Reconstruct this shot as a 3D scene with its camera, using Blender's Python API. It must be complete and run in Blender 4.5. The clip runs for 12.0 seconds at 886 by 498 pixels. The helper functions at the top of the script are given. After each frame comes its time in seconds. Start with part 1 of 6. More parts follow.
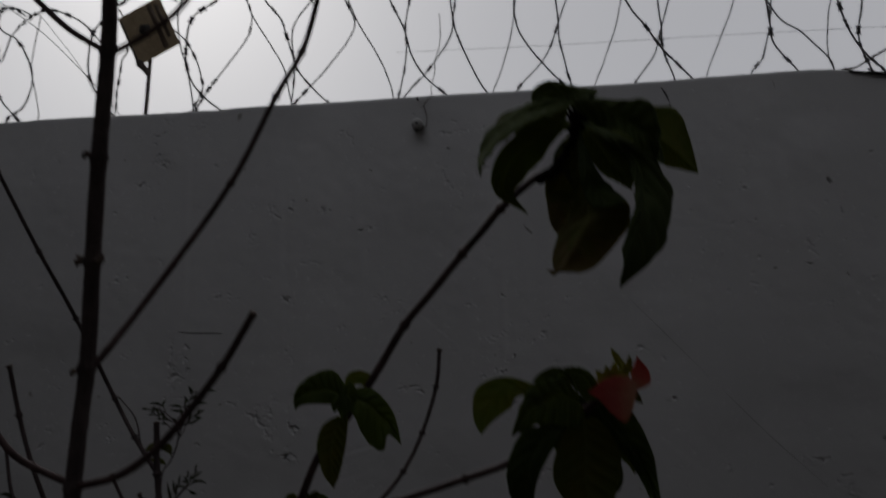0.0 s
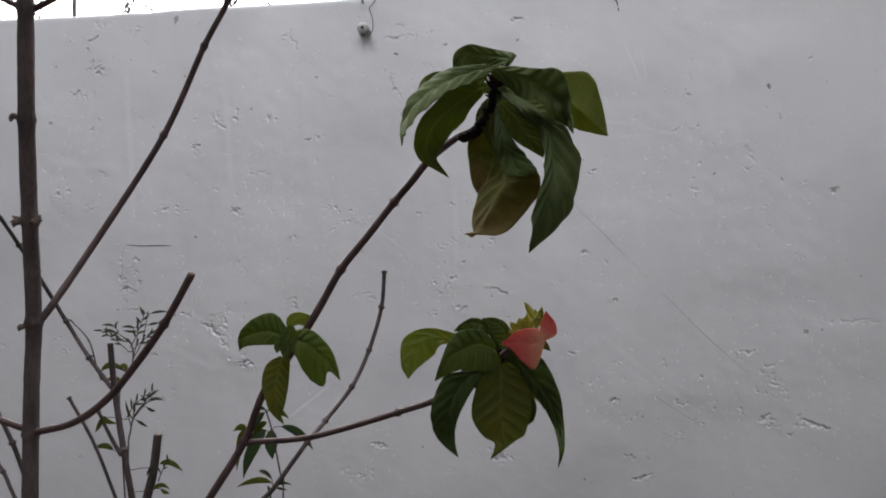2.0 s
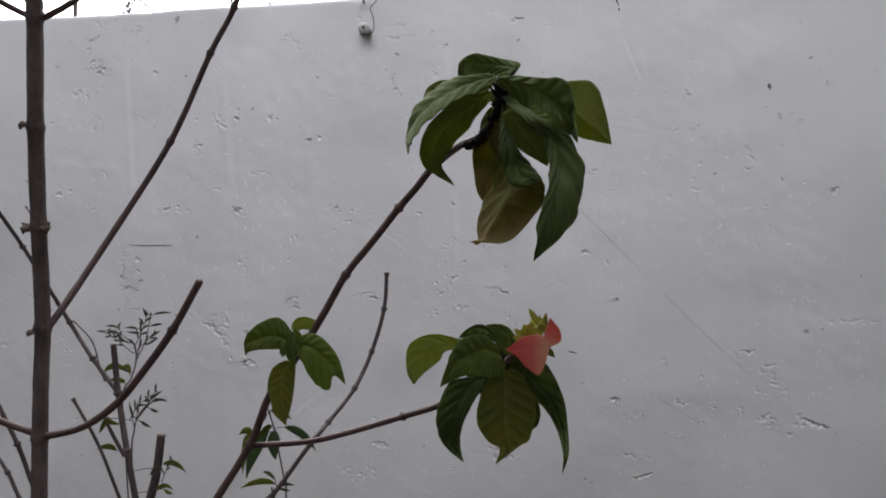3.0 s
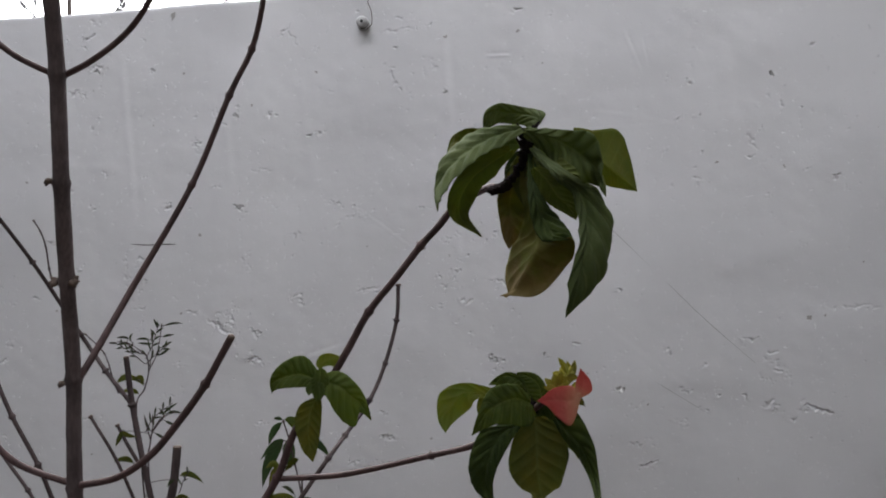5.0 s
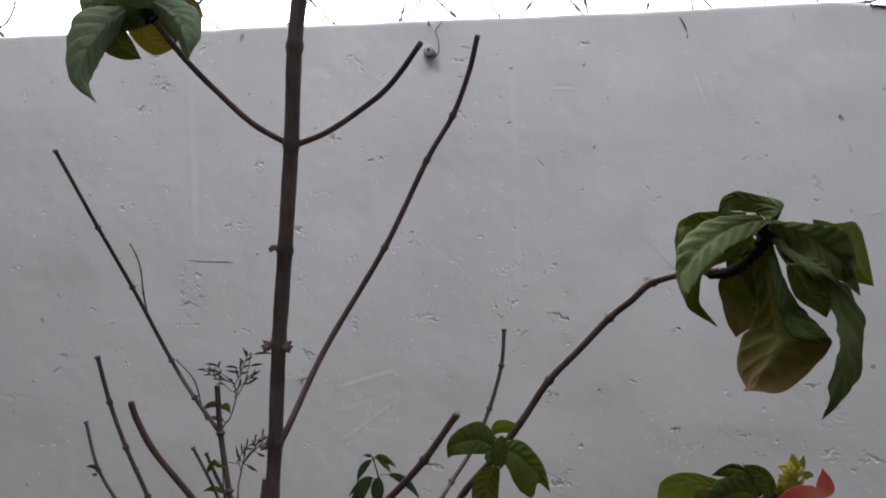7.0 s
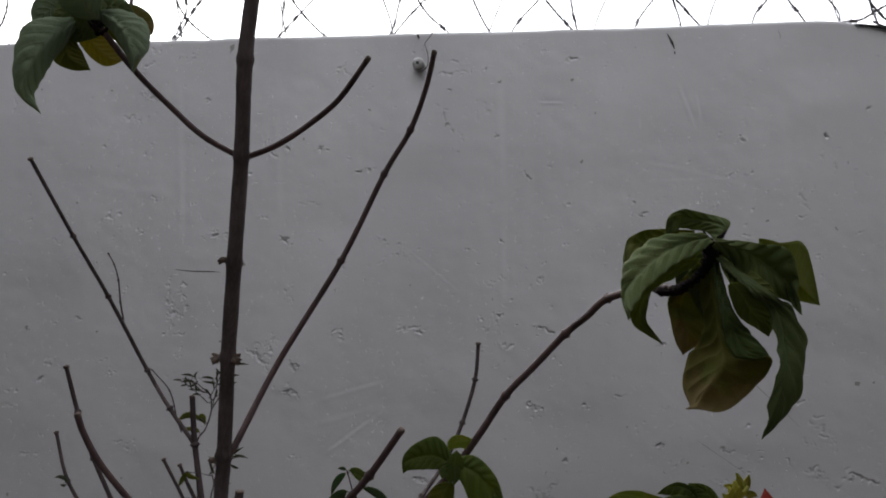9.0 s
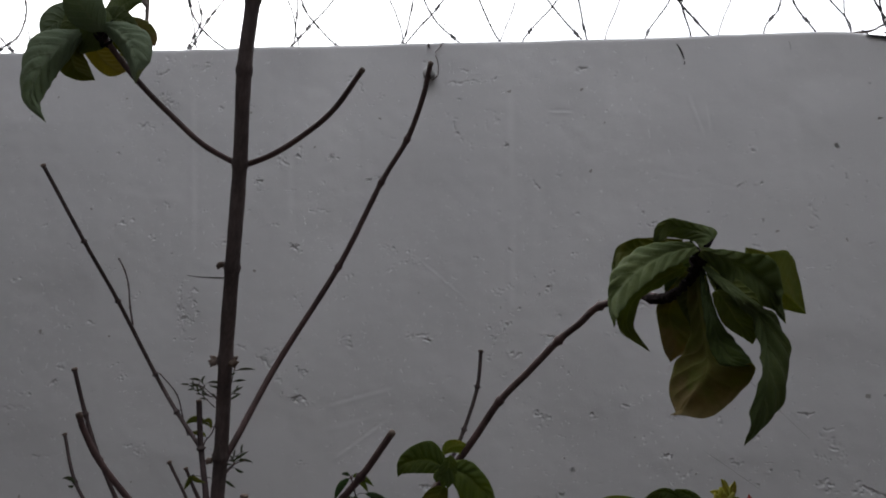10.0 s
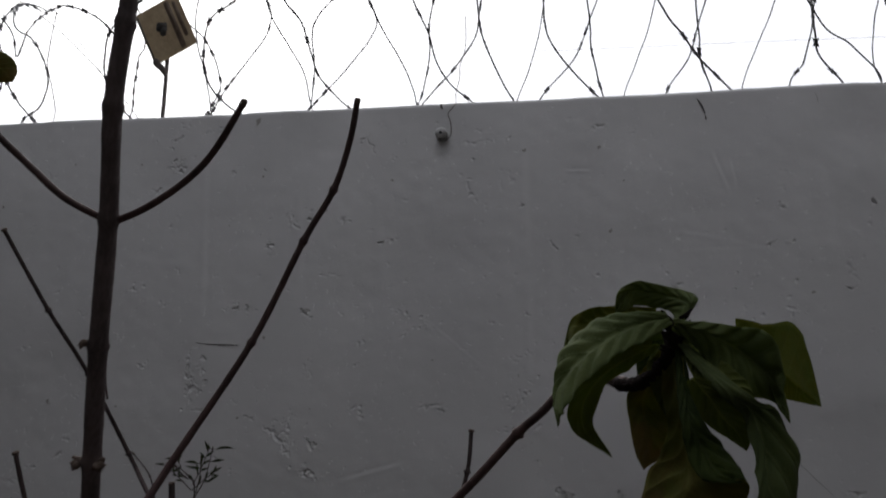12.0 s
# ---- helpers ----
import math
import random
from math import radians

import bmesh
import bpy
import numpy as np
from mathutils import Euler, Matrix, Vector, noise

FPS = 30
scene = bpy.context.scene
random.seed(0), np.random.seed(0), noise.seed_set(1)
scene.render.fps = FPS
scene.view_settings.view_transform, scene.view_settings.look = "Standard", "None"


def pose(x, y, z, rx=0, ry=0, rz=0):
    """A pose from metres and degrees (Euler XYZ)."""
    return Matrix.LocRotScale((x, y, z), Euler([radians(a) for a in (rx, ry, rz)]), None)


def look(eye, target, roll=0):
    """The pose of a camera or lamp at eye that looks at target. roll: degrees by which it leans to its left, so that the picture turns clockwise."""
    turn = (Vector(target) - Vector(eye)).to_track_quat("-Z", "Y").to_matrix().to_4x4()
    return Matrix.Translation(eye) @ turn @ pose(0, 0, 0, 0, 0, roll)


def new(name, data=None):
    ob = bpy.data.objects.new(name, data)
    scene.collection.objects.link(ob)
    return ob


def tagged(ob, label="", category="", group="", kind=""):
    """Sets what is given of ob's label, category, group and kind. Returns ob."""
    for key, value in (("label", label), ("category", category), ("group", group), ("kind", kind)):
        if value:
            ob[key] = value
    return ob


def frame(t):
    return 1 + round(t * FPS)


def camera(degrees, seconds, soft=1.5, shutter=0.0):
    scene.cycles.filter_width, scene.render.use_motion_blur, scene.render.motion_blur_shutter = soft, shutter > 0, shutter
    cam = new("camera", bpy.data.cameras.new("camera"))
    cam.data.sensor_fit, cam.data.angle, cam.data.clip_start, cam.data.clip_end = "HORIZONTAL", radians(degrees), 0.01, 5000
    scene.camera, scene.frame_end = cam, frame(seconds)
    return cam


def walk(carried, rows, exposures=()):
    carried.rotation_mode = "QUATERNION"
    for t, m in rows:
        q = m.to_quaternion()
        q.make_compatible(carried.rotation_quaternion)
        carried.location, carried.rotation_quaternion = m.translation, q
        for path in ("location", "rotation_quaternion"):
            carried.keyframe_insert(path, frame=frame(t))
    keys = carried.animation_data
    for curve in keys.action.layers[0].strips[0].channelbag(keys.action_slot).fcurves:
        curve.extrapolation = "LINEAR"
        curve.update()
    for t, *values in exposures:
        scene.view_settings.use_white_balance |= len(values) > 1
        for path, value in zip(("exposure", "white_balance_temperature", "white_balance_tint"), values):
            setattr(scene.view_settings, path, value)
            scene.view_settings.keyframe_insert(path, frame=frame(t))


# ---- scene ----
cam = camera(64.3, 12.0, soft=1.9, shutter=0.3)
PATH = [
    (0, (0.376, -0.075, 1.44), (0.032, 1.858, 1.823), 0.4),
    (0.2, (0.380, -0.062, 1.416), (0.081, 1.881, 1.729), -0.1),
    (0.3, (0.380, -0.060, 1.414), (0.084, 1.892, 1.696), 0.1),
    (0.5, (0.376, -0.059, 1.425), (0.129, 1.915, 1.632), 0.1),
    (1, (0.372, -0.076, 1.447), (0.151, 1.906, 1.605), -0.2),
    (1.5, (0.382, -0.088, 1.455), (0.177, 1.898, 1.569), -0.3),
    (2, (0.393, -0.097, 1.465), (0.168, 1.888, 1.56), -0.9),
    (2.5, (0.393, -0.098, 1.466), (0.171, 1.887, 1.553), -0.6),
    (3, (0.391, -0.101, 1.469), (0.166, 1.885, 1.559), -0.9),
    (5, (0.378, -0.106, 1.502), (0.158, 1.882, 1.537), -2.1),
    (5.5, (0.346, -0.105, 1.504), (0.076, 1.877, 1.524), -1.3),
    (6, (0.303, -0.115, 1.519), (0.013, 1.863, 1.532), 0.1),
    (6.5, (0.278, -0.118, 1.531), (0.001, 1.862, 1.582), 0.4),
    (8.5, (0.297, -0.112, 1.535), (0.038, 1.868, 1.646), 0.4),
    (9, (0.302, -0.114, 1.535), (0.044, 1.866, 1.653), 1.1),
    (9.5, (0.304, -0.116, 1.536), (0.026, 1.86, 1.669), 1.7),
    (10, (0.313, -0.12, 1.534), (0.019, 1.853, 1.675), 1.6),
    (10.5, (0.321, -0.119, 1.537), (0.063, 1.858, 1.686), 0.6),
    (11, (0.327, -0.113, 1.536), (0.091, 1.865, 1.713), 0.8),
    (11.5, (0.33, -0.082, 1.544), (0.02, 1.883, 1.748), 0.3),
    (11.8, (0.342, -0.058, 1.545), (-0.014, 1.889, 1.787), 0.6),
    (12, (0.351, -0.043, 1.544), (-0.039, 1.893, 1.86), 1.4),
]
EXPOSURES = [(0.0, -1.82), (0.3, -0.85), (0.6, 0.0), (1.0, 0.85), (1.5, 1.38), (2.2, 1.58), (3.0, 1.58), (4.8, 1.51), (5.5, 1.61), (6.0, 1.62), (6.6, 1.55), (8.3, 0.95), (9.5, 0.62), (10.5, 0.43), (11.0, 0.24), (11.5, 0.12), (12.0, -0.28)]
walk(cam, [(t, look(eye, target, roll)) for t, eye, target, roll in PATH], EXPOSURES)

# ---- sky and sun ----
SUN_TURN, SUN_HEIGHT = radians(-34), radians(36)
world = bpy.data.worlds.new("overcast_sky")
scene.world = world
world.use_nodes = True
wn, wl = world.node_tree.nodes, world.node_tree.links
sky = wn.new("ShaderNodeTexSky")
sky.sky_type, sky.sun_disc = "NISHITA", False
sky.sun_elevation, sky.sun_rotation = SUN_HEIGHT, SUN_TURN
sky.air_density, sky.dust_density, sky.ozone_density = 1.2, 8.0, 1.0
grey = wn.new("ShaderNodeHueSaturation")
grey.inputs["Saturation"].default_value = 0.2
wl.new(sky.outputs["Color"], grey.inputs["Color"])
veil = wn.new("ShaderNodeMix")
veil.data_type = "RGBA"
veil.inputs[0].default_value = 0.86
veil.inputs[7].default_value = (9.6, 9.7, 10.35, 1)
wl.new(grey.outputs["Color"], veil.inputs[6])
wl.new(veil.outputs[2], wn["Background"].inputs["Color"])
wn["Background"].inputs["Strength"].default_value = 0.15
sun = new("sun", bpy.data.lights.new("sun", "SUN"))
sun.data.energy, sun.data.angle, sun.data.color = 0.75, radians(25), (1.0, 0.97, 0.93)
sun.matrix_world = look((0, 0, 6), Vector((0, 0, 6)) - Vector((math.sin(SUN_TURN) * math.cos(SUN_HEIGHT), math.cos(SUN_TURN) * math.cos(SUN_HEIGHT), math.sin(SUN_HEIGHT))))


# ---- materials ----
def material(name, rough=0.6, metal=0.0, spec=0.5):
    m = bpy.data.materials.new(name)
    m.use_nodes = True
    p = m.node_tree.nodes["Principled BSDF"]
    p.inputs["Roughness"].default_value, p.inputs["Metallic"].default_value = rough, metal
    p.inputs["Specular IOR Level"].default_value = spec
    return m, m.node_tree.nodes, m.node_tree.links, p


def ramp(n, l, fac, *stops):
    r = n.new("ShaderNodeValToRGB")
    while len(r.color_ramp.elements) < len(stops):
        r.color_ramp.elements.new(0.5)
    for e, (pos, col) in zip(r.color_ramp.elements, stops):
        e.position, e.color = pos, (*col, 1)
    l.new(fac, r.inputs["Fac"])
    return r.outputs["Color"]


def noise_at(n, l, scale, detail=4, rough=0.55, coord="Object", stretch=(1, 1, 1)):
    tc, mp, t = n.new("ShaderNodeTexCoord"), n.new("ShaderNodeMapping"), n.new("ShaderNodeTexNoise")
    mp.inputs["Scale"].default_value = stretch
    l.new(tc.outputs[coord], mp.inputs["Vector"])
    l.new(mp.outputs["Vector"], t.inputs["Vector"])
    t.inputs["Scale"].default_value, t.inputs["Detail"].default_value, t.inputs["Roughness"].default_value = scale, detail, rough
    return t.outputs["Fac"]


def bump(n, l, p, *layers):
    last = None
    for height, distance in layers:
        b = n.new("ShaderNodeBump")
        b.inputs["Strength"].default_value, b.inputs["Distance"].default_value = 1.0, distance
        l.new(height, b.inputs["Height"])
        if last:
            l.new(last, b.inputs["Normal"])
        last = b.outputs["Normal"]
    l.new(last, p.inputs["Normal"])


def mix(n, l, fac, a, b, kind="MIX"):
    m = n.new("ShaderNodeMix")
    m.data_type, m.blend_type = "RGBA", kind
    for socket, value in ((m.inputs[0], fac), (m.inputs[6], a), (m.inputs[7], b)):
        if isinstance(value, (int, float)):
            socket.default_value = value
        elif isinstance(value, tuple):
            socket.default_value = (*value, 1)
        else:
            l.new(value, socket)
    return m.outputs[2]


def mottled(name, dark, light, scale, rough=0.7, metal=0.0, relief=0.001, fine=8.0, spec=0.4, stretch=(1, 1, 1)):
    """A surface in two tones with broad stains and a fine grain."""
    m, n, l, p = material(name, rough, metal, spec)
    big, small = noise_at(n, l, scale, 5, stretch=stretch), noise_at(n, l, scale * fine, 4, stretch=stretch)
    c = ramp(n, l, big, (0.3, dark), (0.7, light))
    g = ramp(n, l, small, (0.25, (0.72, 0.72, 0.72)), (0.75, (1, 1, 1)))
    l.new(mix(n, l, 1.0, c, g, "MULTIPLY"), p.inputs["Base Color"])
    bump(n, l, p, (big, relief), (small, relief * 0.4))
    return m


def paint_material():
    m, n, l, p = material("white_wall_paint", 0.62, 0.0, 0.3)
    stain = noise_at(n, l, 1.6, 5, 0.6)
    streak = noise_at(n, l, 5.0, 4, 0.6, stretch=(1.0, 1.0, 0.18))
    grain = noise_at(n, l, 60, 5, 0.6)
    tooth = noise_at(n, l, 260, 3, 0.6)
    c = ramp(n, l, stain, (0.25, (0.620, 0.618, 0.632)), (0.6, (0.690, 0.688, 0.700)))
    c = mix(n, l, 0.35, c, ramp(n, l, streak, (0.3, (0.62, 0.62, 0.63)), (0.65, (0.72, 0.718, 0.72))))
    specks = ramp(n, l, noise_at(n, l, 34, 2, 0.5), (0.215, (0.55, 0.53, 0.50)), (0.235, (1, 1, 1)))
    l.new(mix(n, l, 1.0, c, specks, "MULTIPLY"), p.inputs["Base Color"])
    chip = mix(n, l, 1.0, ramp(n, l, noise_at(n, l, 85, 3, 0.6), (0.655, (0, 0, 0)), (0.70, (1, 1, 1))), ramp(n, l, noise_at(n, l, 7, 3), (0.46, (0.1, 0.1, 0.1)), (0.60, (1, 1, 1))), "MULTIPLY")
    scratch = ramp(n, l, noise_at(n, l, 42, 2, 0.5, stretch=(1.0, 1.0, 3.2)), (0.735, (0, 0, 0)), (0.76, (1, 1, 1)))
    bump(n, l, p, (grain, 0.0004), (tooth, 0.0002), (chip, -0.0024), (scratch, -0.0014))
    return m


def leaf_material(name, face, vein, blot, rough, pairs, spots=0.0, sunk=1.0):
    """Leaf skin with a midrib and side veins laid out over the leaf's length and width, and blotches."""
    m, n, l, p = material(name, min(1.0, rough + 0.2), 0.0, 0.11)
    tc, sep = n.new("ShaderNodeTexCoord"), n.new("ShaderNodeSeparateXYZ")
    l.new(tc.outputs["UV"], sep.inputs[0])

    def calc(op, a, b=None):
        t = n.new("ShaderNodeMath")
        t.operation = op
        for socket, value in zip(t.inputs, (a, b)):
            if value is None:
                continue
            if isinstance(value, (int, float)):
                socket.default_value = value
            else:
                l.new(value, socket)
        return t.outputs[0]

    across = calc("ABSOLUTE", calc("SUBTRACT", calc("MULTIPLY", sep.outputs["Y"], 2.0), 1.0))
    phase = calc("ADD", calc("SUBTRACT", calc("MULTIPLY", sep.outputs["X"], 8.0), calc("MULTIPLY", calc("POWER", across, 0.85), 1.7)), calc("MULTIPLY", noise_at(n, l, 45, 2), 0.12))
    near = calc("ABSOLUTE", calc("SUBTRACT", calc("FRACT", phase), 0.5))
    side = calc("MULTIPLY", calc("MAXIMUM", calc("SUBTRACT", near, 0.40), 0.0), 10.0)
    rib = calc("MAXIMUM", calc("SUBTRACT", 1.0, calc("MULTIPLY", across, 11.0)), 0.0)
    lines = calc("MAXIMUM", calc("MULTIPLY", side, (0.45 if sunk > 0 else 0.18) if pairs else 0.0), calc("MULTIPLY", rib, 0.9))
    info = n.new("ShaderNodeObjectInfo")
    cloud = noise_at(n, l, 70, 5, 0.6)
    c = mix(n, l, ramp(n, l, cloud, (0.42, (0, 0, 0)), (0.66, (1, 1, 1))), face, blot)
    hue = n.new("ShaderNodeHueSaturation")
    l.new(calc("ADD", calc("MULTIPLY", info.outputs["Random"], 0.4), 0.8), hue.inputs["Value"])
    l.new(c, hue.inputs["Color"])
    c = mix(n, l, lines, hue.outputs["Color"], vein)
    if spots:
        edge = calc("ADD", calc("MULTIPLY", sep.outputs["X"], 0.9), calc("MULTIPLY", noise_at(n, l, 110, 4), 0.55))
        c = mix(n, l, ramp(n, l, edge, (0.88, (0, 0, 0)), (1.32, (1, 1, 1))), c, (0.190, 0.145, 0.062))
    if name.startswith("pink"):
        run = calc("ADD", sep.outputs["X"], calc("MULTIPLY", calc("SUBTRACT", noise_at(n, l, 90, 3), 0.5), 0.35))
        c = mix(n, l, 0.75, c, ramp(n, l, run, (0.12, (0.52, 0.33, 0.22)), (0.45, (0.46, 0.135, 0.115)), (0.95, (0.38, 0.052, 0.056))))
    l.new(c, p.inputs["Base Color"])
    p.inputs["Sheen Weight"].default_value, p.inputs["Sheen Roughness"].default_value = 0.03, 0.5
    furrow = calc("MULTIPLY", calc("POWER", calc("MULTIPLY", near, 2.0), 3.0), -sunk)
    bump(n, l, p, (furrow, 0.0004 if pairs else 0.0), (noise_at(n, l, 160, 4), 0.0008), (noise_at(n, l, 600, 3), 0.0003))
    glow, blend = n.new("ShaderNodeBsdfTranslucent"), n.new("ShaderNodeMixShader")
    warm = mix(n, l, 1.0, c, (1.2, 1.2, 0.72), "MULTIPLY")
    l.new(warm, glow.inputs["Color"])
    blend.inputs[0].default_value = 0.48 if name.split("_")[0] in ("gold", "yellow", "olive", "bright", "brown") else 0.34
    l.new(p.outputs[0], blend.inputs[1])
    l.new(glow.outputs[0], blend.inputs[2])
    l.new(blend.outputs[0], n["Material Output"].inputs["Surface"])
    return m


TONES = {}
for tone, up, down, vein_up, vein_down, blot_up, blot_down, gloss in (
    # deep: dark leaf green, its upper skin lowered further for shade within the crowns
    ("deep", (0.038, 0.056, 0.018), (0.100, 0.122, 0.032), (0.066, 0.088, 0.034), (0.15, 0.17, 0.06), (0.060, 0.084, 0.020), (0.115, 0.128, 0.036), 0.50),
    ("green", (0.090, 0.119, 0.046), (0.146, 0.168, 0.054), (0.150, 0.185, 0.085), (0.18, 0.19, 0.075), (0.100, 0.124, 0.044), (0.15, 0.16, 0.05), 0.52),
    ("bright", (0.108, 0.150, 0.045), (0.168, 0.196, 0.056), (0.185, 0.220, 0.080), (0.20, 0.22, 0.07), (0.125, 0.162, 0.034), (0.16, 0.165, 0.038), 0.5),
    # pale: leaf green greyed and lightened to carry the sky's glare
    ("pale", (0.140, 0.185, 0.115), (0.150, 0.180, 0.090), (0.190, 0.230, 0.150), (0.19, 0.21, 0.12), (0.160, 0.205, 0.130), (0.15, 0.17, 0.07), 0.6),
    ("olive", (0.104, 0.124, 0.032), (0.116, 0.132, 0.034), (0.150, 0.160, 0.048), (0.15, 0.16, 0.05), (0.145, 0.142, 0.030), (0.15, 0.140, 0.030), 0.6),
    ("yellow", (0.160, 0.196, 0.056), (0.170, 0.206, 0.058), (0.230, 0.245, 0.080), (0.22, 0.235, 0.075), (0.195, 0.205, 0.045), (0.205, 0.205, 0.048), 0.6),
    ("brown", (0.140, 0.150, 0.038), (0.146, 0.154, 0.038), (0.185, 0.175, 0.055), (0.19, 0.18, 0.055), (0.132, 0.116, 0.030), (0.132, 0.114, 0.030), 0.75),
    ("gold", (0.230, 0.195, 0.050), (0.240, 0.200, 0.050), (0.260, 0.230, 0.075), (0.25, 0.22, 0.07), (0.200, 0.190, 0.050), (0.21, 0.19, 0.05), 0.6),
    ("weed", (0.054, 0.082, 0.036), (0.072, 0.098, 0.046), (0.070, 0.115, 0.050), (0.09, 0.13, 0.06), (0.050, 0.095, 0.034), (0.07, 0.11, 0.04), 0.5),
    ("dim", (0.050, 0.065, 0.038), (0.070, 0.080, 0.046), (0.080, 0.095, 0.060), (0.09, 0.10, 0.06), (0.065, 0.075, 0.042), (0.08, 0.09, 0.05), 0.6),
    # silver: grey-green raised well up, with blur haze put into the colour
    ("silver", (0.260, 0.295, 0.285), (0.260, 0.290, 0.275), (0.280, 0.310, 0.300), (0.28, 0.31, 0.30), (0.275, 0.305, 0.295), (0.22, 0.24, 0.22), 0.7),
    ("pink", (0.500, 0.105, 0.105), (0.480, 0.140, 0.125), (0.600, 0.240, 0.200), (0.56, 0.22, 0.19), (0.580, 0.230, 0.180), (0.56, 0.23, 0.18), 0.65),
    ("calyx", (0.270, 0.275, 0.070), (0.240, 0.255, 0.062), (0.360, 0.370, 0.090), (0.35, 0.36, 0.09), (0.380, 0.350, 0.070), (0.36, 0.33, 0.07), 0.6),
):
    spots = 1.0 if tone == "brown" else 0.0
    TONES[tone] = (leaf_material(tone + "_leaf_upper", up, vein_up, blot_up, gloss, 0 if tone in ("pink", "calyx") else 9, spots), leaf_material(tone + "_leaf_under", down, vein_down, blot_down, gloss + 0.12, 0 if tone in ("pink", "calyx") else 9, spots, -1.0))

PAINT = paint_material()
BARK = mottled("brown_bark", (0.058, 0.043, 0.043), (0.145, 0.110, 0.108), 90, 0.75, relief=0.0006, stretch=(1, 1, 0.35))
RED_BARK = mottled("reddish_young_bark", (0.048, 0.027, 0.028), (0.108, 0.062, 0.060), 110, 0.68, relief=0.0005, stretch=(1, 1, 0.4))
GREY_BARK = mottled("grey_brown_bark", (0.046, 0.033, 0.034), (0.104, 0.076, 0.075), 90, 0.8, relief=0.0005, stretch=(1, 1, 0.4))
DARK_BARK = mottled("blackish_hairy_bark", (0.012, 0.009, 0.009), (0.032, 0.025, 0.024), 200, 1.0, relief=0.0006, spec=0.05)
CUT_WOOD = mottled("dry_cut_wood", (0.085, 0.060, 0.050), (0.17, 0.125, 0.10), 300, 0.85, relief=0.0003)
GALVANISED = mottled("weathered_galvanised_steel", (0.045, 0.045, 0.048), (0.13, 0.13, 0.134), 60, 0.6, 0.35, 0.0003)
RUSTY = mottled("rusty_iron", (0.055, 0.045, 0.040), (0.15, 0.125, 0.11), 50, 0.75, 0.3, 0.0005)
SIGN_FACE = mottled("faded_yellow_sign", (0.33, 0.245, 0.145), (0.50, 0.39, 0.25), 14, 0.6, 0.0, 0.0003)
SIGN_DARK = mottled("dull_black_print", (0.020, 0.019, 0.018), (0.06, 0.055, 0.05), 60, 0.6, 0.0, 0.0001)
SIGN_BROWN = mottled("faded_brown_print", (0.10, 0.068, 0.048), (0.19, 0.135, 0.095), 50, 0.6, 0.0, 0.0001)
CERAMIC = mottled("grimy_white_ceramic", (0.34, 0.335, 0.33), (0.62, 0.615, 0.61), 70, 0.4, 0.0, 0.0008)
TAR = mottled("black_bitumen", (0.012, 0.012, 0.012), (0.05, 0.048, 0.045), 40, 0.85, 0.0, 0.004)
CRACK = mottled("near_black_crack_line", (0.018, 0.017, 0.017), (0.055, 0.052, 0.05), 40, 0.9, 0.0, 0.0003)
HAIRLINE = mottled("greyed_hairline_crack", (0.42, 0.415, 0.41), (0.60, 0.595, 0.59), 25, 0.9, 0.0, 0.0003)
SOIL = mottled("dry_brown_soil", (0.075, 0.055, 0.040), (0.17, 0.13, 0.10), 4, 0.95, 0.0, 0.02)
BLOCKER = mottled("grey_light_blocking_wall", (0.13, 0.127, 0.125), (0.21, 0.205, 0.20), 1.2, 0.85, 0.0, 0.003)


# ---- building helpers ----
def mesh_from(name, verts, faces, mats, smooth=True):
    me = bpy.data.meshes.new(name)
    me.from_pydata([tuple(v) for v in verts], [], faces)
    for m in mats:
        me.materials.append(m)
    me.polygons.foreach_set("use_smooth", [smooth] * len(me.polygons))
    me.update()
    return me


def child(ob, parent, label=""):
    ob.parent = parent
    ob.matrix_parent_inverse = parent.matrix_world.inverted()
    return tagged(ob, label)


def part(name, bm, mat, parent, label="", smooth=True):
    """Links a bmesh as one mesh object under a thing or under a part."""
    me = bpy.data.meshes.new(name)
    bm.to_mesh(me)
    bm.free()
    for m in mat if isinstance(mat, tuple) else (mat,):
        me.materials.append(m)
    me.polygons.foreach_set("use_smooth", [smooth] * len(me.polygons))
    return child(new(name, me), parent, label) if parent else new(name, me)


def thing(name, place, label, category, group="", kind=""):
    ob = new(name)
    ob.location = place
    ob.empty_display_size = 0.05
    bpy.context.view_layer.update()
    return tagged(ob, label, category, group, kind)


def spline(points, per):
    """Points of a smooth curve through the given ones."""
    pts = [Vector(p) for p in points]
    pts = [pts[0] * 2 - pts[1]] + pts + [pts[-1] * 2 - pts[-2]]
    out = []
    for i in range(1, len(pts) - 2):
        a, b, c, d = pts[i - 1:i + 3]
        for k in range(per):
            t = k / per
            out.append(0.5 * (2 * b + (c - a) * t + (2 * a - 5 * b + 4 * c - d) * t * t + (3 * b - a - 3 * c + d) * t ** 3))
    return out + [pts[-2]]


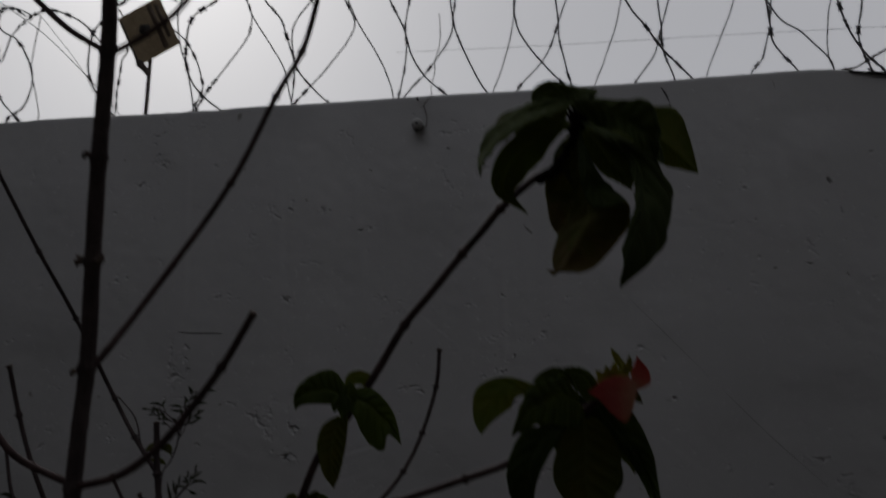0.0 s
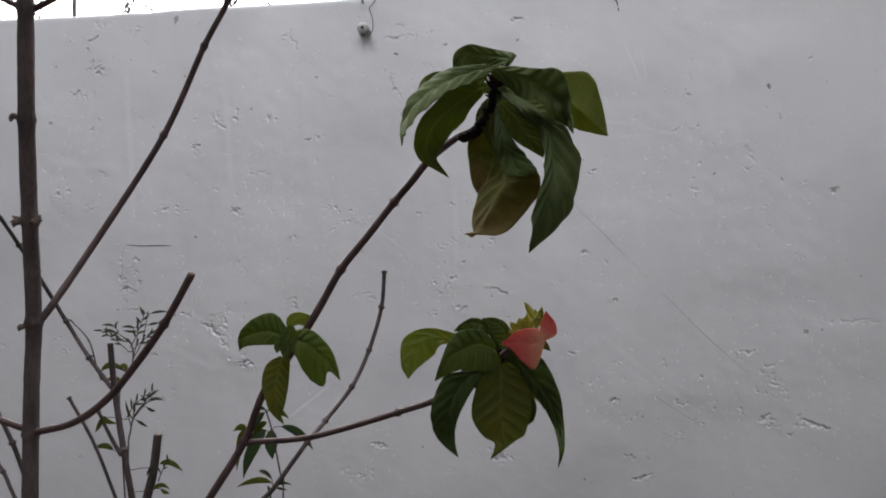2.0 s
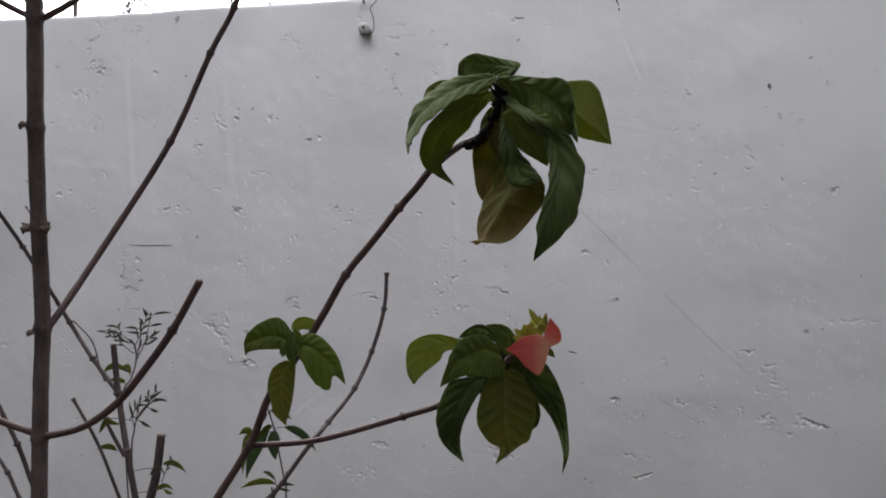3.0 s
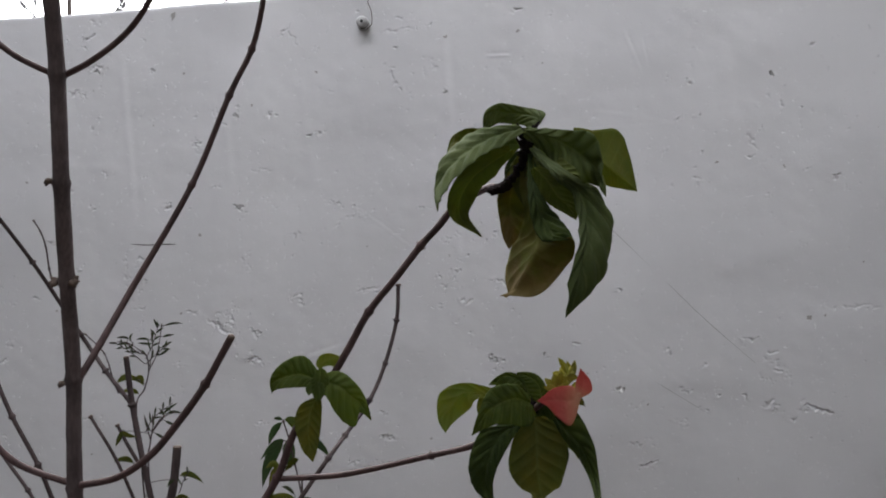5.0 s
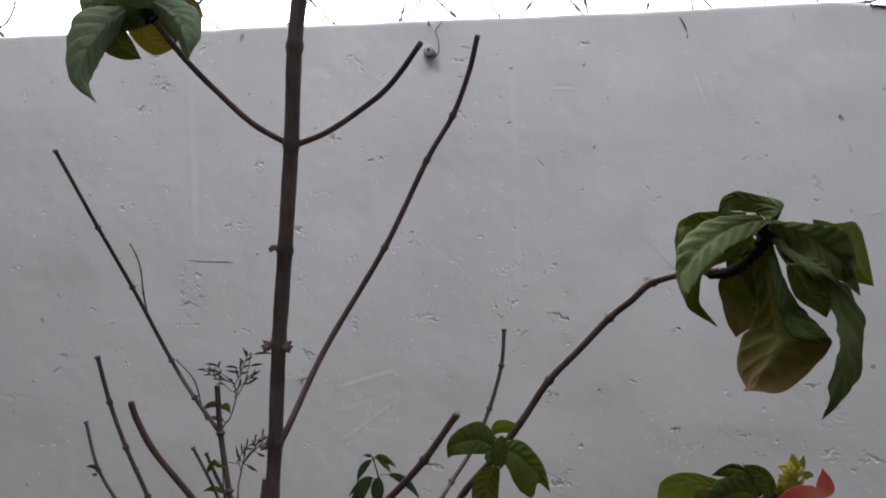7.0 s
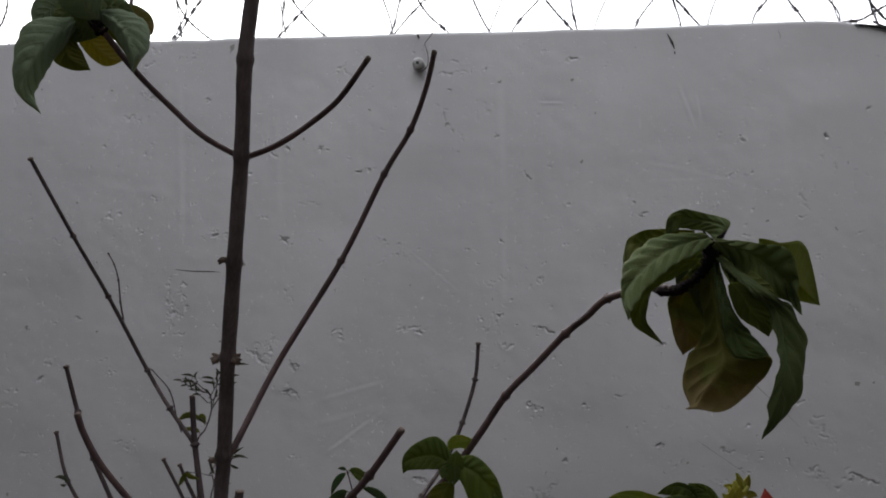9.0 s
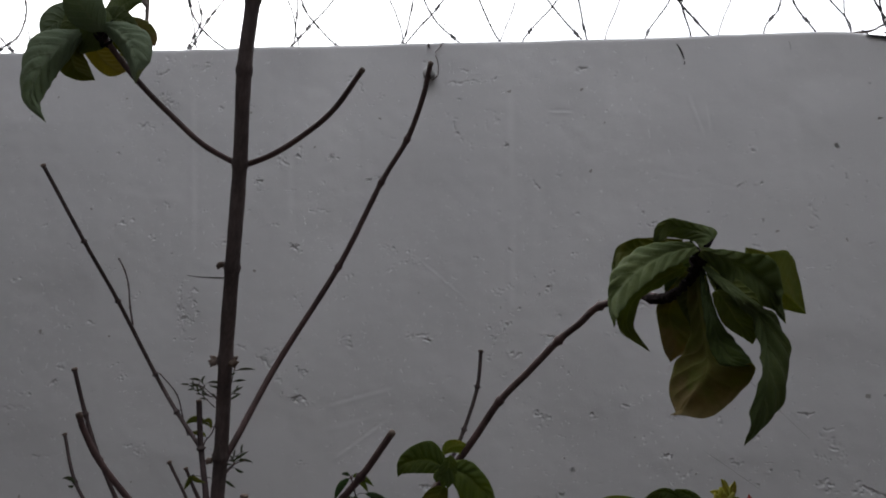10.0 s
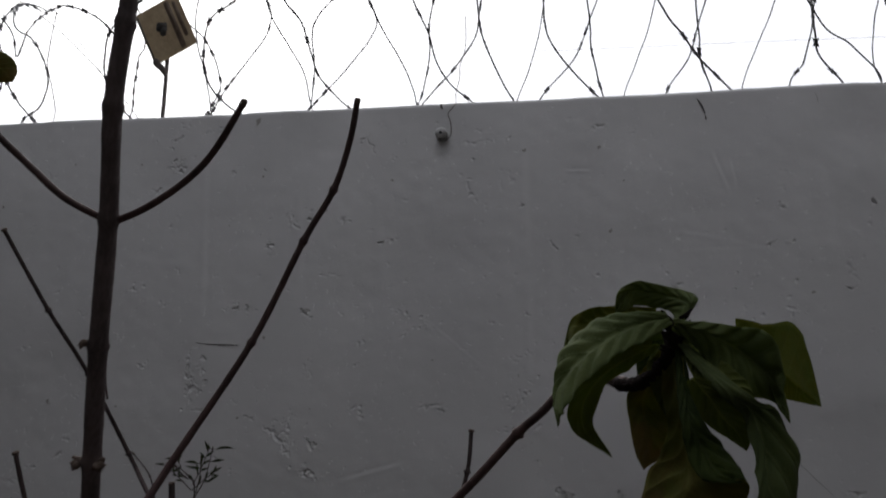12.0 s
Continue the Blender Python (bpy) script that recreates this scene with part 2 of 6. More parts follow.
def tube(bm, path, radii, sides=8, cap=True, mat=0):
    rings = []
    n = len(path)
    side = None
    for i, p in enumerate(path):
        d = (path[min(i + 1, n - 1)] - path[max(i - 1, 0)]).normalized()
        if side is None:
            side = d.orthogonal().normalized()
        side = (side - d * side.dot(d)).normalized()
        up = d.cross(side)
        rings.append([bm.verts.new(p + (side * math.cos(2 * math.pi * k / sides) + up * math.sin(2 * math.pi * k / sides)) * radii[i]) for k in range(sides)])
    for a, b in zip(rings, rings[1:]):
        for k in range(sides):
            bm.faces.new((a[k], a[(k + 1) % sides], b[(k + 1) % sides], b[k])).material_index = mat
    if cap:
        bm.faces.new(rings[0][::-1]).material_index = mat
        bm.faces.new(rings[-1]).material_index = mat
    return rings


def box(bm, lo, hi, m=Matrix()):
    v = [bm.verts.new(m @ Vector((x, y, z))) for x in (lo[0], hi[0]) for y in (lo[1], hi[1]) for z in (lo[2], hi[2])]
    for f in ((0, 1, 3, 2), (4, 6, 7, 5), (0, 4, 5, 1), (2, 3, 7, 6), (0, 2, 6, 4), (1, 5, 7, 3)):
        bm.faces.new([v[i] for i in f])


# ---- the garden wall ----
GRID = 0.0022
FINE_X = np.arange(-1.44, 1.33, GRID)
FINE_Z = np.arange(0.80, 2.188, GRID)
RELIEF = np.zeros((len(FINE_Z), len(FINE_X)))
rng = np.random.default_rng(7)


def cloud(cell_x, cell_z):
    """A field of smooth random heights from -1 to 1 over the fine part of the wall."""
    u, v = (FINE_X - FINE_X[0]) / cell_x, (FINE_Z - FINE_Z[0]) / cell_z
    g = rng.uniform(-1, 1, (int(v[-1]) + 3, int(u[-1]) + 3))
    iu, iv = u.astype(int), v.astype(int)
    fu, fv = u - iu, v - iv
    fu, fv = (fu * fu * (3 - 2 * fu))[None, :], (fv * fv * (3 - 2 * fv))[:, None]
    a, b = g[np.ix_(iv, iu)], g[np.ix_(iv, iu + 1)]
    c, d = g[np.ix_(iv + 1, iu)], g[np.ix_(iv + 1, iu + 1)]
    return (a * (1 - fu) + b * fu) * (1 - fv) + (c * (1 - fu) + d * fu) * fv


RELIEF += 0.0045 * cloud(0.34, 0.30) + 0.0022 * cloud(0.12, 0.10) + 0.0006 * cloud(0.035, 0.03) + 0.00006 * cloud(0.012, 0.012)
RELIEF += 0.0003 * cloud(0.04, 0.25)
WARP_X, WARP_Z = cloud(0.008, 0.008), cloud(0.008, 0.008)
CHIPS = 0.65 * cloud(0.0075, 0.0055) + 0.5 * cloud(0.0045, 0.0038)


def cut(x, z, long, wide, degrees, depth):
    """A chip or scratch in the plaster: its middle, half length and half width in metres, slope and relative depth, with a small raised rim."""
    long, wide = max(long, 0.0030), max(wide * 0.8, 0.0024)
    reach = 2.4 * max(long, wide) + 0.01
    i0, i1 = np.searchsorted(FINE_X, (x - reach, x + reach))
    j0, j1 = np.searchsorted(FINE_Z, (z - reach, z + reach))
    if i1 <= i0 or j1 <= j0:
        return
    wx, wz = WARP_X[j0:j1, i0:i1] * 0.0066, WARP_Z[j0:j1, i0:i1] * 0.0066
    dx, dz = FINE_X[None, i0:i1] - x + wx, FINE_Z[j0:j1, None] - z + wz
    c, s = math.cos(radians(degrees)), math.sin(radians(degrees))
    q = ((dx * c + dz * s) / long) ** 2 + ((dz * c - dx * s) / wide) ** 2
    q = np.sqrt(q)
    floor = np.clip((1.15 - q) / 0.35, 0, 1)
    floor = floor * floor * (3 - 2 * floor)
    tall = abs(long * s) + abs(wide * c) + 1e-4
    upper = 0.25 + 0.75 * np.clip(0.5 + 0.75 * dz / tall, 0, 1)
    if long > 5 * wide:
        upper = 0.6 + 0 * upper
    chips = np.clip(CHIPS[j0:j1, i0:i1] * 1.6 + 0.25 + 0.25 * max(0.0, depth - 1.2) + (0.5 if long > 5 * wide else 0.0), 0.0, 1.2)
    RELIEF[j0:j1, i0:i1] -= 0.0042 * depth * floor * upper * chips - 0.0005 * depth * np.exp(-((q - 1.35) / 0.3) ** 2) * np.clip(0.5 - CHIPS[j0:j1, i0:i1], 0, 1)


def dent(x, z, long, wide, degrees, depth):
    """A mark in the plaster: one cut where it is thin, else a ragged cluster of three narrow ones."""
    if wide < 0.004 or long > 2.6 * wide or depth > 2.5:
        cut(x, z, long, wide, degrees, depth)
        return
    for side in (-1, 0, 1):
        lean = radians(degrees)
        along_x, along_z = 0.45 * side * long + wide * rng.uniform(-0.3, 0.3), wide * rng.uniform(-0.75, 0.75)
        cut(x + along_x * math.cos(lean) - along_z * math.sin(lean), z + along_x * math.sin(lean) + along_z * math.cos(lean), long * rng.uniform(0.55, 0.9), wide * rng.uniform(0.35, 0.6), degrees + rng.uniform(-35, 25), depth * rng.uniform(0.7, 1.1))


def scuff(x, z, wide, high, count, slope, long, depth):
    """A patch where the plaster is scuffed by many short thin scratches."""
    for _ in range(count):
        cut(x + wide * rng.uniform(-1, 1), z + high * rng.uniform(-1, 1), long * rng.uniform(0.5, 1.3), 0.0022, slope + rng.uniform(-30, 30), depth * rng.uniform(0.5, 1.3))


def stroke(x0, z0, x1, z1, wide, high):
    """The soft edge that a trowel leaves along a line: a shallow groove with a raised lip beside it, fading at both ends."""
    long = math.hypot(x1 - x0, z1 - z0)
    c, d = (x1 - x0) / long, (z1 - z0) / long
    dx, dz = FINE_X[None, :] - x0, FINE_Z[:, None] - z0
    at, off = (dx * c + dz * d) / long, (dz * c - dx * d) + 0.004 * WARP_X * 0.3
    fade = np.clip(np.minimum(at, 1 - at) / 0.25, 0, 1)
    RELIEF[:] += high * fade * (0.62 * np.exp(-((off + 1.2 * wide) / wide) ** 2) - 0.5 * np.exp(-(off / wide) ** 2))


dent(-0.817, 2.133, 0.0081, 0.0072, 0, 1.00)
dent(-0.768, 2.112, 0.0141, 0.0071, 20, 1.00)
dent(-0.754, 2.065, 0.0122, 0.0061, 0, 1.00)
dent(-0.734, 2.049, 0.0156, 0.0070, 30, 1.00)
dent(-0.786, 1.986, 0.0157, 0.0079, -20, 1.00)
dent(-0.769, 1.979, 0.0087, 0.0070, 0, 1.00)
dent(-0.630, 2.018, 0.0042, 0.0042, 0, 1.00)
dent(-0.350, 1.904, 0.0110, 0.0063, -60, 1.60)
dent(-0.253, 1.898, 0.0077, 0.0069, 0, 1.00)
dent(-0.242, 1.902, 0.0062, 0.0046, 0, 1.00)
dent(-0.262, 1.896, 0.0062, 0.0046, 0, 1.00)
dent(-0.458, 1.838, 0.0112, 0.0064, 40, 1.00)
dent(-0.450, 1.825, 0.0127, 0.0064, -30, 1.00)
dent(-0.152, 1.845, 0.0060, 0.0045, 0, 1.80)
dent(-0.125, 1.846, 0.0195, 0.0030, 5, 0.60)
dent(-0.162, 1.798, 0.0135, 0.0045, -20, 1.00)
dent(-0.718, 1.765, 0.0101, 0.0059, -45, 1.00)
dent(-0.839, 1.715, 0.0139, 0.0078, 0, 1.00)
dent(-0.818, 1.727, 0.0172, 0.0052, 20, 1.00)
dent(-0.753, 1.677, 0.0135, 0.0068, 0, 1.00)
dent(-0.546, 1.678, 0.0112, 0.0056, 30, 1.00)
dent(-0.533, 1.666, 0.0176, 0.0064, -15, 1.00)
dent(-0.552, 1.669, 0.0097, 0.0048, 60, 1.00)
dent(-0.483, 1.665, 0.0063, 0.0047, 0, 1.00)
dent(-0.344, 1.659, 0.0154, 0.0061, -40, 1.40)
dent(-0.411, 1.717, 0.0070, 0.0047, 0, 1.00)
dent(-0.212, 2.112, 0.0237, 0.0055, 45, 0.70)
dent(-0.182, 2.088, 0.0266, 0.0055, -50, 0.70)
dent(0.067, 1.995, 0.0075, 0.0037, 0, 1.00)
dent(0.074, 1.966, 0.0297, 0.0045, -60, 1.00)
dent(0.098, 2.123, 0.0183, 0.0046, -15, 1.00)
dent(0.087, 2.094, 0.0440, 0.0038, 3, 0.70)
dent(-0.093, 1.668, 0.0088, 0.0059, 20, 1.30)
dent(-0.082, 1.656, 0.0103, 0.0051, -30, 1.20)
dent(-0.034, 1.640, 0.0160, 0.0051, -50, 1.40)
dent(-0.019, 1.626, 0.0116, 0.0044, -20, 1.20)
dent(0.000, 1.634, 0.0087, 0.0036, 0, 1.00)
dent(-0.197, 1.587, 0.0253, 0.0060, 5, 0.60)
dent(-0.247, 1.657, 0.0075, 0.0045, 0, 1.00)
dent(0.127, 1.643, 0.0072, 0.0043, 0, 1.00)
dent(-0.417, 1.356, 0.0342, 0.0062, -30, 0.90)
dent(-0.383, 1.377, 0.0278, 0.0046, -45, 0.60)
dent(-0.524, 1.256, 0.0160, 0.0064, -10, 1.20)
dent(-0.487, 1.393, 0.0126, 0.0047, -20, 1.00)
dent(-0.013, 1.437, 0.0333, 0.0036, 8, 0.70)
dent(0.193, 1.474, 0.0085, 0.0057, 60, 1.30)
dent(0.204, 1.452, 0.0085, 0.0057, -60, 1.20)
dent(0.218, 1.431, 0.0071, 0.0057, 40, 1.00)
dent(0.187, 1.438, 0.0064, 0.0050, 0, 1.00)
dent(0.246, 1.398, 0.0085, 0.0064, 60, 1.20)
dent(0.176, 1.390, 0.0064, 0.0050, 0, 1.00)
dent(0.334, 1.444, 0.0240, 0.0042, -22, 2.00)
dent(0.029, 1.062, 0.0192, 0.0066, -5, 1.50)
dent(-0.056, 0.996, 0.0180, 0.0090, 20, 0.70)
dent(-0.015, 0.985, 0.0210, 0.0090, -20, 0.70)
dent(-0.037, 0.976, 0.0150, 0.0060, 0, 0.70)
dent(0.007, 0.997, 0.0104, 0.0067, 0, 1.00)
dent(-0.325, 1.261, 0.0153, 0.0061, 0, 1.20)
dent(-0.817, 1.305, 0.0154, 0.0077, -30, 1.00)
dent(0.015, 1.121, 0.0059, 0.0044, 0, 1.00)
dent(0.386, 2.120, 0.0180, 0.0060, 5, 1.00)
dent(0.474, 2.109, 0.0060, 0.0060, 40, 1.20)
dent(0.800, 1.920, 0.0067, 0.0045, -10, 2.40)
dent(0.995, 1.922, 0.0077, 0.0061, -30, 2.60)
dent(0.820, 1.836, 0.0059, 0.0052, 0, 1.20)
dent(0.770, 1.828, 0.0066, 0.0044, 20, 1.20)
dent(0.737, 1.754, 0.0058, 0.0058, 0, 1.35)
dent(0.821, 1.741, 0.0066, 0.0051, 0, 0.75)
dent(1.092, 1.988, 0.0055, 0.0063, 0, 1.12)
dent(1.014, 1.850, 0.0092, 0.0061, -20, 0.90)
dent(0.940, 1.765, 0.0254, 0.0037, -65, 0.60)
dent(0.967, 1.794, 0.0068, 0.0053, 0, 0.75)
dent(0.939, 1.728, 0.0075, 0.0037, 0, 1.30)
dent(0.810, 1.678, 0.0117, 0.0044, -35, 0.90)
dent(0.815, 1.667, 0.0044, 0.0066, 0, 0.90)
dent(0.571, 1.730, 0.0172, 0.0036, 10, 0.90)
dent(0.717, 1.581, 0.0129, 0.0036, -30, 1.40)
dent(0.721, 1.567, 0.0029, 0.0101, 0, 0.90)
dent(1.125, 1.667, 0.0184, 0.0061, 20, 1.50)
dent(1.152, 1.642, 0.0062, 0.0054, 0, 0.75)
dent(1.178, 1.650, 0.0070, 0.0054, 0, 1.05)
dent(1.066, 1.690, 0.0122, 0.0053, 15, 0.75)
dent(1.045, 1.505, 0.0075, 0.0068, 40, 1.05)
dent(0.880, 1.587, 0.0029, 0.0029, 0, 1.80)
dent(0.975, 1.627, 0.0060, 0.0104, 0, 0.75)
dent(0.613, 1.419, 0.0071, 0.0043, 10, 3.20)
dent(0.470, 1.462, 0.0085, 0.0042, 0, 1.30)
dent(0.917, 1.289, 0.0192, 0.0044, 0, 1.65)
dent(0.964, 1.255, 0.0134, 0.0030, 0, 1.00)
dent(0.598, 1.175, 0.0072, 0.0065, -40, 1.80)
dent(0.508, 1.284, 0.0071, 0.0043, -30, 1.20)
dent(0.745, 1.094, 0.0176, 0.0059, -8, 1.12)
dent(0.756, 1.083, 0.0103, 0.0059, 0, 0.75)
dent(0.808, 1.226, 0.0088, 0.0037, -20, 1.20)
dent(0.812, 1.148, 0.0147, 0.0044, 0, 0.90)
dent(0.838, 1.154, 0.0103, 0.0044, 15, 0.75)
dent(0.901, 1.150, 0.0104, 0.0052, -40, 0.83)
dent(0.954, 1.131, 0.0165, 0.0060, 20, 0.75)
dent(0.973, 1.115, 0.0196, 0.0053, -20, 0.75)
dent(1.004, 1.092, 0.0122, 0.0061, 0, 0.90)
dent(1.024, 1.140, 0.0106, 0.0053, -30, 0.83)
dent(1.068, 1.119, 0.0338, 0.0054, -14, 1.50)
dent(1.080, 1.113, 0.0185, 0.0038, 5, 1.20)
dent(0.641, 1.039, 0.0146, 0.0059, 0, 1.20)
dent(0.666, 0.991, 0.0221, 0.0059, 8, 1.90)
dent(0.550, 0.977, 0.0088, 0.0051, -20, 1.20)
dent(0.725, 1.264, 0.0065, 0.0058, -40, 0.90)
dent(0.653, 1.134, 0.0087, 0.0043, 20, 1.00)
dent(0.760, 1.167, 0.0146, 0.0036, -20, 1.00)
dent(0.554, 1.208, 0.0043, 0.0129, 20, 0.80)
dent(0.976, 1.218, 0.0300, 0.0150, -30, 0.45)
dent(0.994, 1.198, 0.0196, 0.0075, -30, 0.60)
dent(0.540, 1.539, 0.0212, 0.0170, 0, 0.50)
dent(0.490, 1.024, 0.0073, 0.0051, 0, 1.00)
dent(0.798, 1.123, 0.0118, 0.0037, 0, 1.00)
dent(0.247, 1.515, 0.0099, 0.0050, 20, 1.10)
dent(0.226, 1.502, 0.0085, 0.0050, -40, 1.10)
dent(-0.085, 1.607, 0.0220, 0.0037, 40, 0.50)
dent(0.298, 1.055, 0.0188, 0.0058, 0, 1.00)
dent(0.263, 1.040, 0.0145, 0.0051, 0, 1.00)
dent(-0.626, 2.148, 0.0223, 0.0052, 30, 0.70)
dent(-0.342, 1.916, 0.0063, 0.0110, 0, 0.80)
dent(-0.288, 1.758, 0.0306, 0.0038, 0, 0.40)
dent(-0.129, 2.063, 0.0062, 0.0046, 0, 1.00)
dent(-0.914, 1.852, 0.0080, 0.0062, 0, 1.00)
dent(-0.866, 1.912, 0.0071, 0.0062, 0, 1.00)
dent(-0.850, 1.334, 0.0121, 0.0069, 30, 1.00)
dent(-0.796, 1.514, 0.0136, 0.0068, 20, 1.00)
dent(-0.391, 1.901, 0.0273, 0.0047, -67, 1.00)
dent(-0.407, 1.898, 0.0234, 0.0040, -66, 0.80)
dent(1.155, 1.360, 0.0577, 0.0038, 0, 0.70)
dent(-0.314, 1.337, 0.0227, 0.0091, -50, 2.40)
dent(-0.314, 1.263, 0.0243, 0.0068, -15, 2.00)
dent(-0.405, 1.344, 0.0262, 0.0046, -30, 1.40)
dent(-0.387, 1.321, 0.0153, 0.0046, -70, 1.00)
dent(-0.334, 1.283, 0.0076, 0.0053, 0, 1.00)
dent(-0.365, 1.274, 0.0069, 0.0046, 0, 1.00)
dent(-0.200, 1.426, 0.0148, 0.0052, 20, 1.00)
dent(-0.188, 1.415, 0.0118, 0.0052, -40, 1.00)
dent(0.014, 1.430, 0.0101, 0.0043, 10, 1.60)
dent(-0.306, 1.096, 0.0123, 0.0062, 10, 1.40)
dent(0.301, 1.257, 0.0158, 0.0065, -15, 2.00)
dent(0.324, 1.249, 0.0130, 0.0058, -40, 1.60)
dent(0.308, 1.230, 0.0130, 0.0043, 0, 1.00)
dent(0.329, 1.044, 0.0103, 0.0052, 0, 1.00)
dent(0.349, 1.062, 0.0088, 0.0066, 40, 1.40)
dent(0.335, 1.032, 0.0266, 0.0052, 0, 1.30)
dent(0.382, 1.127, 0.0073, 0.0058, -30, 3.40)
dent(0.606, 1.177, 0.0059, 0.0044, -60, 2.40)
dent(0.431, 1.254, 0.0050, 0.0101, 20, 1.20)
dent(0.167, 1.461, 0.0064, 0.0114, 30, 1.20)
dent(0.181, 1.447, 0.0064, 0.0086, -30, 1.20)
dent(0.216, 1.478, 0.0050, 0.0114, -20, 1.40)
dent(0.223, 1.408, 0.0057, 0.0100, -20, 1.40)
dent(0.363, 1.367, 0.0114, 0.0043, -35, 1.40)
dent(0.212, 1.348, 0.0072, 0.0043, 0, 1.00)
dent(0.245, 1.323, 0.0086, 0.0043, 0, 1.00)
dent(0.506, 1.281, 0.0087, 0.0043, 0, 1.20)
dent(0.808, 1.835, 0.0045, 0.0090, 0, 1.05)
dent(0.602, 1.417, 0.0051, 0.0036, 0, 3.00)
dent(-0.576, 2.031, 0.0074, 0.0066, 0, 1.00)
dent(-0.788, 1.985, 0.0205, 0.0077, 20, 1.00)
dent(-0.615, 1.759, 0.0113, 0.0056, 0, 1.20)
dent(-0.746, 1.892, 0.0134, 0.0050, -50, 1.00)
dent(-0.730, 1.922, 0.0101, 0.0050, 0, 1.00)
dent(-0.456, 1.831, 0.0125, 0.0078, 30, 1.00)
dent(-0.575, 1.910, 0.0081, 0.0057, 0, 1.00)
dent(-0.853, 1.717, 0.0171, 0.0077, 30, 1.00)
dent(-0.811, 1.685, 0.0118, 0.0067, 20, 1.00)
dent(-0.971, 1.718, 0.0123, 0.0062, 0, 1.00)
dent(-0.988, 1.648, 0.0141, 0.0062, -20, 1.00)
dent(-1.083, 1.704, 0.0145, 0.0091, 0, 0.70)
dent(-1.169, 1.555, 0.0203, 0.0092, 20, 1.00)
dent(-1.137, 2.036, 0.0132, 0.0075, 0, 1.00)
dent(-1.180, 1.895, 0.0094, 0.0169, 0, 0.70)
dent(-1.003, 1.321, 0.0160, 0.0124, 30, 1.00)
dent(-1.028, 1.274, 0.0072, 0.0063, 0, 1.00)
dent(-0.927, 1.438, 0.0156, 0.0052, 0, 0.90)
dent(-1.097, 1.241, 0.0082, 0.0082, 0, 1.00)
dent(-1.019, 1.126, 0.0081, 0.0054, 0, 1.00)
dent(-0.800, 1.225, 0.0076, 0.0051, 0, 1.00)
dent(-0.573, 1.290, 0.0072, 0.0040, 0, 1.00)
dent(-0.792, 1.118, 0.0102, 0.0051, 0, 1.30)
dent(-1.062, 1.070, 0.0128, 0.0082, 0, 1.20)
dent(-0.754, 1.096, 0.0135, 0.0042, 0, 1.00)
dent(-1.158, 1.200, 0.0558, 0.0074, 0, 0.40)
dent(-0.826, 1.293, 0.0076, 0.0102, -30, 1.20)
dent(0.166, 2.103, 0.0150, 0.0045, 20, 1.00)
dent(0.109, 1.933, 0.0059, 0.0220, 20, 0.60)
dent(0.279, 1.829, 0.0159, 0.0036, -35, 1.50)
dent(0.166, 2.017, 0.0074, 0.0519, 0, 0.30)
dent(0.202, 1.930, 0.0037, 0.0037, 0, 1.60)
dent(0.080, 2.049, 0.0060, 0.0045, 0, 1.00)
dent(0.342, 1.818, 0.0051, 0.0036, 0, 1.00)
dent(0.335, 1.849, 0.0087, 0.0029, 0, 1.00)
dent(0.109, 1.747, 0.0101, 0.0036, 0, 1.00)
dent(0.066, 1.733, 0.0087, 0.0036, 0, 1.00)
dent(0.328, 1.721, 0.0100, 0.0057, 10, 1.80)
dent(0.216, 1.663, 0.0064, 0.0050, 0, 1.60)
dent(0.376, 1.651, 0.0071, 0.0050, 0, 1.00)
dent(0.390, 1.756, 0.0115, 0.0036, -20, 1.20)
dent(-0.864, 2.321, 0.0219, 0.0073, -40, 0.80)
dent(-0.746, 2.132, 0.0173, 0.0069, 0, 1.50)
dent(-0.751, 2.061, 0.0258, 0.0155, 40, 0.80)
dent(-0.731, 2.045, 0.0136, 0.0077, 0, 0.80)
dent(-0.701, 2.055, 0.0051, 0.0034, 0, 1.00)
dent(-0.806, 1.991, 0.0190, 0.0069, 10, 1.20)
dent(-0.723, 2.171, 0.0104, 0.0260, 10, 0.50)
dent(-0.656, 2.153, 0.0051, 0.0043, 0, 2.00)
dent(-1.140, 2.015, 0.0075, 0.0151, 0, 0.80)
dent(-0.821, 2.135, 0.0053, 0.0035, 0, 2.00)
dent(-1.113, 1.245, 0.0165, 0.0083, 0, 1.00)
dent(-1.006, 1.327, 0.0089, 0.0124, 20, 1.20)
dent(-1.022, 1.272, 0.0081, 0.0072, 0, 1.00)
dent(-0.824, 1.297, 0.0119, 0.0076, -30, 1.20)
dent(-1.058, 1.073, 0.0073, 0.0055, 0, 1.60)
dent(-1.032, 1.070, 0.0055, 0.0046, 0, 1.60)
dent(-0.762, 1.098, 0.0102, 0.0059, 0, 1.00)
dent(-0.756, 1.121, 0.0118, 0.0051, 30, 1.00)
dent(-0.802, 1.215, 0.0085, 0.0051, 0, 1.00)
dent(-0.924, 1.437, 0.0087, 0.0043, 0, 1.00)
dent(-0.992, 1.435, 0.0123, 0.0053, 0, 1.00)
dent(0.544, 1.765, 0.0043, 0.0051, 0, 1.00)
dent(0.373, 1.762, 0.0115, 0.0036, 0, 0.70)
dent(0.957, 1.851, 0.0069, 0.0046, 0, 0.75)
dent(-0.620, 1.477, 0.0128, 0.0035, 17, 0.63)
dent(-0.629, 1.530, 0.0120, 0.0050, 64, 0.69)
dent(-0.650, 1.434, 0.0130, 0.0045, 75, 0.96)
dent(-0.665, 1.462, 0.0107, 0.0064, 26, 0.48)
dent(-0.646, 1.480, 0.0090, 0.0064, -24, 0.53)
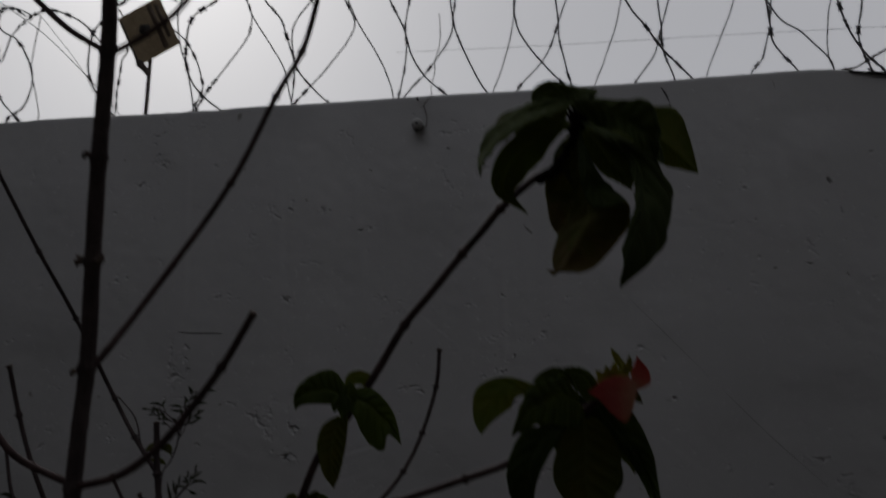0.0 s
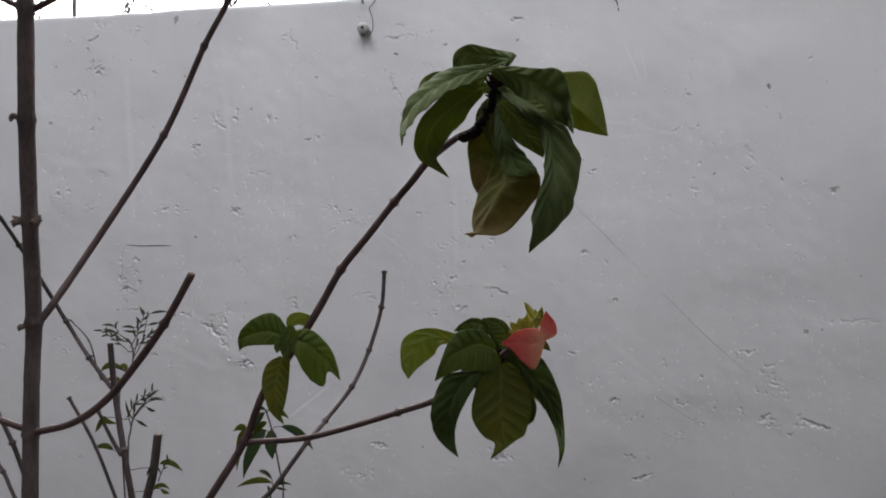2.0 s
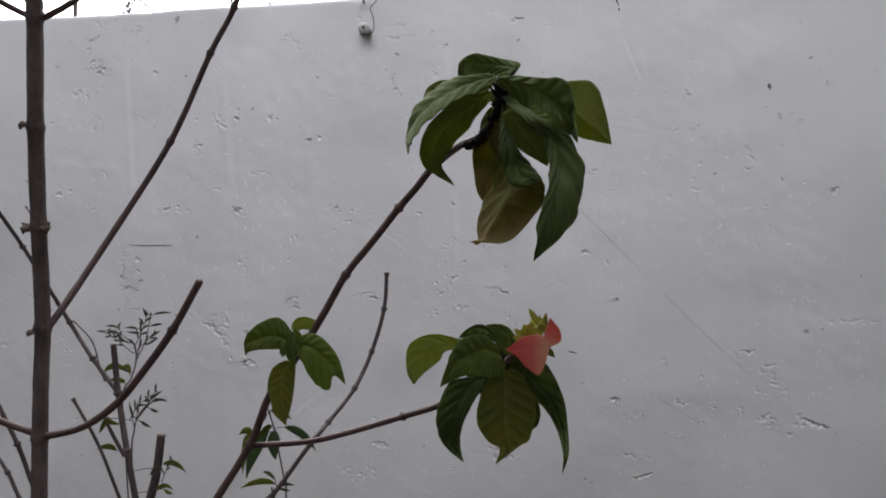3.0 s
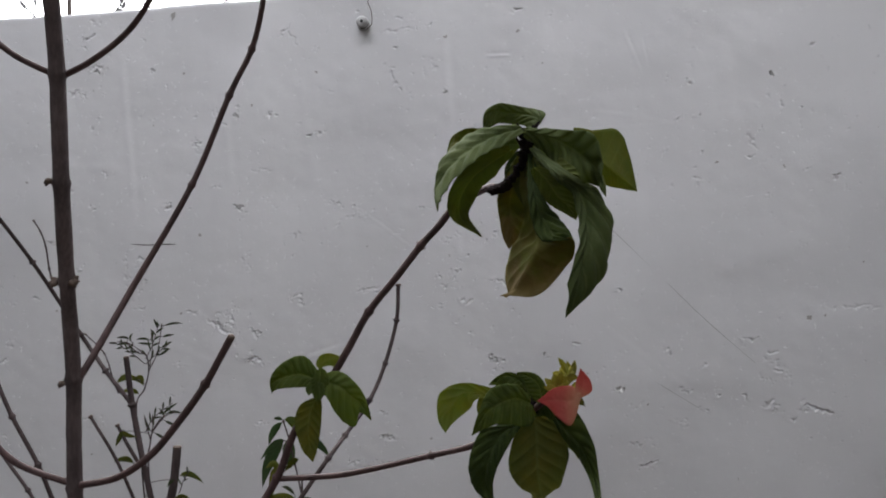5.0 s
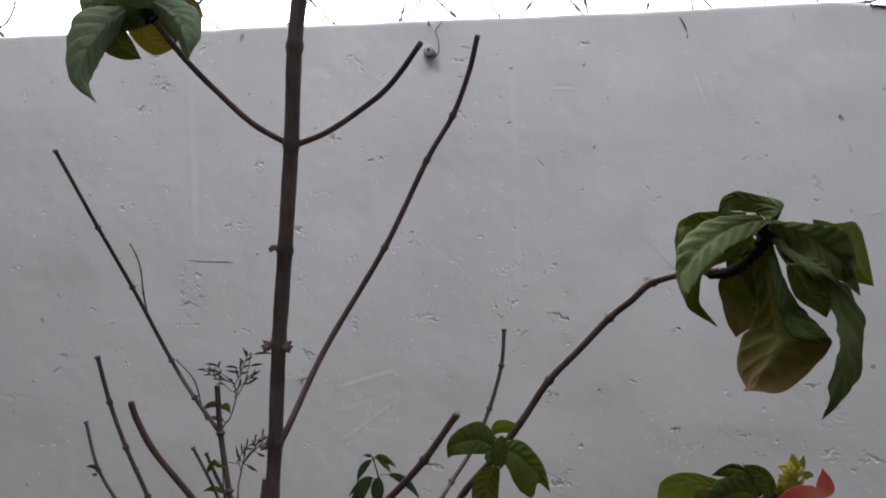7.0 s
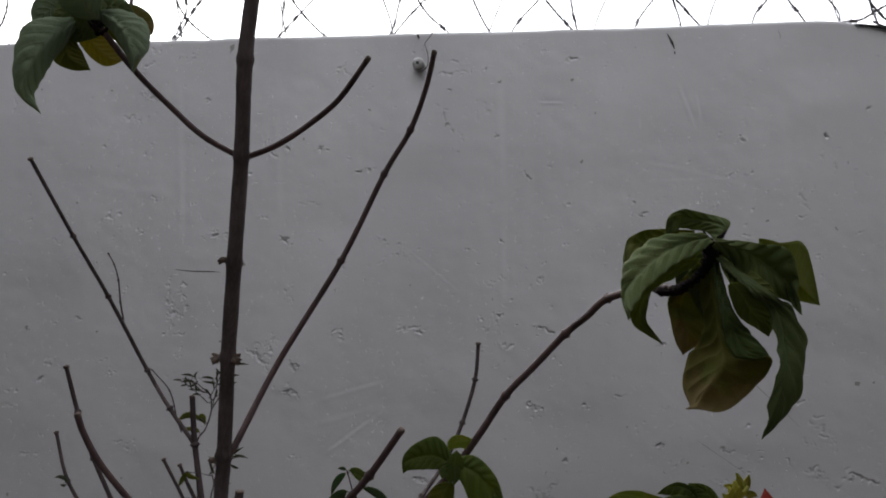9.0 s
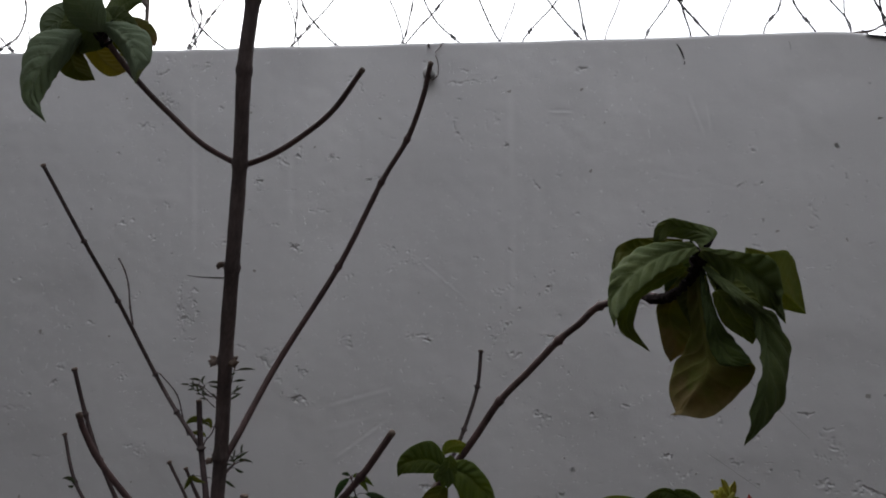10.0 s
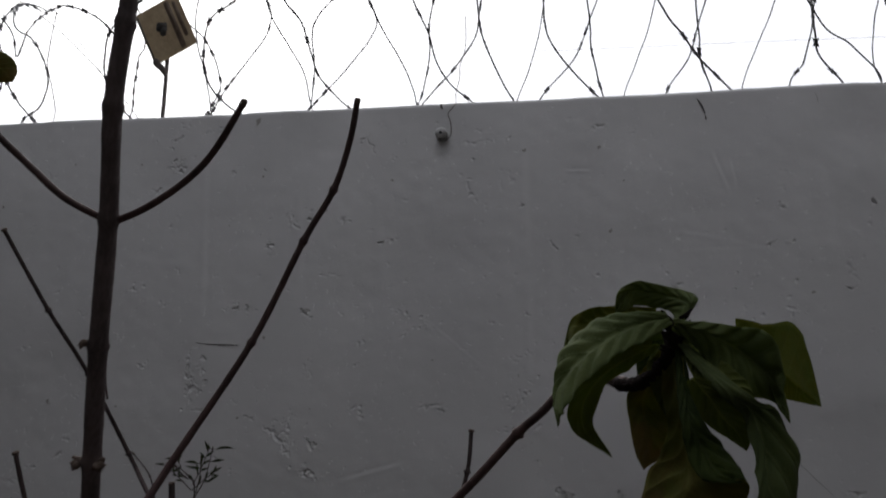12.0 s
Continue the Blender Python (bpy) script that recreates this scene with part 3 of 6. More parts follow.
dent(-0.644, 1.457, 0.0126, 0.0052, -37, 0.96)
dent(-0.646, 1.451, 0.0088, 0.0040, 30, 0.86)
dent(-0.664, 1.485, 0.0079, 0.0039, -44, 0.98)
dent(-0.624, 1.497, 0.0109, 0.0034, 66, 0.72)
dent(-0.628, 1.514, 0.0080, 0.0044, 75, 0.66)
dent(-0.645, 1.408, 0.0123, 0.0046, -30, 0.88)
dent(-0.669, 1.496, 0.0122, 0.0063, -42, 0.45)
dent(-0.629, 1.460, 0.0068, 0.0049, -68, 0.82)
dent(-0.644, 1.447, 0.0056, 0.0054, -20, 0.70)
dent(-0.655, 1.458, 0.0096, 0.0053, -69, 0.54)
dent(-0.671, 1.498, 0.0089, 0.0037, 26, 0.69)
dent(-0.646, 1.464, 0.0126, 0.0052, -65, 0.49)
dent(-0.635, 1.507, 0.0111, 0.0049, -19, 0.84)
dent(-0.665, 1.513, 0.0073, 0.0047, 65, 0.89)
dent(-0.627, 1.458, 0.0050, 0.0042, 0, 0.94)
dent(-0.654, 1.471, 0.0119, 0.0044, 39, 0.76)
dent(-0.644, 1.459, 0.0089, 0.0036, 63, 0.98)
dent(-0.627, 1.502, 0.0101, 0.0058, -70, 0.87)
dent(-0.670, 1.410, 0.0069, 0.0065, -42, 0.72)
dent(-0.626, 1.403, 0.0106, 0.0060, -17, 0.85)
dent(-0.652, 1.412, 0.0113, 0.0045, 45, 0.44)
dent(0.321, 1.557, 0.0065, 0.0042, 45, 0.81)
dent(0.315, 1.577, 0.0065, 0.0036, -34, 0.74)
dent(0.295, 1.545, 0.0087, 0.0045, 75, 0.83)
dent(0.190, 1.564, 0.0044, 0.0043, 79, 0.74)
dent(0.323, 1.605, 0.0111, 0.0032, 54, 0.65)
dent(0.239, 1.598, 0.0045, 0.0044, 39, 0.56)
dent(0.274, 1.589, 0.0106, 0.0031, 14, 0.94)
dent(0.261, 1.560, 0.0100, 0.0043, 51, 0.61)
dent(0.319, 1.571, 0.0107, 0.0043, 37, 0.98)
dent(0.193, 1.547, 0.0063, 0.0046, -44, 0.73)
dent(0.198, 1.551, 0.0063, 0.0038, 47, 0.69)
dent(0.315, 1.570, 0.0109, 0.0045, 78, 0.86)
dent(0.226, 1.570, 0.0109, 0.0048, -39, 0.63)
dent(0.216, 1.564, 0.0056, 0.0043, -28, 0.92)
scuff(-0.663, 1.486, 0.007, 0.069, 26, 80, 0.0070, 0.90)
scuff(-0.620, 1.505, 0.006, 0.043, 14, 85, 0.0060, 0.80)
scuff(-0.642, 1.483, 0.014, 0.058, 12, 70, 0.0050, 0.60)
scuff(-0.631, 1.334, 0.009, 0.032, 10, 60, 0.0050, 0.70)
scuff(-0.394, 1.355, 0.023, 0.020, 16, -35, 0.0060, 0.63)
scuff(-0.414, 1.377, 0.007, 0.014, 6, -60, 0.0060, 0.56)
scuff(-0.371, 1.399, 0.014, 0.020, 9, -50, 0.0050, 0.56)
scuff(-0.371, 1.319, 0.009, 0.017, 7, -50, 0.0050, 0.56)
scuff(-0.335, 1.516, 0.010, 0.032, 12, -65, 0.0060, 0.90)
scuff(-0.208, 1.529, 0.012, 0.006, 5, 20, 0.0060, 0.90)
scuff(-0.205, 1.420, 0.014, 0.017, 9, -35, 0.0060, 0.80)
scuff(-0.187, 1.398, 0.012, 0.007, 5, 20, 0.0050, 0.80)
scuff(-0.325, 1.268, 0.017, 0.006, 7, -10, 0.0070, 0.90)
scuff(-0.527, 1.672, 0.020, 0.012, 9, -25, 0.0060, 0.90)
scuff(-0.038, 1.638, 0.020, 0.017, 9, -40, 0.0060, 0.90)
scuff(-0.100, 1.665, 0.012, 0.006, 4, 10, 0.0050, 0.90)
scuff(-0.190, 1.587, 0.023, 0.007, 8, -15, 0.0060, 0.80)
scuff(-0.754, 2.062, 0.020, 0.012, 12, -10, 0.0050, 0.80)
scuff(-0.790, 1.986, 0.014, 0.007, 6, -15, 0.0070, 0.80)
scuff(-0.259, 1.898, 0.012, 0.009, 6, 30, 0.0050, 0.80)
scuff(-0.458, 1.835, 0.013, 0.012, 7, 20, 0.0060, 0.80)
scuff(0.958, 1.191, 0.026, 0.014, 14, -30, 0.0060, 0.45)
scuff(0.982, 1.198, 0.032, 0.017, 12, -35, 0.0050, 0.40)
scuff(0.960, 1.125, 0.014, 0.009, 6, -20, 0.0060, 0.45)
scuff(1.055, 1.119, 0.037, 0.007, 8, -15, 0.0080, 0.50)
scuff(0.745, 1.089, 0.017, 0.009, 6, -25, 0.0060, 0.50)
scuff(0.533, 1.525, 0.012, 0.020, 9, -40, 0.0050, 0.35)
scuff(0.665, 1.047, 0.026, 0.012, 9, -30, 0.0070, 0.40)
scuff(-0.547, 1.187, 0.029, 0.029, 16, -20, 0.0050, 0.80)
scuff(-0.570, 1.107, 0.026, 0.020, 10, 10, 0.0050, 0.70)
for x0, z0, x1, z1, wide, high in (
    (-0.255, 1.250, -0.060, 1.312, 0.0060, 0.0022), (-0.236, 1.110, -0.078, 1.231, 0.0052, 0.0024), (-0.262, 1.192, -0.100, 1.240, 0.0080, 0.0014),
    (0.216, 2.110, 0.232, 1.760, 0.0120, 0.0020), (0.231, 1.760, 0.236, 1.450, 0.0100, 0.0016), (-0.652, 2.120, -0.622, 1.600, 0.0110, 0.0022), (-0.372, 2.020, -0.350, 1.690, 0.0120, 0.0016),
    (0.652, 2.064, 0.694, 1.945, 0.0050, 0.0022), (0.694, 2.040, 0.706, 1.960, 0.0040, 0.0014), (0.566, 1.868, 0.680, 1.846, 0.0060, 0.0009), (0.680, 1.846, 0.800, 1.812, 0.0060, 0.0008), (0.560, 1.818, 0.780, 1.826, 0.0050, 0.0004),
    (0.304, 2.019, 0.374, 2.016, 0.0040, 0.0026), (-0.030, 1.650, 0.120, 1.532, 0.0036, 0.0014), (-0.900, 1.820, -0.640, 1.790, 0.0140, 0.0014), (-0.560, 1.330, -0.380, 1.250, 0.0120, 0.0012),
    (0.560, 1.350, 0.830, 1.130, 0.0080, 0.0008), (0.300, 1.900, 0.290, 1.600, 0.0160, 0.0012), (0.900, 2.050, 0.930, 1.700, 0.0180, 0.0012), (-0.160, 2.060, -0.130, 1.700, 0.0160, 0.0012),
):
    stroke(x0, z0, x1, z1, wide, high * 0.5)
for k in range(560):
    dent(rng.uniform(-1.4, 1.3), rng.uniform(0.85, 2.16), rng.uniform(0.003, 0.008), rng.uniform(0.0022, 0.0045), rng.uniform(-80, 80), rng.uniform(0.1, 0.42))

WALL_Y, WALL_TOP, WALL_DEEP = 1.66, 2.2, 0.20
cols = np.concatenate(([-2.2, -2.0, -1.8, -1.7, -1.6], FINE_X, [1.4, 1.5, 1.56]))
edge = np.interp(cols, FINE_X, 0.003 * cloud(0.2, 0.3)[0] + 0.0010 * cloud(0.035, 0.3)[0]) - np.where(cols > 1.02, np.minimum((cols - 1.02) * 0.13, 0.03), 0) + 0.006 + 0.003 * np.clip(-cols, 0, 1.2)
rows_low, arc = np.array([-0.3, 0.3, 0.6, 0.75]), np.linspace(8, 90, 7)
grid_y, grid_z = [], []
for z in rows_low:
    grid_y.append(np.full(len(cols), WALL_Y))
    grid_z.append(np.full(len(cols), z))
fade = np.clip((FINE_Z - 0.80) / 0.05, 0, 1)
for j, z in enumerate(FINE_Z):
    grid_y.append(WALL_Y - np.pad(RELIEF[j] * fade[j], (5, 3)))
    grid_z.append(np.full(len(cols), z) + edge * min(1, max(0, (z - 2.1) / 0.08)))
top_relief = np.pad(RELIEF[-1], (5, 3))
for a in np.radians(arc):
    grid_y.append(WALL_Y + 0.011 * (1 - np.cos(a)) - top_relief * np.cos(a))
    grid_z.append(2.1885 + 0.011 * np.sin(a) + edge)
for y, z in ((WALL_Y + 0.10, WALL_TOP), (WALL_Y + WALL_DEEP, WALL_TOP), (WALL_Y + WALL_DEEP + 0.002, 1.2), (WALL_Y + WALL_DEEP + 0.002, -0.3)):
    grid_y.append(np.full(len(cols), y))
    grid_z.append(np.full(len(cols), z) + (edge if z == WALL_TOP else 0))
nr, nc = len(grid_y), len(cols)
co = np.stack([np.tile(cols, (nr, 1)), np.array(grid_y), np.array(grid_z)], axis=2).reshape(-1, 3)
ids = np.arange(nr * nc).reshape(nr, nc)
quads = np.stack([ids[:-1, :-1], ids[:-1, 1:], ids[1:, 1:], ids[1:, :-1]], axis=2).reshape(-1, 4)
wall_mesh = bpy.data.meshes.new("wall_north")
wall_mesh.vertices.add(len(co))
wall_mesh.vertices.foreach_set("co", co.ravel())
wall_mesh.loops.add(quads.size)
wall_mesh.loops.foreach_set("vertex_index", quads.ravel())
wall_mesh.polygons.add(len(quads))
wall_mesh.polygons.foreach_set("loop_start", np.arange(0, quads.size, 4))
wall_mesh.polygons.foreach_set("use_smooth", np.ones(len(quads), dtype=bool))
wall_mesh.update(calc_edges=True)
wall_mesh.materials.append(PAINT)
wall_north = tagged(new("wall_north", wall_mesh), "white painted plaster garden wall with chips, scratches and trowel marks", "wall", kind="structure")


def ribbon(name, points, width, mat, parent, label, proud=0.0006):
    """A thin line lying on the wall's face."""
    bm = bmesh.new()
    path = spline([(x, 0, z) for x, z in points], 8)
    left, right = [], []
    for i, p in enumerate(path):
        d = (path[min(i + 1, len(path) - 1)] - path[max(i - 1, 0)]).normalized()
        w = width * (0.35 + 0.65 * math.sin(math.pi * (i + 0.6) / (len(path) + 0.2))) * (0.75 + 0.5 * random.random())
        s = Vector((-d.z, 0, d.x)) * w / 2
        for row, q in ((left, p + s), (right, p - s)):
            i0 = int(np.clip(np.searchsorted(FINE_X, q.x), 0, len(FINE_X) - 1))
            j0 = int(np.clip(np.searchsorted(FINE_Z, q.z), 0, len(FINE_Z) - 1))
            row.append(bm.verts.new((q.x, WALL_Y - RELIEF[j0, i0] - proud, q.z)))
    for i in range(len(path) - 1):
        bm.faces.new((left[i], right[i], right[i + 1], left[i + 1]))
    return part(name, bm, mat, parent, label)


# cracks and scratch: thin dark or grey strips laid on the plaster
ribbon("crack", [(0.622, 2.182), (0.632, 2.165), (0.640, 2.144)], 0.0042, CRACK, wall_north, "short black crack under the wall's top edge", 0.0012)
ribbon("crack", [(0.6405, 2.139), (0.641, 2.130)], 0.0028, CRACK, wall_north, "short black crack under the wall's top edge", 0.0012)
ribbon("crack", [(0.884, 2.184), (0.888, 2.172), (0.889, 2.160)], 0.0022, HAIRLINE, wall_north, "faint crack under the wall's top edge", 0.0012)
ribbon("scratch", [(-0.6493, 1.5777), (-0.605, 1.5739), (-0.5578, 1.5739), (-0.5234, 1.5726)], 0.0028, CRACK, wall_north, "short level dark scratch in the plaster", 0.0010)
ribbon("crack", [(0.522, 1.651), (0.582, 1.587), (0.692, 1.468)], 0.0013, HAIRLINE, wall_north, "long thin grey hairline crack")
ribbon("crack", [(0.724, 1.434), (0.817, 1.335), (0.925, 1.231)], 0.0015, HAIRLINE, wall_north, "long thin grey hairline crack")
ribbon("crack", [(0.688, 1.192), (0.734, 1.162), (0.818, 1.107)], 0.0014, HAIRLINE, wall_north, "long thin grey hairline crack")

# broken end of the capping, black with bitumen
bm = bmesh.new()
nx = 46
rows = []
for i in range(nx):
    x = 1.06 + 0.49 * i / (nx - 1)
    swell = min(1, i / 22)
    ring = []
    for k, (y, z) in enumerate(((-0.004, -0.017), (-0.007, -0.006), (0.002, 0.008), (0.05, 0.013), (0.12, 0.009), (0.19, 0.002))):
        wob = noise.noise(Vector((x * 46, k * 1.7, 0.3))) + 0.5 * noise.noise(Vector((x * 120, k * 2.7, 1.3)))
        drop = min((x - 1.02) * 0.13, 0.03)
        ring.append(bm.verts.new((x, WALL_Y + y - 0.002 * swell + 0.004 * wob * swell, WALL_TOP - drop + z * (0.25 + 0.75 * swell) + 0.014 * wob * swell)))
    rows.append(ring)
for a, b in zip(rows, rows[1:]):
    for k in range(5):
        bm.faces.new((a[k], b[k], b[k + 1], a[k + 1]))
part("bitumen_patch", bm, TAR, wall_north, "black bitumen patch on the wall's top")

# ground, and unseen walls added to keep sky light off the white wall
for name, lo, hi, text in (
    ("wall_east", (1.56, -1.6, -0.3), (1.76, 1.86, 4.6), "unseen plain side wall added to block sky light"),
    ("wall_south", (-2.4, -1.8, -0.3), (1.76, -1.6, 4.6), "unseen plain back wall added to block sky light"),
    ("wall_west", (-1.95, -1.6, -0.3), (-1.75, 1.86, 4.4), "unseen plain side wall added to block sky light"),
):
    bm = bmesh.new()
    box(bm, lo, hi)
    tagged(part(name, bm, BLOCKER, None, smooth=False), text, "wall", kind="structure")
bm = bmesh.new()
bmesh.ops.create_grid(bm, x_segments=60, y_segments=60, size=600)
for v in bm.verts:
    v.co.x, v.co.y = v.co.x * abs(v.co.x / 600) ** 1.6, v.co.y * abs(v.co.y / 600) ** 1.6
    if abs(v.co.x) < 1.5 and abs(v.co.y) < 1.5:
        v.co.z = 0.008 * noise.noise(v.co * 6)
tagged(part("ground", bm, SOIL, None), "bare dry brown garden soil", "soil", kind="structure")


# ---- plants ----
def leaf_mesh(plant, tone, verts, outs, uvs, rows, cross):
    """A leaf with its upper and under skin from a net of points."""
    wide_n = 2 * cross + 1
    count = len(verts)
    under = [v + f * 0.0003 for v, f in zip(verts, outs)]
    faces = []
    for i in range(rows):
        for j in range(wide_n - 1):
            a, b = i * wide_n + j, (i + 1) * wide_n + j
            faces += [(a, a + 1, b + 1, b), (count + a, count + b, count + b + 1, count + a + 1)]
    for i in range(rows):
        a, b = i * wide_n, (i + 1) * wide_n
        faces += [(a, b, count + b, count + a), (a + wide_n - 1, count + a + wide_n - 1, count + b + wide_n - 1, b + wide_n - 1)]
    name = {"pink": "bract", "calyx": "sepal"}.get(tone, "leaf")
    me = mesh_from(name, verts + under, faces, TONES[tone])
    for k, f in enumerate(me.polygons):
        f.material_index = 1 if k < 2 * rows * (wide_n - 1) and k % 2 else 0
    layer = me.uv_layers.new(name="leaf_map")
    both = uvs + uvs
    for lp in me.loops:
        layer.data[lp.index].uv = both[lp.vertex_index]
    labels = {"brown": "yellowing drooping leaf with a dry brown tip", "yellow": "yellow-green leaf", "gold": "golden yellowing leaf", "olive": "dull olive leaf", "deep": "dark green drooping leaf, tone lowered for crown shade", "pink": "salmon pink bract", "calyx": "yellow-green sepal"}
    return child(new(name, me), plant, labels.get(tone, ""))


STEMS = {}


def petiole(plant, base):
    """A thin stalk from a leaflet's base down to the nearest stem of its plant."""
    near = sorted((p for p in STEMS.get(plant.name, ()) if p.z < base.z + 0.001), key=lambda p: (p - base).length + 0.4 * abs(base.z - 0.005 - p.z))
    if not near or not 0.0012 < (near[0] - base).length < 0.035:
        return
    bm = bmesh.new()
    path = spline([near[0], near[0].lerp(base, 0.5) + Vector((0, 0, 0.0012)), base], 4)
    tube(bm, path, [0.00045] * len(path), 5)
    part("petiole", bm, GREY_BARK, plant)
    STEMS[plant.name] += path[3:-1]


def leaf(plant, tone, base, mid, tip, edge_left, edge_right, rows=60):
    """One leaf on a curve from base over mid to tip, spread to the two edge points beside its widest part."""
    base, mid, tip = Vector(base), Vector(mid), Vector(tip)
    bend = mid * 2 - (base + tip) / 2
    spread = Vector(edge_left) - mid, Vector(edge_right) - mid
    dir_mid = (tip - base).normalized()
    cross = 9 if rows >= 20 else 3
    length = (mid - base).length + (tip - mid).length
    petal = tone in ("pink", "calyx")
    wob = random.uniform(0, 9)
    verts, outs, uvs = [], [], []
    for i in range(rows + 1):
        s = i / rows
        p = base * (1 - s) ** 2 + bend * 2 * s * (1 - s) + tip * s * s
        d = ((bend - base) * (1 - s) + (tip - bend) * s).normalized()
        turn = dir_mid.rotation_difference(d)
        if petal:
            w = math.sin(math.pi * min(1, s ** 0.75 * 0.97 + 0.03)) ** 0.8
        else:
            w = math.sin(math.pi * s ** 0.84) ** 0.86 + 0.03 * (1 - s)
            if s < 0.08:
                w *= 0.4 + 0.6 * s / 0.08
            if s > 0.8:
                w *= 1 - 0.5 * ((s - 0.8) / 0.2) ** 1.4
        if cross == 3 and tone == "dim":
            w *= 0.75
        sides = [turn @ v for v in spread]
        face = sides[0].cross(d) - sides[1].cross(d)
        face = face.normalized() if face.length > 1e-9 else Vector((0, 1, 0))
        for j in range(-cross, cross + 1):
            v = j / cross
            a = abs(v)
            side = sides[0] if v > 0 else sides[1]
            ripple = 1 + (0.006 * math.sin((s * 8 - 1.7) * 2 * math.pi) + 0.07 * noise.noise(Vector((s * 6, wob, 3 if v > 0 else 0))) + 0.025 * noise.noise(Vector((s * 30, wob, 5 if v > 0 else 0)))) * a * a
            row = (s * 8 - a ** 0.85 * 1.7 + 0.5 * noise.noise(Vector((s * 5, v * 3, wob)))) % 1
            puff = 0.0 if petal or cross < 5 else math.sin(math.pi * row) * 0.0105 * length * min(1, 5 * a) * (1 - 0.55 * a ** 3) * min(1, 3 * w)
            fold = 0.26 * side.length * w * (a - a * a)
            wave = 0.0 if cross < 5 else 0.004 * length * math.sin((s * 8 - 1.7) * 2 * math.pi + v) * a ** 4 + 0.05 * length * noise.noise((base + side * v * 2 + d * s * length) * 60 + Vector((wob, 0, 0))) * (0.2 + 0.8 * a)
            verts.append(p + side * (a * w * ripple) - face * (puff + fold) + face * wave * min(1, 3 * w))
            outs.append(face)
            uvs.append((s, 0.5 + 0.5 * v))
    if rows == 8 and tone != "silver":
        petiole(plant, base)
    return leaf_mesh(plant, tone, verts, outs, uvs, rows, cross)


def along(points, u):
    """The point at u, from 0 to 1, of a smooth curve through the given ones."""
    k = min(len(points) - 2, int(u * (len(points) - 1)))
    t = u * (len(points) - 1) - k
    b, c = points[k], points[k + 1]
    a = points[k - 1] if k else b * 2 - c
    d = points[k + 2] if k + 2 < len(points) else c * 2 - b
    return 0.5 * (2 * b + (c - a) * t + (2 * a - 5 * b + 4 * c - d) * t * t + (3 * b - a - 3 * c + d) * t ** 3)


def blade(plant, tone, shown, base, ribs, tip, rows=72, cross=10):
    """One leaf spread over ribs: each gives its one edge, its midrib and its other edge; shown: the skin turned to the yard. Between the side veins the skin is quilted."""
    base, tip = Vector(base), Vector(tip)
    root = 0.42 if len(ribs) > 2 and tone != "pink" else 0.1
    lines = [[base + (Vector(ribs[0][k]) - Vector(ribs[0][1])) * root] + [Vector(r[k]) for r in ribs] + [tip] for k in range(3)]
    mid = lines[1]
    turned = sum((Vector(r[0]) - Vector(r[2])).cross(tip - base).y for r in ribs) < 0
    upward = -1 if turned == (shown == "upper") else 1
    length = sum((b - a).length for a, b in zip(mid, mid[1:]))
    petal = tone in ("pink", "calyx")
    wob = random.uniform(0, 9)
    pairs = 3.0 if petal else 8.0
    # stations spaced evenly along the midrib
    run = [0.0]
    fine = [along(mid, i / 80) for i in range(81)]
    for a, b in zip(fine, fine[1:]):
        run.append(run[-1] + (b - a).length)
    verts, outs, uvs = [], [], []
    for i in range(rows + 1):
        s = i / rows
        u = float(np.interp(s * run[-1], run, np.linspace(0, 1, 81)))
        e = [along(line, u) for line in lines]
        ahead = along(mid, min(1, u + 0.02)) - along(mid, max(0, u - 0.02))
        ahead = ahead.normalized() if ahead.length > 1e-9 else Vector((0, 0, -1))
        wide = (e[0] - e[2]).length
        face = (e[0] - e[2]).cross(ahead) * upward
        face = face.normalized() if face.length > 1e-9 else Vector((0, 1, 0))
        if outs and face.dot(outs[-1]) < 0 and wide < 0.001:
            face = outs[-1]
        for j in range(-cross, cross + 1):
            v = j / cross
            a = abs(v)
            side = (e[0] if v < 0 else e[2]) - e[1]
            jag = 1 + a ** 3 * (0.035 * noise.noise(Vector((s * 9, wob, v))) + 0.02 * noise.noise(Vector((s * 34, wob, v * 2))))
            row = (s * pairs - a ** 0.85 * 1.7 + 0.12 * noise.noise(Vector((s * 5, v * 2, wob)))) % 1
            quilt = math.sin(math.pi * row) ** 0.7 * (0.0025 * length if petal else (0.0006 + 0.022 * length) * (1.0 if shown == "upper" else 0.35)) * min(1, 4 * a) * (1 - 0.5 * a ** 4)
            fold = 0.12 * side.length * (a - a * a)
            wave = 0.030 * length * noise.noise((e[1] + side * v) * 70 + Vector((wob, 0, 0))) * (0.15 + 0.85 * a * a)
            thin = min(1, wide / (0.16 * length))
            verts.append(e[1] + side * (a * jag) - face * (quilt + fold - wave) * thin)
            outs.append(face)
            uvs.append((s, 0.5 + 0.5 * v))
    return leaf_mesh(plant, tone, verts, outs, uvs, rows, cross)


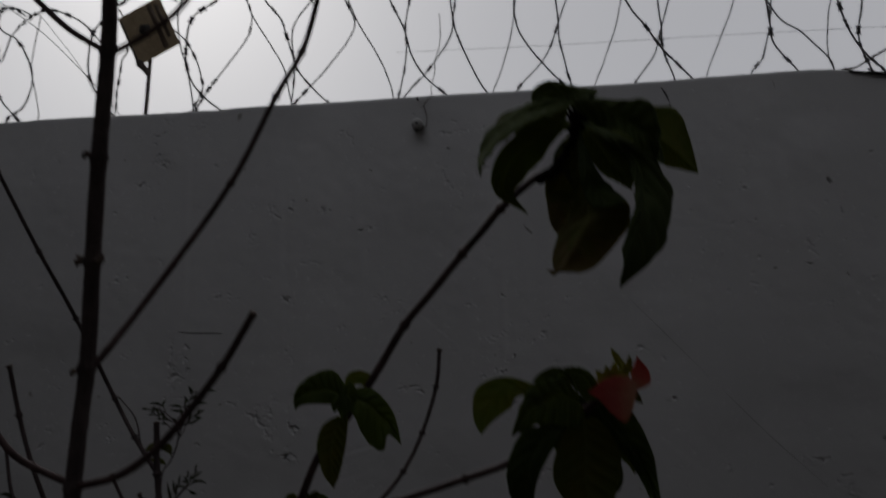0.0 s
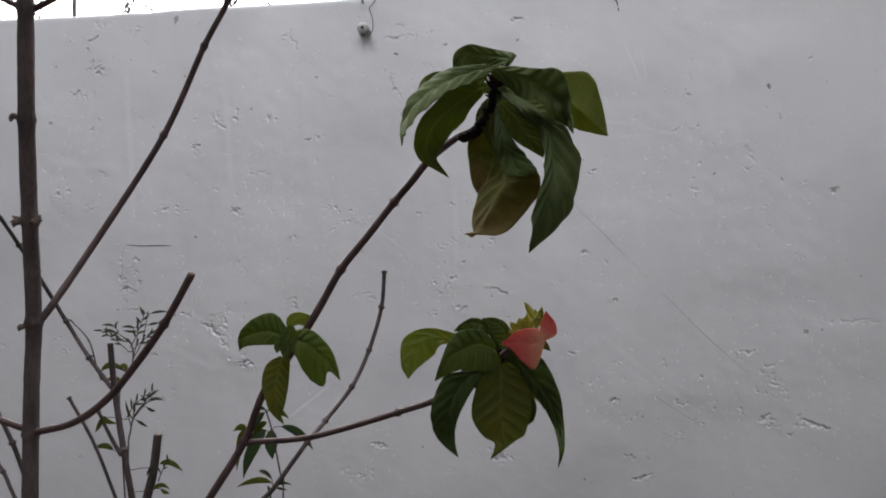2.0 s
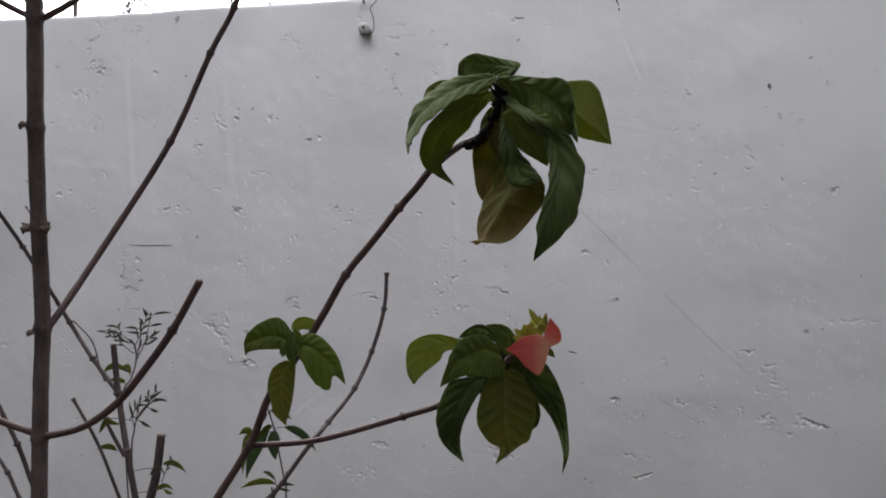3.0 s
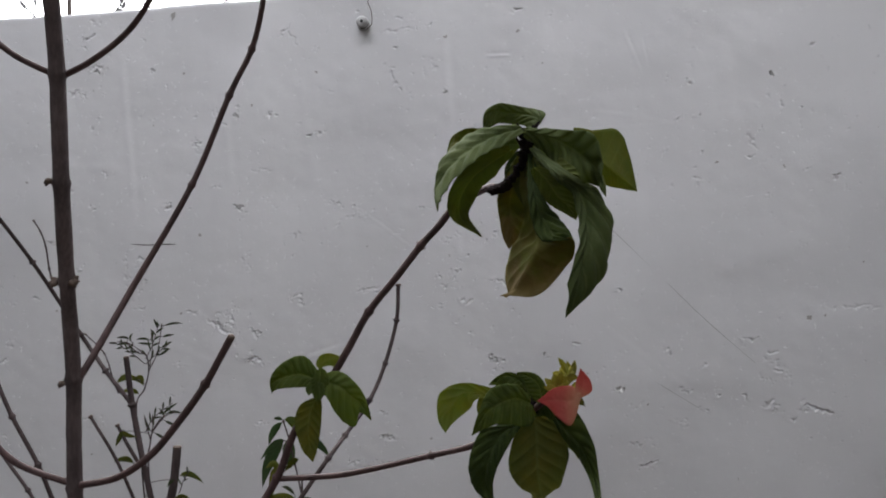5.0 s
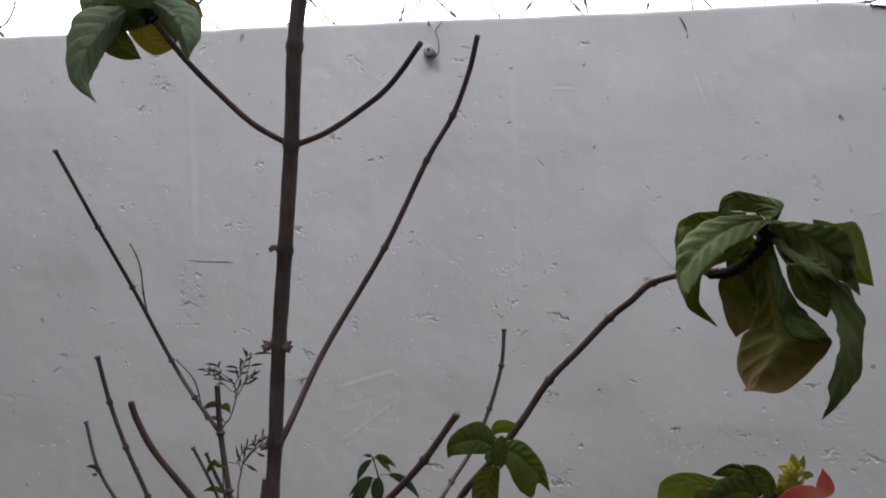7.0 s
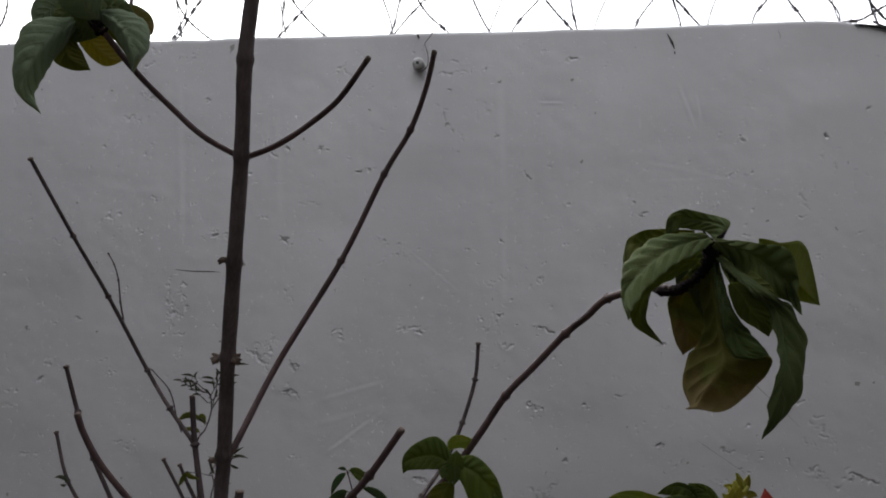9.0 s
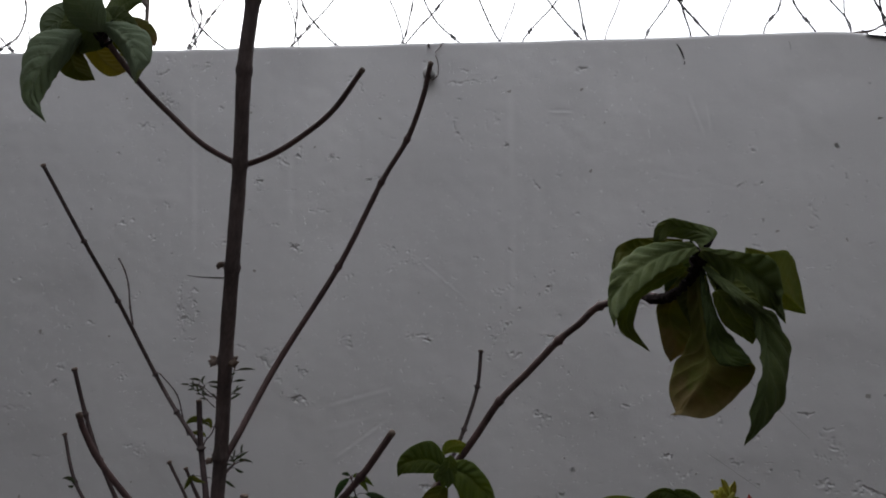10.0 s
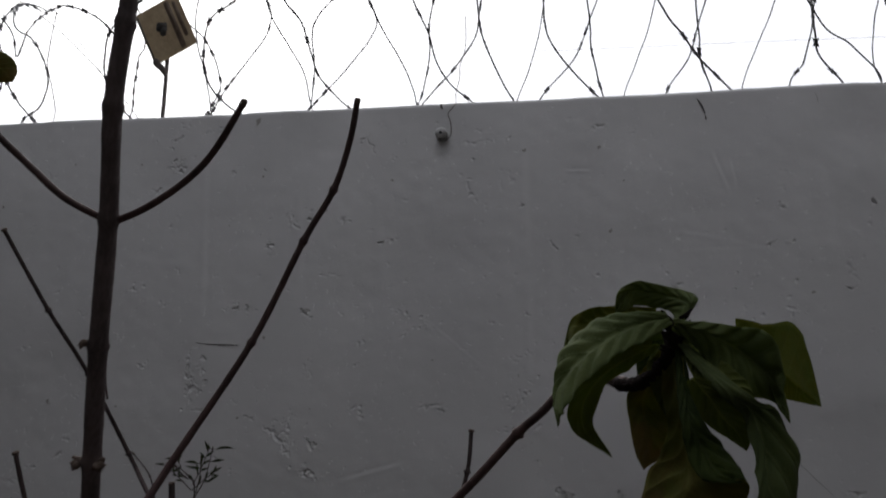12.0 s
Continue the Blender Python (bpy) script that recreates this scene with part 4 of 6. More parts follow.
def stalk(plant, name, r0, r1, points, bark, swell, nodes, per=10):
    """A woody stem with swollen joints at its bends, small paired bud scars and a dry end."""
    path = spline(points, per)
    run = [0.0]
    for a, b in zip(path, path[1:]):
        run.append(run[-1] + (b - a).length)
    total = run[-1]
    joints = [run[k * per] for k in nodes]
    steps = int(min(900, max(14, total / 0.0014)))
    fine, radii = [], []
    k = 0
    for i in range(steps + 1):
        at = total * i / steps
        while k < len(run) - 2 and run[k + 1] < at:
            k += 1
        f = (at - run[k]) / max(1e-9, run[k + 1] - run[k])
        fine.append(path[k].lerp(path[k + 1], min(1, f)))
        r = r0 + (r1 - r0) * (at / total) ** 0.8
        for g in joints:
            off = (at - g) / (0.0008 + 0.30 * r)
            if abs(off) < 3:
                r *= 1 + (swell - 1) * math.exp(-off * off)
        radii.append(r * (1 + 0.05 * noise.noise(fine[-1] * 160)))
    STEMS.setdefault(plant.name, []).extend(fine[::2])
    bm = bmesh.new()
    tube(bm, fine, radii, 10)
    for turn, g in enumerate(joints):
        i = min(len(fine) - 2, max(1, round(g / total * steps)))
        d = (fine[i + 1] - fine[i - 1]).normalized()
        s = d.cross(Vector((0, 1, 0)) if turn % 2 == 0 else Vector((0.7, 0.6, 0.1))).normalized()
        size = min(r1, 0.0024) * 0.55
        for sign in (-1, 1):
            root = fine[i] + s * sign * radii[i] * 0.75
            tube(bm, [root, root + s * sign * size * 0.6 + d * size * 0.3, root + s * sign * size * 0.8 + d * size * random.uniform(0.5, 1.1)], [size * 0.5, size * 0.4, size * 0.12], 5)
    d, end = (fine[-1] - fine[-2]).normalized(), 1.5 if r1 < 0.0023 and bark is GREY_BARK else 1.04
    tube(bm, [fine[-1] - d * 0.0015, fine[-1] + d * 0.0006, fine[-1] + d * 0.0012], [r1 * end, r1 * end, r1 * 0.7], 10, mat=1)
    return part(name, bm, (bark, CUT_WOOD), plant)


def branch(plant, name, r0, r1, points, nodes=()):
    return stalk(plant, name, r0, r1, points, BARK if name == "trunk" else RED_BARK, 1.22 if name == "trunk" else 1.5, nodes)


def branch2(plant, name, r0, r1, points, nodes=()):
    return stalk(plant, name, r0, r1, points, GREY_BARK, 1.85, nodes)


def sprig(plant, points, count, size):
    """A fine twig with narrow leaflets set in turn on both its sides."""
    branch2(plant, "twig", 0.0007, 0.0004, points)
    path = spline(points, 8)
    for k in range(count):
        at = 0.3 + 0.7 * (k + 0.5) / count
        i = min(len(path) - 2, int(at * (len(path) - 1)))
        d = (path[i + 1] - path[i]).normalized()
        side = Vector((d.z, 0, -d.x)) * (1 if k % 2 else -1)
        way = (d * random.uniform(0.6, 1.1) + side * random.uniform(0.6, 1.0) + Vector((0, random.uniform(-0.5, 0.5), 0.1))).normalized() * size * random.uniform(0.75, 1.15)
        over = way.cross(Vector((0, 1, 0.2))).normalized() * size * 0.13
        mid = path[i] + way * 0.5 + Vector((0, 0, 0.06 * size))
        leaf(plant, "dim", path[i], mid, path[i] + way, mid + over, mid - over, 8)


front_shrub = thing("shrub", (0.125, 0.285, 0), "tall flowering shrub with bare brown stems and drooping green leaf crowns", "shrub")
# crown at the end of the long stem
blade(front_shrub, "green", "upper", (0.3847, 0.2199, 1.5599), [((0.3920, 0.2260, 1.5688), (0.3884, 0.2239, 1.5665), (0.3831, 0.2255, 1.5628)), ((0.3850, 0.2297, 1.5728), (0.3812, 0.2286, 1.5701), (0.3786, 0.2297, 1.5654)), ((0.3769, 0.2271, 1.5746), (0.3739, 0.2280, 1.5715), (0.3729, 0.2300, 1.5667)), ((0.3696, 0.2246, 1.5753), (0.3677, 0.2260, 1.5720), (0.3688, 0.2277, 1.5664)), ((0.3633, 0.2243, 1.5711), (0.3648, 0.2247, 1.5679), (0.3662, 0.2248, 1.5642))], (0.3624, 0.2247, 1.5630))
blade(front_shrub, "green", "upper", (0.3801, 0.2178, 1.5611), [((0.3655, 0.2194, 1.5628), (0.3669, 0.2151, 1.5573), (0.3703, 0.2094, 1.5517)), ((0.3518, 0.2213, 1.5576), (0.3546, 0.2110, 1.5500), (0.3593, 0.2037, 1.5448)), ((0.3429, 0.2167, 1.5487), (0.3466, 0.2088, 1.5420), (0.3508, 0.2000, 1.5379)), ((0.3412, 0.2113, 1.5369), (0.3423, 0.2085, 1.5344), (0.3455, 0.1975, 1.5303))], (0.3423, 0.1985, 1.5237))
blade(front_shrub, "olive", "under", (0.3779, 0.2364, 1.5639), [((0.3627, 0.2427, 1.5675), (0.3617, 0.2426, 1.5620), (0.3621, 0.2421, 1.5559)), ((0.3516, 0.2320, 1.5647), (0.3482, 0.2298, 1.5580), (0.3501, 0.2202, 1.5503)), ((0.3452, 0.2324, 1.5587), (0.3444, 0.2312, 1.5530), (0.3458, 0.2252, 1.5458))], (0.3443, 0.2229, 1.5412))
blade(front_shrub, "bright", "under", (0.3746, 0.2176, 1.5517), [((0.3639, 0.2125, 1.5514), (0.3644, 0.2184, 1.5457), (0.3715, 0.2250, 1.5465)), ((0.3503, 0.2102, 1.5390), (0.3559, 0.2187, 1.5390), (0.3641, 0.2384, 1.5402)), ((0.3453, 0.2144, 1.5293), (0.3505, 0.2200, 1.5305), (0.3577, 0.2393, 1.5340)), ((0.3484, 0.2165, 1.5208), (0.3510, 0.2198, 1.5212), (0.3546, 0.2253, 1.5236))], (0.3603, 0.2194, 1.5123))
blade(front_shrub, "brown", "under", (0.3800, 0.2280, 1.5490), [((0.3679, 0.2448, 1.5345), (0.3736, 0.2454, 1.5320), (0.3830, 0.2388, 1.5299)), ((0.3679, 0.2415, 1.5228), (0.3739, 0.2386, 1.5211), (0.3839, 0.2339, 1.5194)), ((0.3695, 0.2370, 1.5123), (0.3737, 0.2347, 1.5127), (0.3817, 0.2359, 1.5134))], (0.3720, 0.2334, 1.5068))
blade(front_shrub, "brown", "under", (0.3820, 0.2250, 1.5490), [((0.3797, 0.2274, 1.5176), (0.3856, 0.2189, 1.5152), (0.3914, 0.2033, 1.5127)), ((0.3734, 0.2288, 1.5062), (0.3840, 0.2106, 1.5048), (0.4002, 0.1966, 1.5094)), ((0.3710, 0.2253, 1.4933), (0.3783, 0.2114, 1.4943), (0.3993, 0.2036, 1.5008)), ((0.3710, 0.2138, 1.4856), (0.3744, 0.2131, 1.4879), (0.3858, 0.2069, 1.4869))], (0.3679, 0.2066, 1.4856))
# dark leaf laid over the brown one's right half, standing for its shaded side
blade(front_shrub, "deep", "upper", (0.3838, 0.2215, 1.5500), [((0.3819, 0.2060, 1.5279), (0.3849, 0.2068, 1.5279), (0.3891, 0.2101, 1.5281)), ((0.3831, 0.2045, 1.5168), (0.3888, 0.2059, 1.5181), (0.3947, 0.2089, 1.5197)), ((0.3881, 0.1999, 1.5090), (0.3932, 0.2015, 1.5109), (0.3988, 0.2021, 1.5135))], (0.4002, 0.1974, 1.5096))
blade(front_shrub, "green", "upper", (0.3842, 0.2170, 1.5520), [((0.3928, 0.2006, 1.5362), (0.3952, 0.1996, 1.5372), (0.4019, 0.2022, 1.5363)), ((0.3998, 0.2040, 1.5301), (0.4032, 0.2043, 1.5312), (0.4126, 0.2083, 1.5311)), ((0.4018, 0.1986, 1.5159), (0.4062, 0.2029, 1.5162), (0.4178, 0.2095, 1.5163)), ((0.3997, 0.1911, 1.5007), (0.4030, 0.1939, 1.5008), (0.4143, 0.2048, 1.4985)), ((0.3965, 0.1905, 1.4862), (0.3989, 0.1917, 1.4868), (0.4056, 0.1994, 1.4857))], (0.3955, 0.1942, 1.4765))
blade(front_shrub, "bright", "under", (0.3848, 0.1976, 1.5407), [((0.3863, 0.2030, 1.5326), (0.3902, 0.2016, 1.5353), (0.3972, 0.2053, 1.5366)), ((0.3904, 0.2069, 1.5260), (0.3945, 0.2042, 1.5289), (0.4029, 0.2062, 1.5301)), ((0.3971, 0.2071, 1.5214), (0.3995, 0.2057, 1.5236), (0.4042, 0.2054, 1.5235))], (0.4024, 0.2069, 1.5179))
blade(front_shrub, "green", "upper", (0.3819, 0.2119, 1.5594), [((0.3895, 0.2108, 1.5599), (0.3915, 0.2105, 1.5563), (0.3892, 0.2171, 1.5512)), ((0.4020, 0.2116, 1.5582), (0.4025, 0.2152, 1.5507), (0.3947, 0.2129, 1.5416)), ((0.4106, 0.2084, 1.5564), (0.4106, 0.2139, 1.5431), (0.4050, 0.2139, 1.5354)), ((0.4149, 0.2072, 1.5458), (0.4157, 0.2134, 1.5360), (0.4143, 0.2165, 1.5330))], (0.4153, 0.2051, 1.5274))
blade(front_shrub, "yellow", "under", (0.4043, 0.2246, 1.5568), [((0.4144, 0.2250, 1.5599), (0.4143, 0.2231, 1.5475), (0.4090, 0.2206, 1.5386)), ((0.4256, 0.2315, 1.5604), (0.4226, 0.2239, 1.5394), (0.4185, 0.2284, 1.5346)), ((0.4310, 0.2337, 1.5481), (0.4290, 0.2310, 1.5354), (0.4261, 0.2309, 1.5329))], (0.4333, 0.2337, 1.5315))
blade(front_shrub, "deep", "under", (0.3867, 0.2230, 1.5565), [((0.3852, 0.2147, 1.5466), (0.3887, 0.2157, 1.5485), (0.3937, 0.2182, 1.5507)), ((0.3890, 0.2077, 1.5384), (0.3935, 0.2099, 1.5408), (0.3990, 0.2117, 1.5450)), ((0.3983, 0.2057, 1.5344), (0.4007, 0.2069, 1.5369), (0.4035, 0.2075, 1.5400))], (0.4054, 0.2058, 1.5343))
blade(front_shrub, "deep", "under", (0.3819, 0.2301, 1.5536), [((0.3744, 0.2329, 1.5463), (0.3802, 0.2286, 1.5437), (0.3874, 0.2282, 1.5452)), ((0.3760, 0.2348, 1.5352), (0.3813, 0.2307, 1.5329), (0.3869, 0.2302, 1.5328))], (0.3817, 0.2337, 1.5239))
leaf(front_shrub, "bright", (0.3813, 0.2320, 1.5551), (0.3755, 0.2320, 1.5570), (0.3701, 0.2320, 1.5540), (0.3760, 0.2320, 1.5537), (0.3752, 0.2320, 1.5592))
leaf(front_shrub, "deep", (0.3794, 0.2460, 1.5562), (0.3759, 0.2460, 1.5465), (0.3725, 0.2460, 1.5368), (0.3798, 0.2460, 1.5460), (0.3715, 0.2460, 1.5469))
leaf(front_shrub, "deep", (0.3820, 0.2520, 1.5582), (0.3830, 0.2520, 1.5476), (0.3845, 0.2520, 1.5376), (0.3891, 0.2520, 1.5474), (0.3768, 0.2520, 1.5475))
# crown with the flower
blade(front_shrub, "yellow", "under", (0.3790, 0.2335, 1.4325), [((0.3512, 0.2283, 1.4440), (0.3505, 0.2286, 1.4395), (0.3571, 0.2284, 1.4365)), ((0.3370, 0.2289, 1.4392), (0.3421, 0.2292, 1.4328), (0.3507, 0.2303, 1.4311)), ((0.3354, 0.2295, 1.4271), (0.3375, 0.2296, 1.4264), (0.3430, 0.2300, 1.4250))], (0.3387, 0.2296, 1.4202))
blade(front_shrub, "bright", "upper", (0.3795, 0.2281, 1.4341), [((0.3723, 0.2269, 1.4435), (0.3715, 0.2268, 1.4365), (0.3781, 0.2257, 1.4236)), ((0.3607, 0.2261, 1.4410), (0.3606, 0.2256, 1.4318), (0.3652, 0.2251, 1.4252)), ((0.3544, 0.2246, 1.4284), (0.3564, 0.2253, 1.4265), (0.3588, 0.2249, 1.4235))], (0.3517, 0.2239, 1.4200))
blade(front_shrub, "bright", "upper", (0.3790, 0.2271, 1.4378), [((0.3763, 0.2289, 1.4457), (0.3751, 0.2293, 1.4444), (0.3768, 0.2277, 1.4407)), ((0.3700, 0.2307, 1.4483), (0.3689, 0.2306, 1.4466), (0.3715, 0.2282, 1.4418)), ((0.3639, 0.2314, 1.4460), (0.3639, 0.2316, 1.4446), (0.3659, 0.2311, 1.4420))], (0.3600, 0.2315, 1.4422))
blade(front_shrub, "bright", "upper", (0.3850, 0.2279, 1.4350), [((0.3875, 0.2287, 1.4407), (0.3842, 0.2282, 1.4414), (0.3795, 0.2277, 1.4384)), ((0.3843, 0.2295, 1.4462), (0.3812, 0.2291, 1.4452), (0.3771, 0.2285, 1.4421)), ((0.3791, 0.2298, 1.4485), (0.3770, 0.2298, 1.4472), (0.3746, 0.2293, 1.4449))], (0.3736, 0.2295, 1.4483))
blade(front_shrub, "deep", "upper", (0.3726, 0.2255, 1.4243), [((0.3557, 0.2262, 1.4214), (0.3649, 0.2248, 1.4195), (0.3701, 0.2231, 1.4177)), ((0.3498, 0.2265, 1.4051), (0.3587, 0.2237, 1.4067), (0.3624, 0.2229, 1.4035)), ((0.3529, 0.2274, 1.3931), (0.3574, 0.2263, 1.3932), (0.3608, 0.2254, 1.3923))], (0.3626, 0.2200, 1.3869))
blade(front_shrub, "olive", "under", (0.3812, 0.2274, 1.4274), [((0.3714, 0.2259, 1.4188), (0.3818, 0.2275, 1.4184), (0.3940, 0.2281, 1.4199)), ((0.3683, 0.2252, 1.4049), (0.3817, 0.2270, 1.4050), (0.3955, 0.2284, 1.4068)), ((0.3734, 0.2265, 1.3950), (0.3826, 0.2267, 1.3938), (0.3921, 0.2272, 1.3957)), ((0.3786, 0.2260, 1.3918), (0.3831, 0.2260, 1.3908), (0.3878, 0.2260, 1.3934))], (0.3767, 0.2210, 1.3859))
blade(front_shrub, "deep", "upper", (0.3906, 0.2263, 1.4277), [((0.3935, 0.2263, 1.4185), (0.3964, 0.2267, 1.4202), (0.4008, 0.2268, 1.4300)), ((0.3994, 0.2283, 1.4104), (0.4023, 0.2280, 1.4128), (0.4079, 0.2290, 1.4152)), ((0.4049, 0.2275, 1.3997), (0.4073, 0.2280, 1.4000), (0.4097, 0.2277, 1.4020)), ((0.4067, 0.2160, 1.3918), (0.4077, 0.2160, 1.3918), (0.4092, 0.2160, 1.3923))], (0.4061, 0.2160, 1.3833))
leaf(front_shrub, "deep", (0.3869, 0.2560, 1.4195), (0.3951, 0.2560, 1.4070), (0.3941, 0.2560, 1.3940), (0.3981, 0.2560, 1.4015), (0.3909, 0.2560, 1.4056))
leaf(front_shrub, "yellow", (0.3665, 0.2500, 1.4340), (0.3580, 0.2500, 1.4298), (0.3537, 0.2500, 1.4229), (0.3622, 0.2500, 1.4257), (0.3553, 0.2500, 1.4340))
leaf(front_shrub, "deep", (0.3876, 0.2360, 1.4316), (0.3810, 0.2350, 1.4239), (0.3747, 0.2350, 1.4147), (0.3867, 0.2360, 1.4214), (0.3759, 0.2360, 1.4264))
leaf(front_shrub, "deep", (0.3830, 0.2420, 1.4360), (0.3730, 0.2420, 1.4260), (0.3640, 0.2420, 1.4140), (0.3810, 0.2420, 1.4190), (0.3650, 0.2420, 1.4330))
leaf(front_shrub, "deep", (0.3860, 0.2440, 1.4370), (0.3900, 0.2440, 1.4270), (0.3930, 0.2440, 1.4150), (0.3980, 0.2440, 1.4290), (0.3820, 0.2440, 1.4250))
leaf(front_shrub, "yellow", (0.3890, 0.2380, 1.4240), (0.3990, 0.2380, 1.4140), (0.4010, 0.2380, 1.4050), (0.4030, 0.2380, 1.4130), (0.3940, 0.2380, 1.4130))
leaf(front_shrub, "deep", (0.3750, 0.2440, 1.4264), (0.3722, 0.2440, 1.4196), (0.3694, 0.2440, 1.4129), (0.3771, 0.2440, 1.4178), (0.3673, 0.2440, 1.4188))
# young crown low on the long stem
blade(front_shrub, "bright", "upper", (0.2549, 0.3038, 1.4336), [((0.2474, 0.3054, 1.4482), (0.2446, 0.3051, 1.4373), (0.2459, 0.3033, 1.4302)), ((0.2362, 0.3037, 1.4464), (0.2343, 0.3039, 1.4361), (0.2367, 0.3006, 1.4302)), ((0.2267, 0.3030, 1.4375), (0.2273, 0.3031, 1.4328), (0.2297, 0.3021, 1.4290))], (0.2263, 0.3033, 1.4265))
leaf(front_shrub, "yellow", (0.2528, 0.3140, 1.4389), (0.2581, 0.3140, 1.4443), (0.2696, 0.3140, 1.4443), (0.2633, 0.3140, 1.4396), (0.2564, 0.3140, 1.4484))
blade(front_shrub, "bright", "upper", (0.2576, 0.3020, 1.4343), [((0.2618, 0.2990, 1.4236), (0.2683, 0.3024, 1.4301), (0.2684, 0.3045, 1.4389)), ((0.2679, 0.3031, 1.4109), (0.2746, 0.3038, 1.4242), (0.2769, 0.3038, 1.4332)), ((0.2764, 0.3053, 1.4063), (0.2799, 0.3056, 1.4198), (0.2827, 0.3046, 1.4247)), ((0.2798, 0.3051, 1.4144), (0.2822, 0.3049, 1.4163), (0.2849, 0.3044, 1.4189))], (0.2864, 0.3050, 1.4091))
blade(front_shrub, "olive", "under", (0.2545, 0.3014, 1.4228), [((0.2437, 0.3010, 1.4192), (0.2507, 0.3011, 1.4163), (0.2572, 0.3022, 1.4173)), ((0.2409, 0.3009, 1.4080), (0.2491, 0.3000, 1.4058), (0.2562, 0.3016, 1.4047)), ((0.2454, 0.2991, 1.3945), (0.2498, 0.3001, 1.3951), (0.2544, 0.3004, 1.3943))], (0.2513, 0.3003, 1.3864))
leaf(front_shrub, "bright", (0.2583, 0.3000, 1.4425), (0.2569, 0.3000, 1.4327), (0.2542, 0.3000, 1.4222), (0.2623, 0.3000, 1.4314), (0.2515, 0.3000, 1.4320))
leaf(front_shrub, "bright", (0.2559, 0.3000, 1.4333), (0.2525, 0.3000, 1.4301), (0.2501, 0.3000, 1.4255), (0.2556, 0.3000, 1.4294), (0.2488, 0.3000, 1.4314))
leaf(front_shrub, "bright", (0.2573, 0.2960, 1.4346), (0.2583, 0.2960, 1.4291), (0.2573, 0.2960, 1.4233), (0.2610, 0.2960, 1.4291), (0.2556, 0.2960, 1.4291))
# crown on the forked branch
blade(front_shrub, "pale", "upper", (0.0913, 0.1780, 1.6554), [((0.0800, 0.1720, 1.6539), (0.0911, 0.1680, 1.6468), (0.0897, 0.1720, 1.6378)), ((0.0731, 0.1680, 1.6478), (0.0886, 0.1618, 1.6381), (0.0893, 0.1680, 1.6323)), ((0.0736, 0.1638, 1.6316), (0.0858, 0.1578, 1.6269), (0.0886, 0.1639, 1.6238)), ((0.0797, 0.1598, 1.6168), (0.0857, 0.1568, 1.6161), (0.0880, 0.1598, 1.6159))], (0.0940, 0.1559, 1.6064))
blade(front_shrub, "olive", "under", (0.0885, 0.1820, 1.6549), [((0.0787, 0.1820, 1.6504), (0.0861, 0.1800, 1.6482), (0.0898, 0.1830, 1.6478)), ((0.0789, 0.1820, 1.6387), (0.0896, 0.1780, 1.6388), (0.0931, 0.1830, 1.6415)), ((0.0900, 0.1800, 1.6330), (0.0950, 0.1780, 1.6350), (0.0968, 0.1810, 1.6365))], (0.0993, 0.1800, 1.6328))
blade(front_shrub, "gold", "under", (0.0900, 0.1860, 1.6564), [((0.0868, 0.1880, 1.6497), (0.0927, 0.1870, 1.6506), (0.0978, 0.1900, 1.6538)), ((0.0935, 0.1880, 1.6416), (0.0990, 0.1870, 1.6436), (0.1039, 0.1910, 1.6496)), ((0.1016, 0.1880, 1.6373), (0.1056, 0.1870, 1.6394), (0.1081, 0.1900, 1.6445))], (0.1110, 0.1880, 1.6399))
blade(front_shrub, "pale", "upper", (0.0982, 0.1800, 1.6593), [((0.1056, 0.1780, 1.6537), (0.1123, 0.1740, 1.6547), (0.1147, 0.1800, 1.6599)), ((0.1148, 0.1740, 1.6454), (0.1235, 0.1680, 1.6456), (0.1269, 0.1780, 1.6532)), ((0.1223, 0.1700, 1.6366), (0.1294, 0.1640, 1.6359), (0.1311, 0.1740, 1.6404)), ((0.1260, 0.1680, 1.6307), (0.1310, 0.1630, 1.6295), (0.1303, 0.1680, 1.6317))], (0.1301, 0.1640, 1.6256))
leaf(front_shrub, "brown", (0.1054, 0.1840, 1.6615), (0.1150, 0.1900, 1.6596), (0.1217, 0.1920, 1.6531), (0.1153, 0.1940, 1.6666), (0.1130, 0.1900, 1.6527))
leaf(front_shrub, "pale", (0.1053, 0.1760, 1.6544), (0.0981, 0.1680, 1.6643), (0.0903, 0.1650, 1.6773), (0.0878, 0.1720, 1.6613), (0.1037, 0.1720, 1.6722))
leaf(front_shrub, "green", (0.1019, 0.1820, 1.6621), (0.1075, 0.1880, 1.6735), (0.1165, 0.1860, 1.6725), (0.1050, 0.1900, 1.6815), (0.1095, 0.1880, 1.6670))
leaf(front_shrub, "pale", (0.0943, 0.1820, 1.6572), (0.0794, 0.1820, 1.6634), (0.0693, 0.1800, 1.6540), (0.0796, 0.1840, 1.6514), (0.0752, 0.1840, 1.6741))
leaf(front_shrub, "green", (0.1062, 0.1810, 1.6550), (0.0941, 0.1780, 1.6596), (0.0817, 0.1760, 1.6572), (0.0924, 0.1810, 1.6508), (0.0916, 0.1810, 1.6715))
leaf(front_shrub, "green", (0.1021, 0.1830, 1.6546), (0.0952, 0.1830, 1.6530), (0.0857, 0.1820, 1.6456), (0.0983, 0.1840, 1.6495), (0.0872, 0.1840, 1.6585))
leaf(front_shrub, "green", (0.0935, 0.1850, 1.6624), (0.1066, 0.1820, 1.6632), (0.1205, 0.1800, 1.6571), (0.1051, 0.1840, 1.6705), (0.1043, 0.1840, 1.6546))
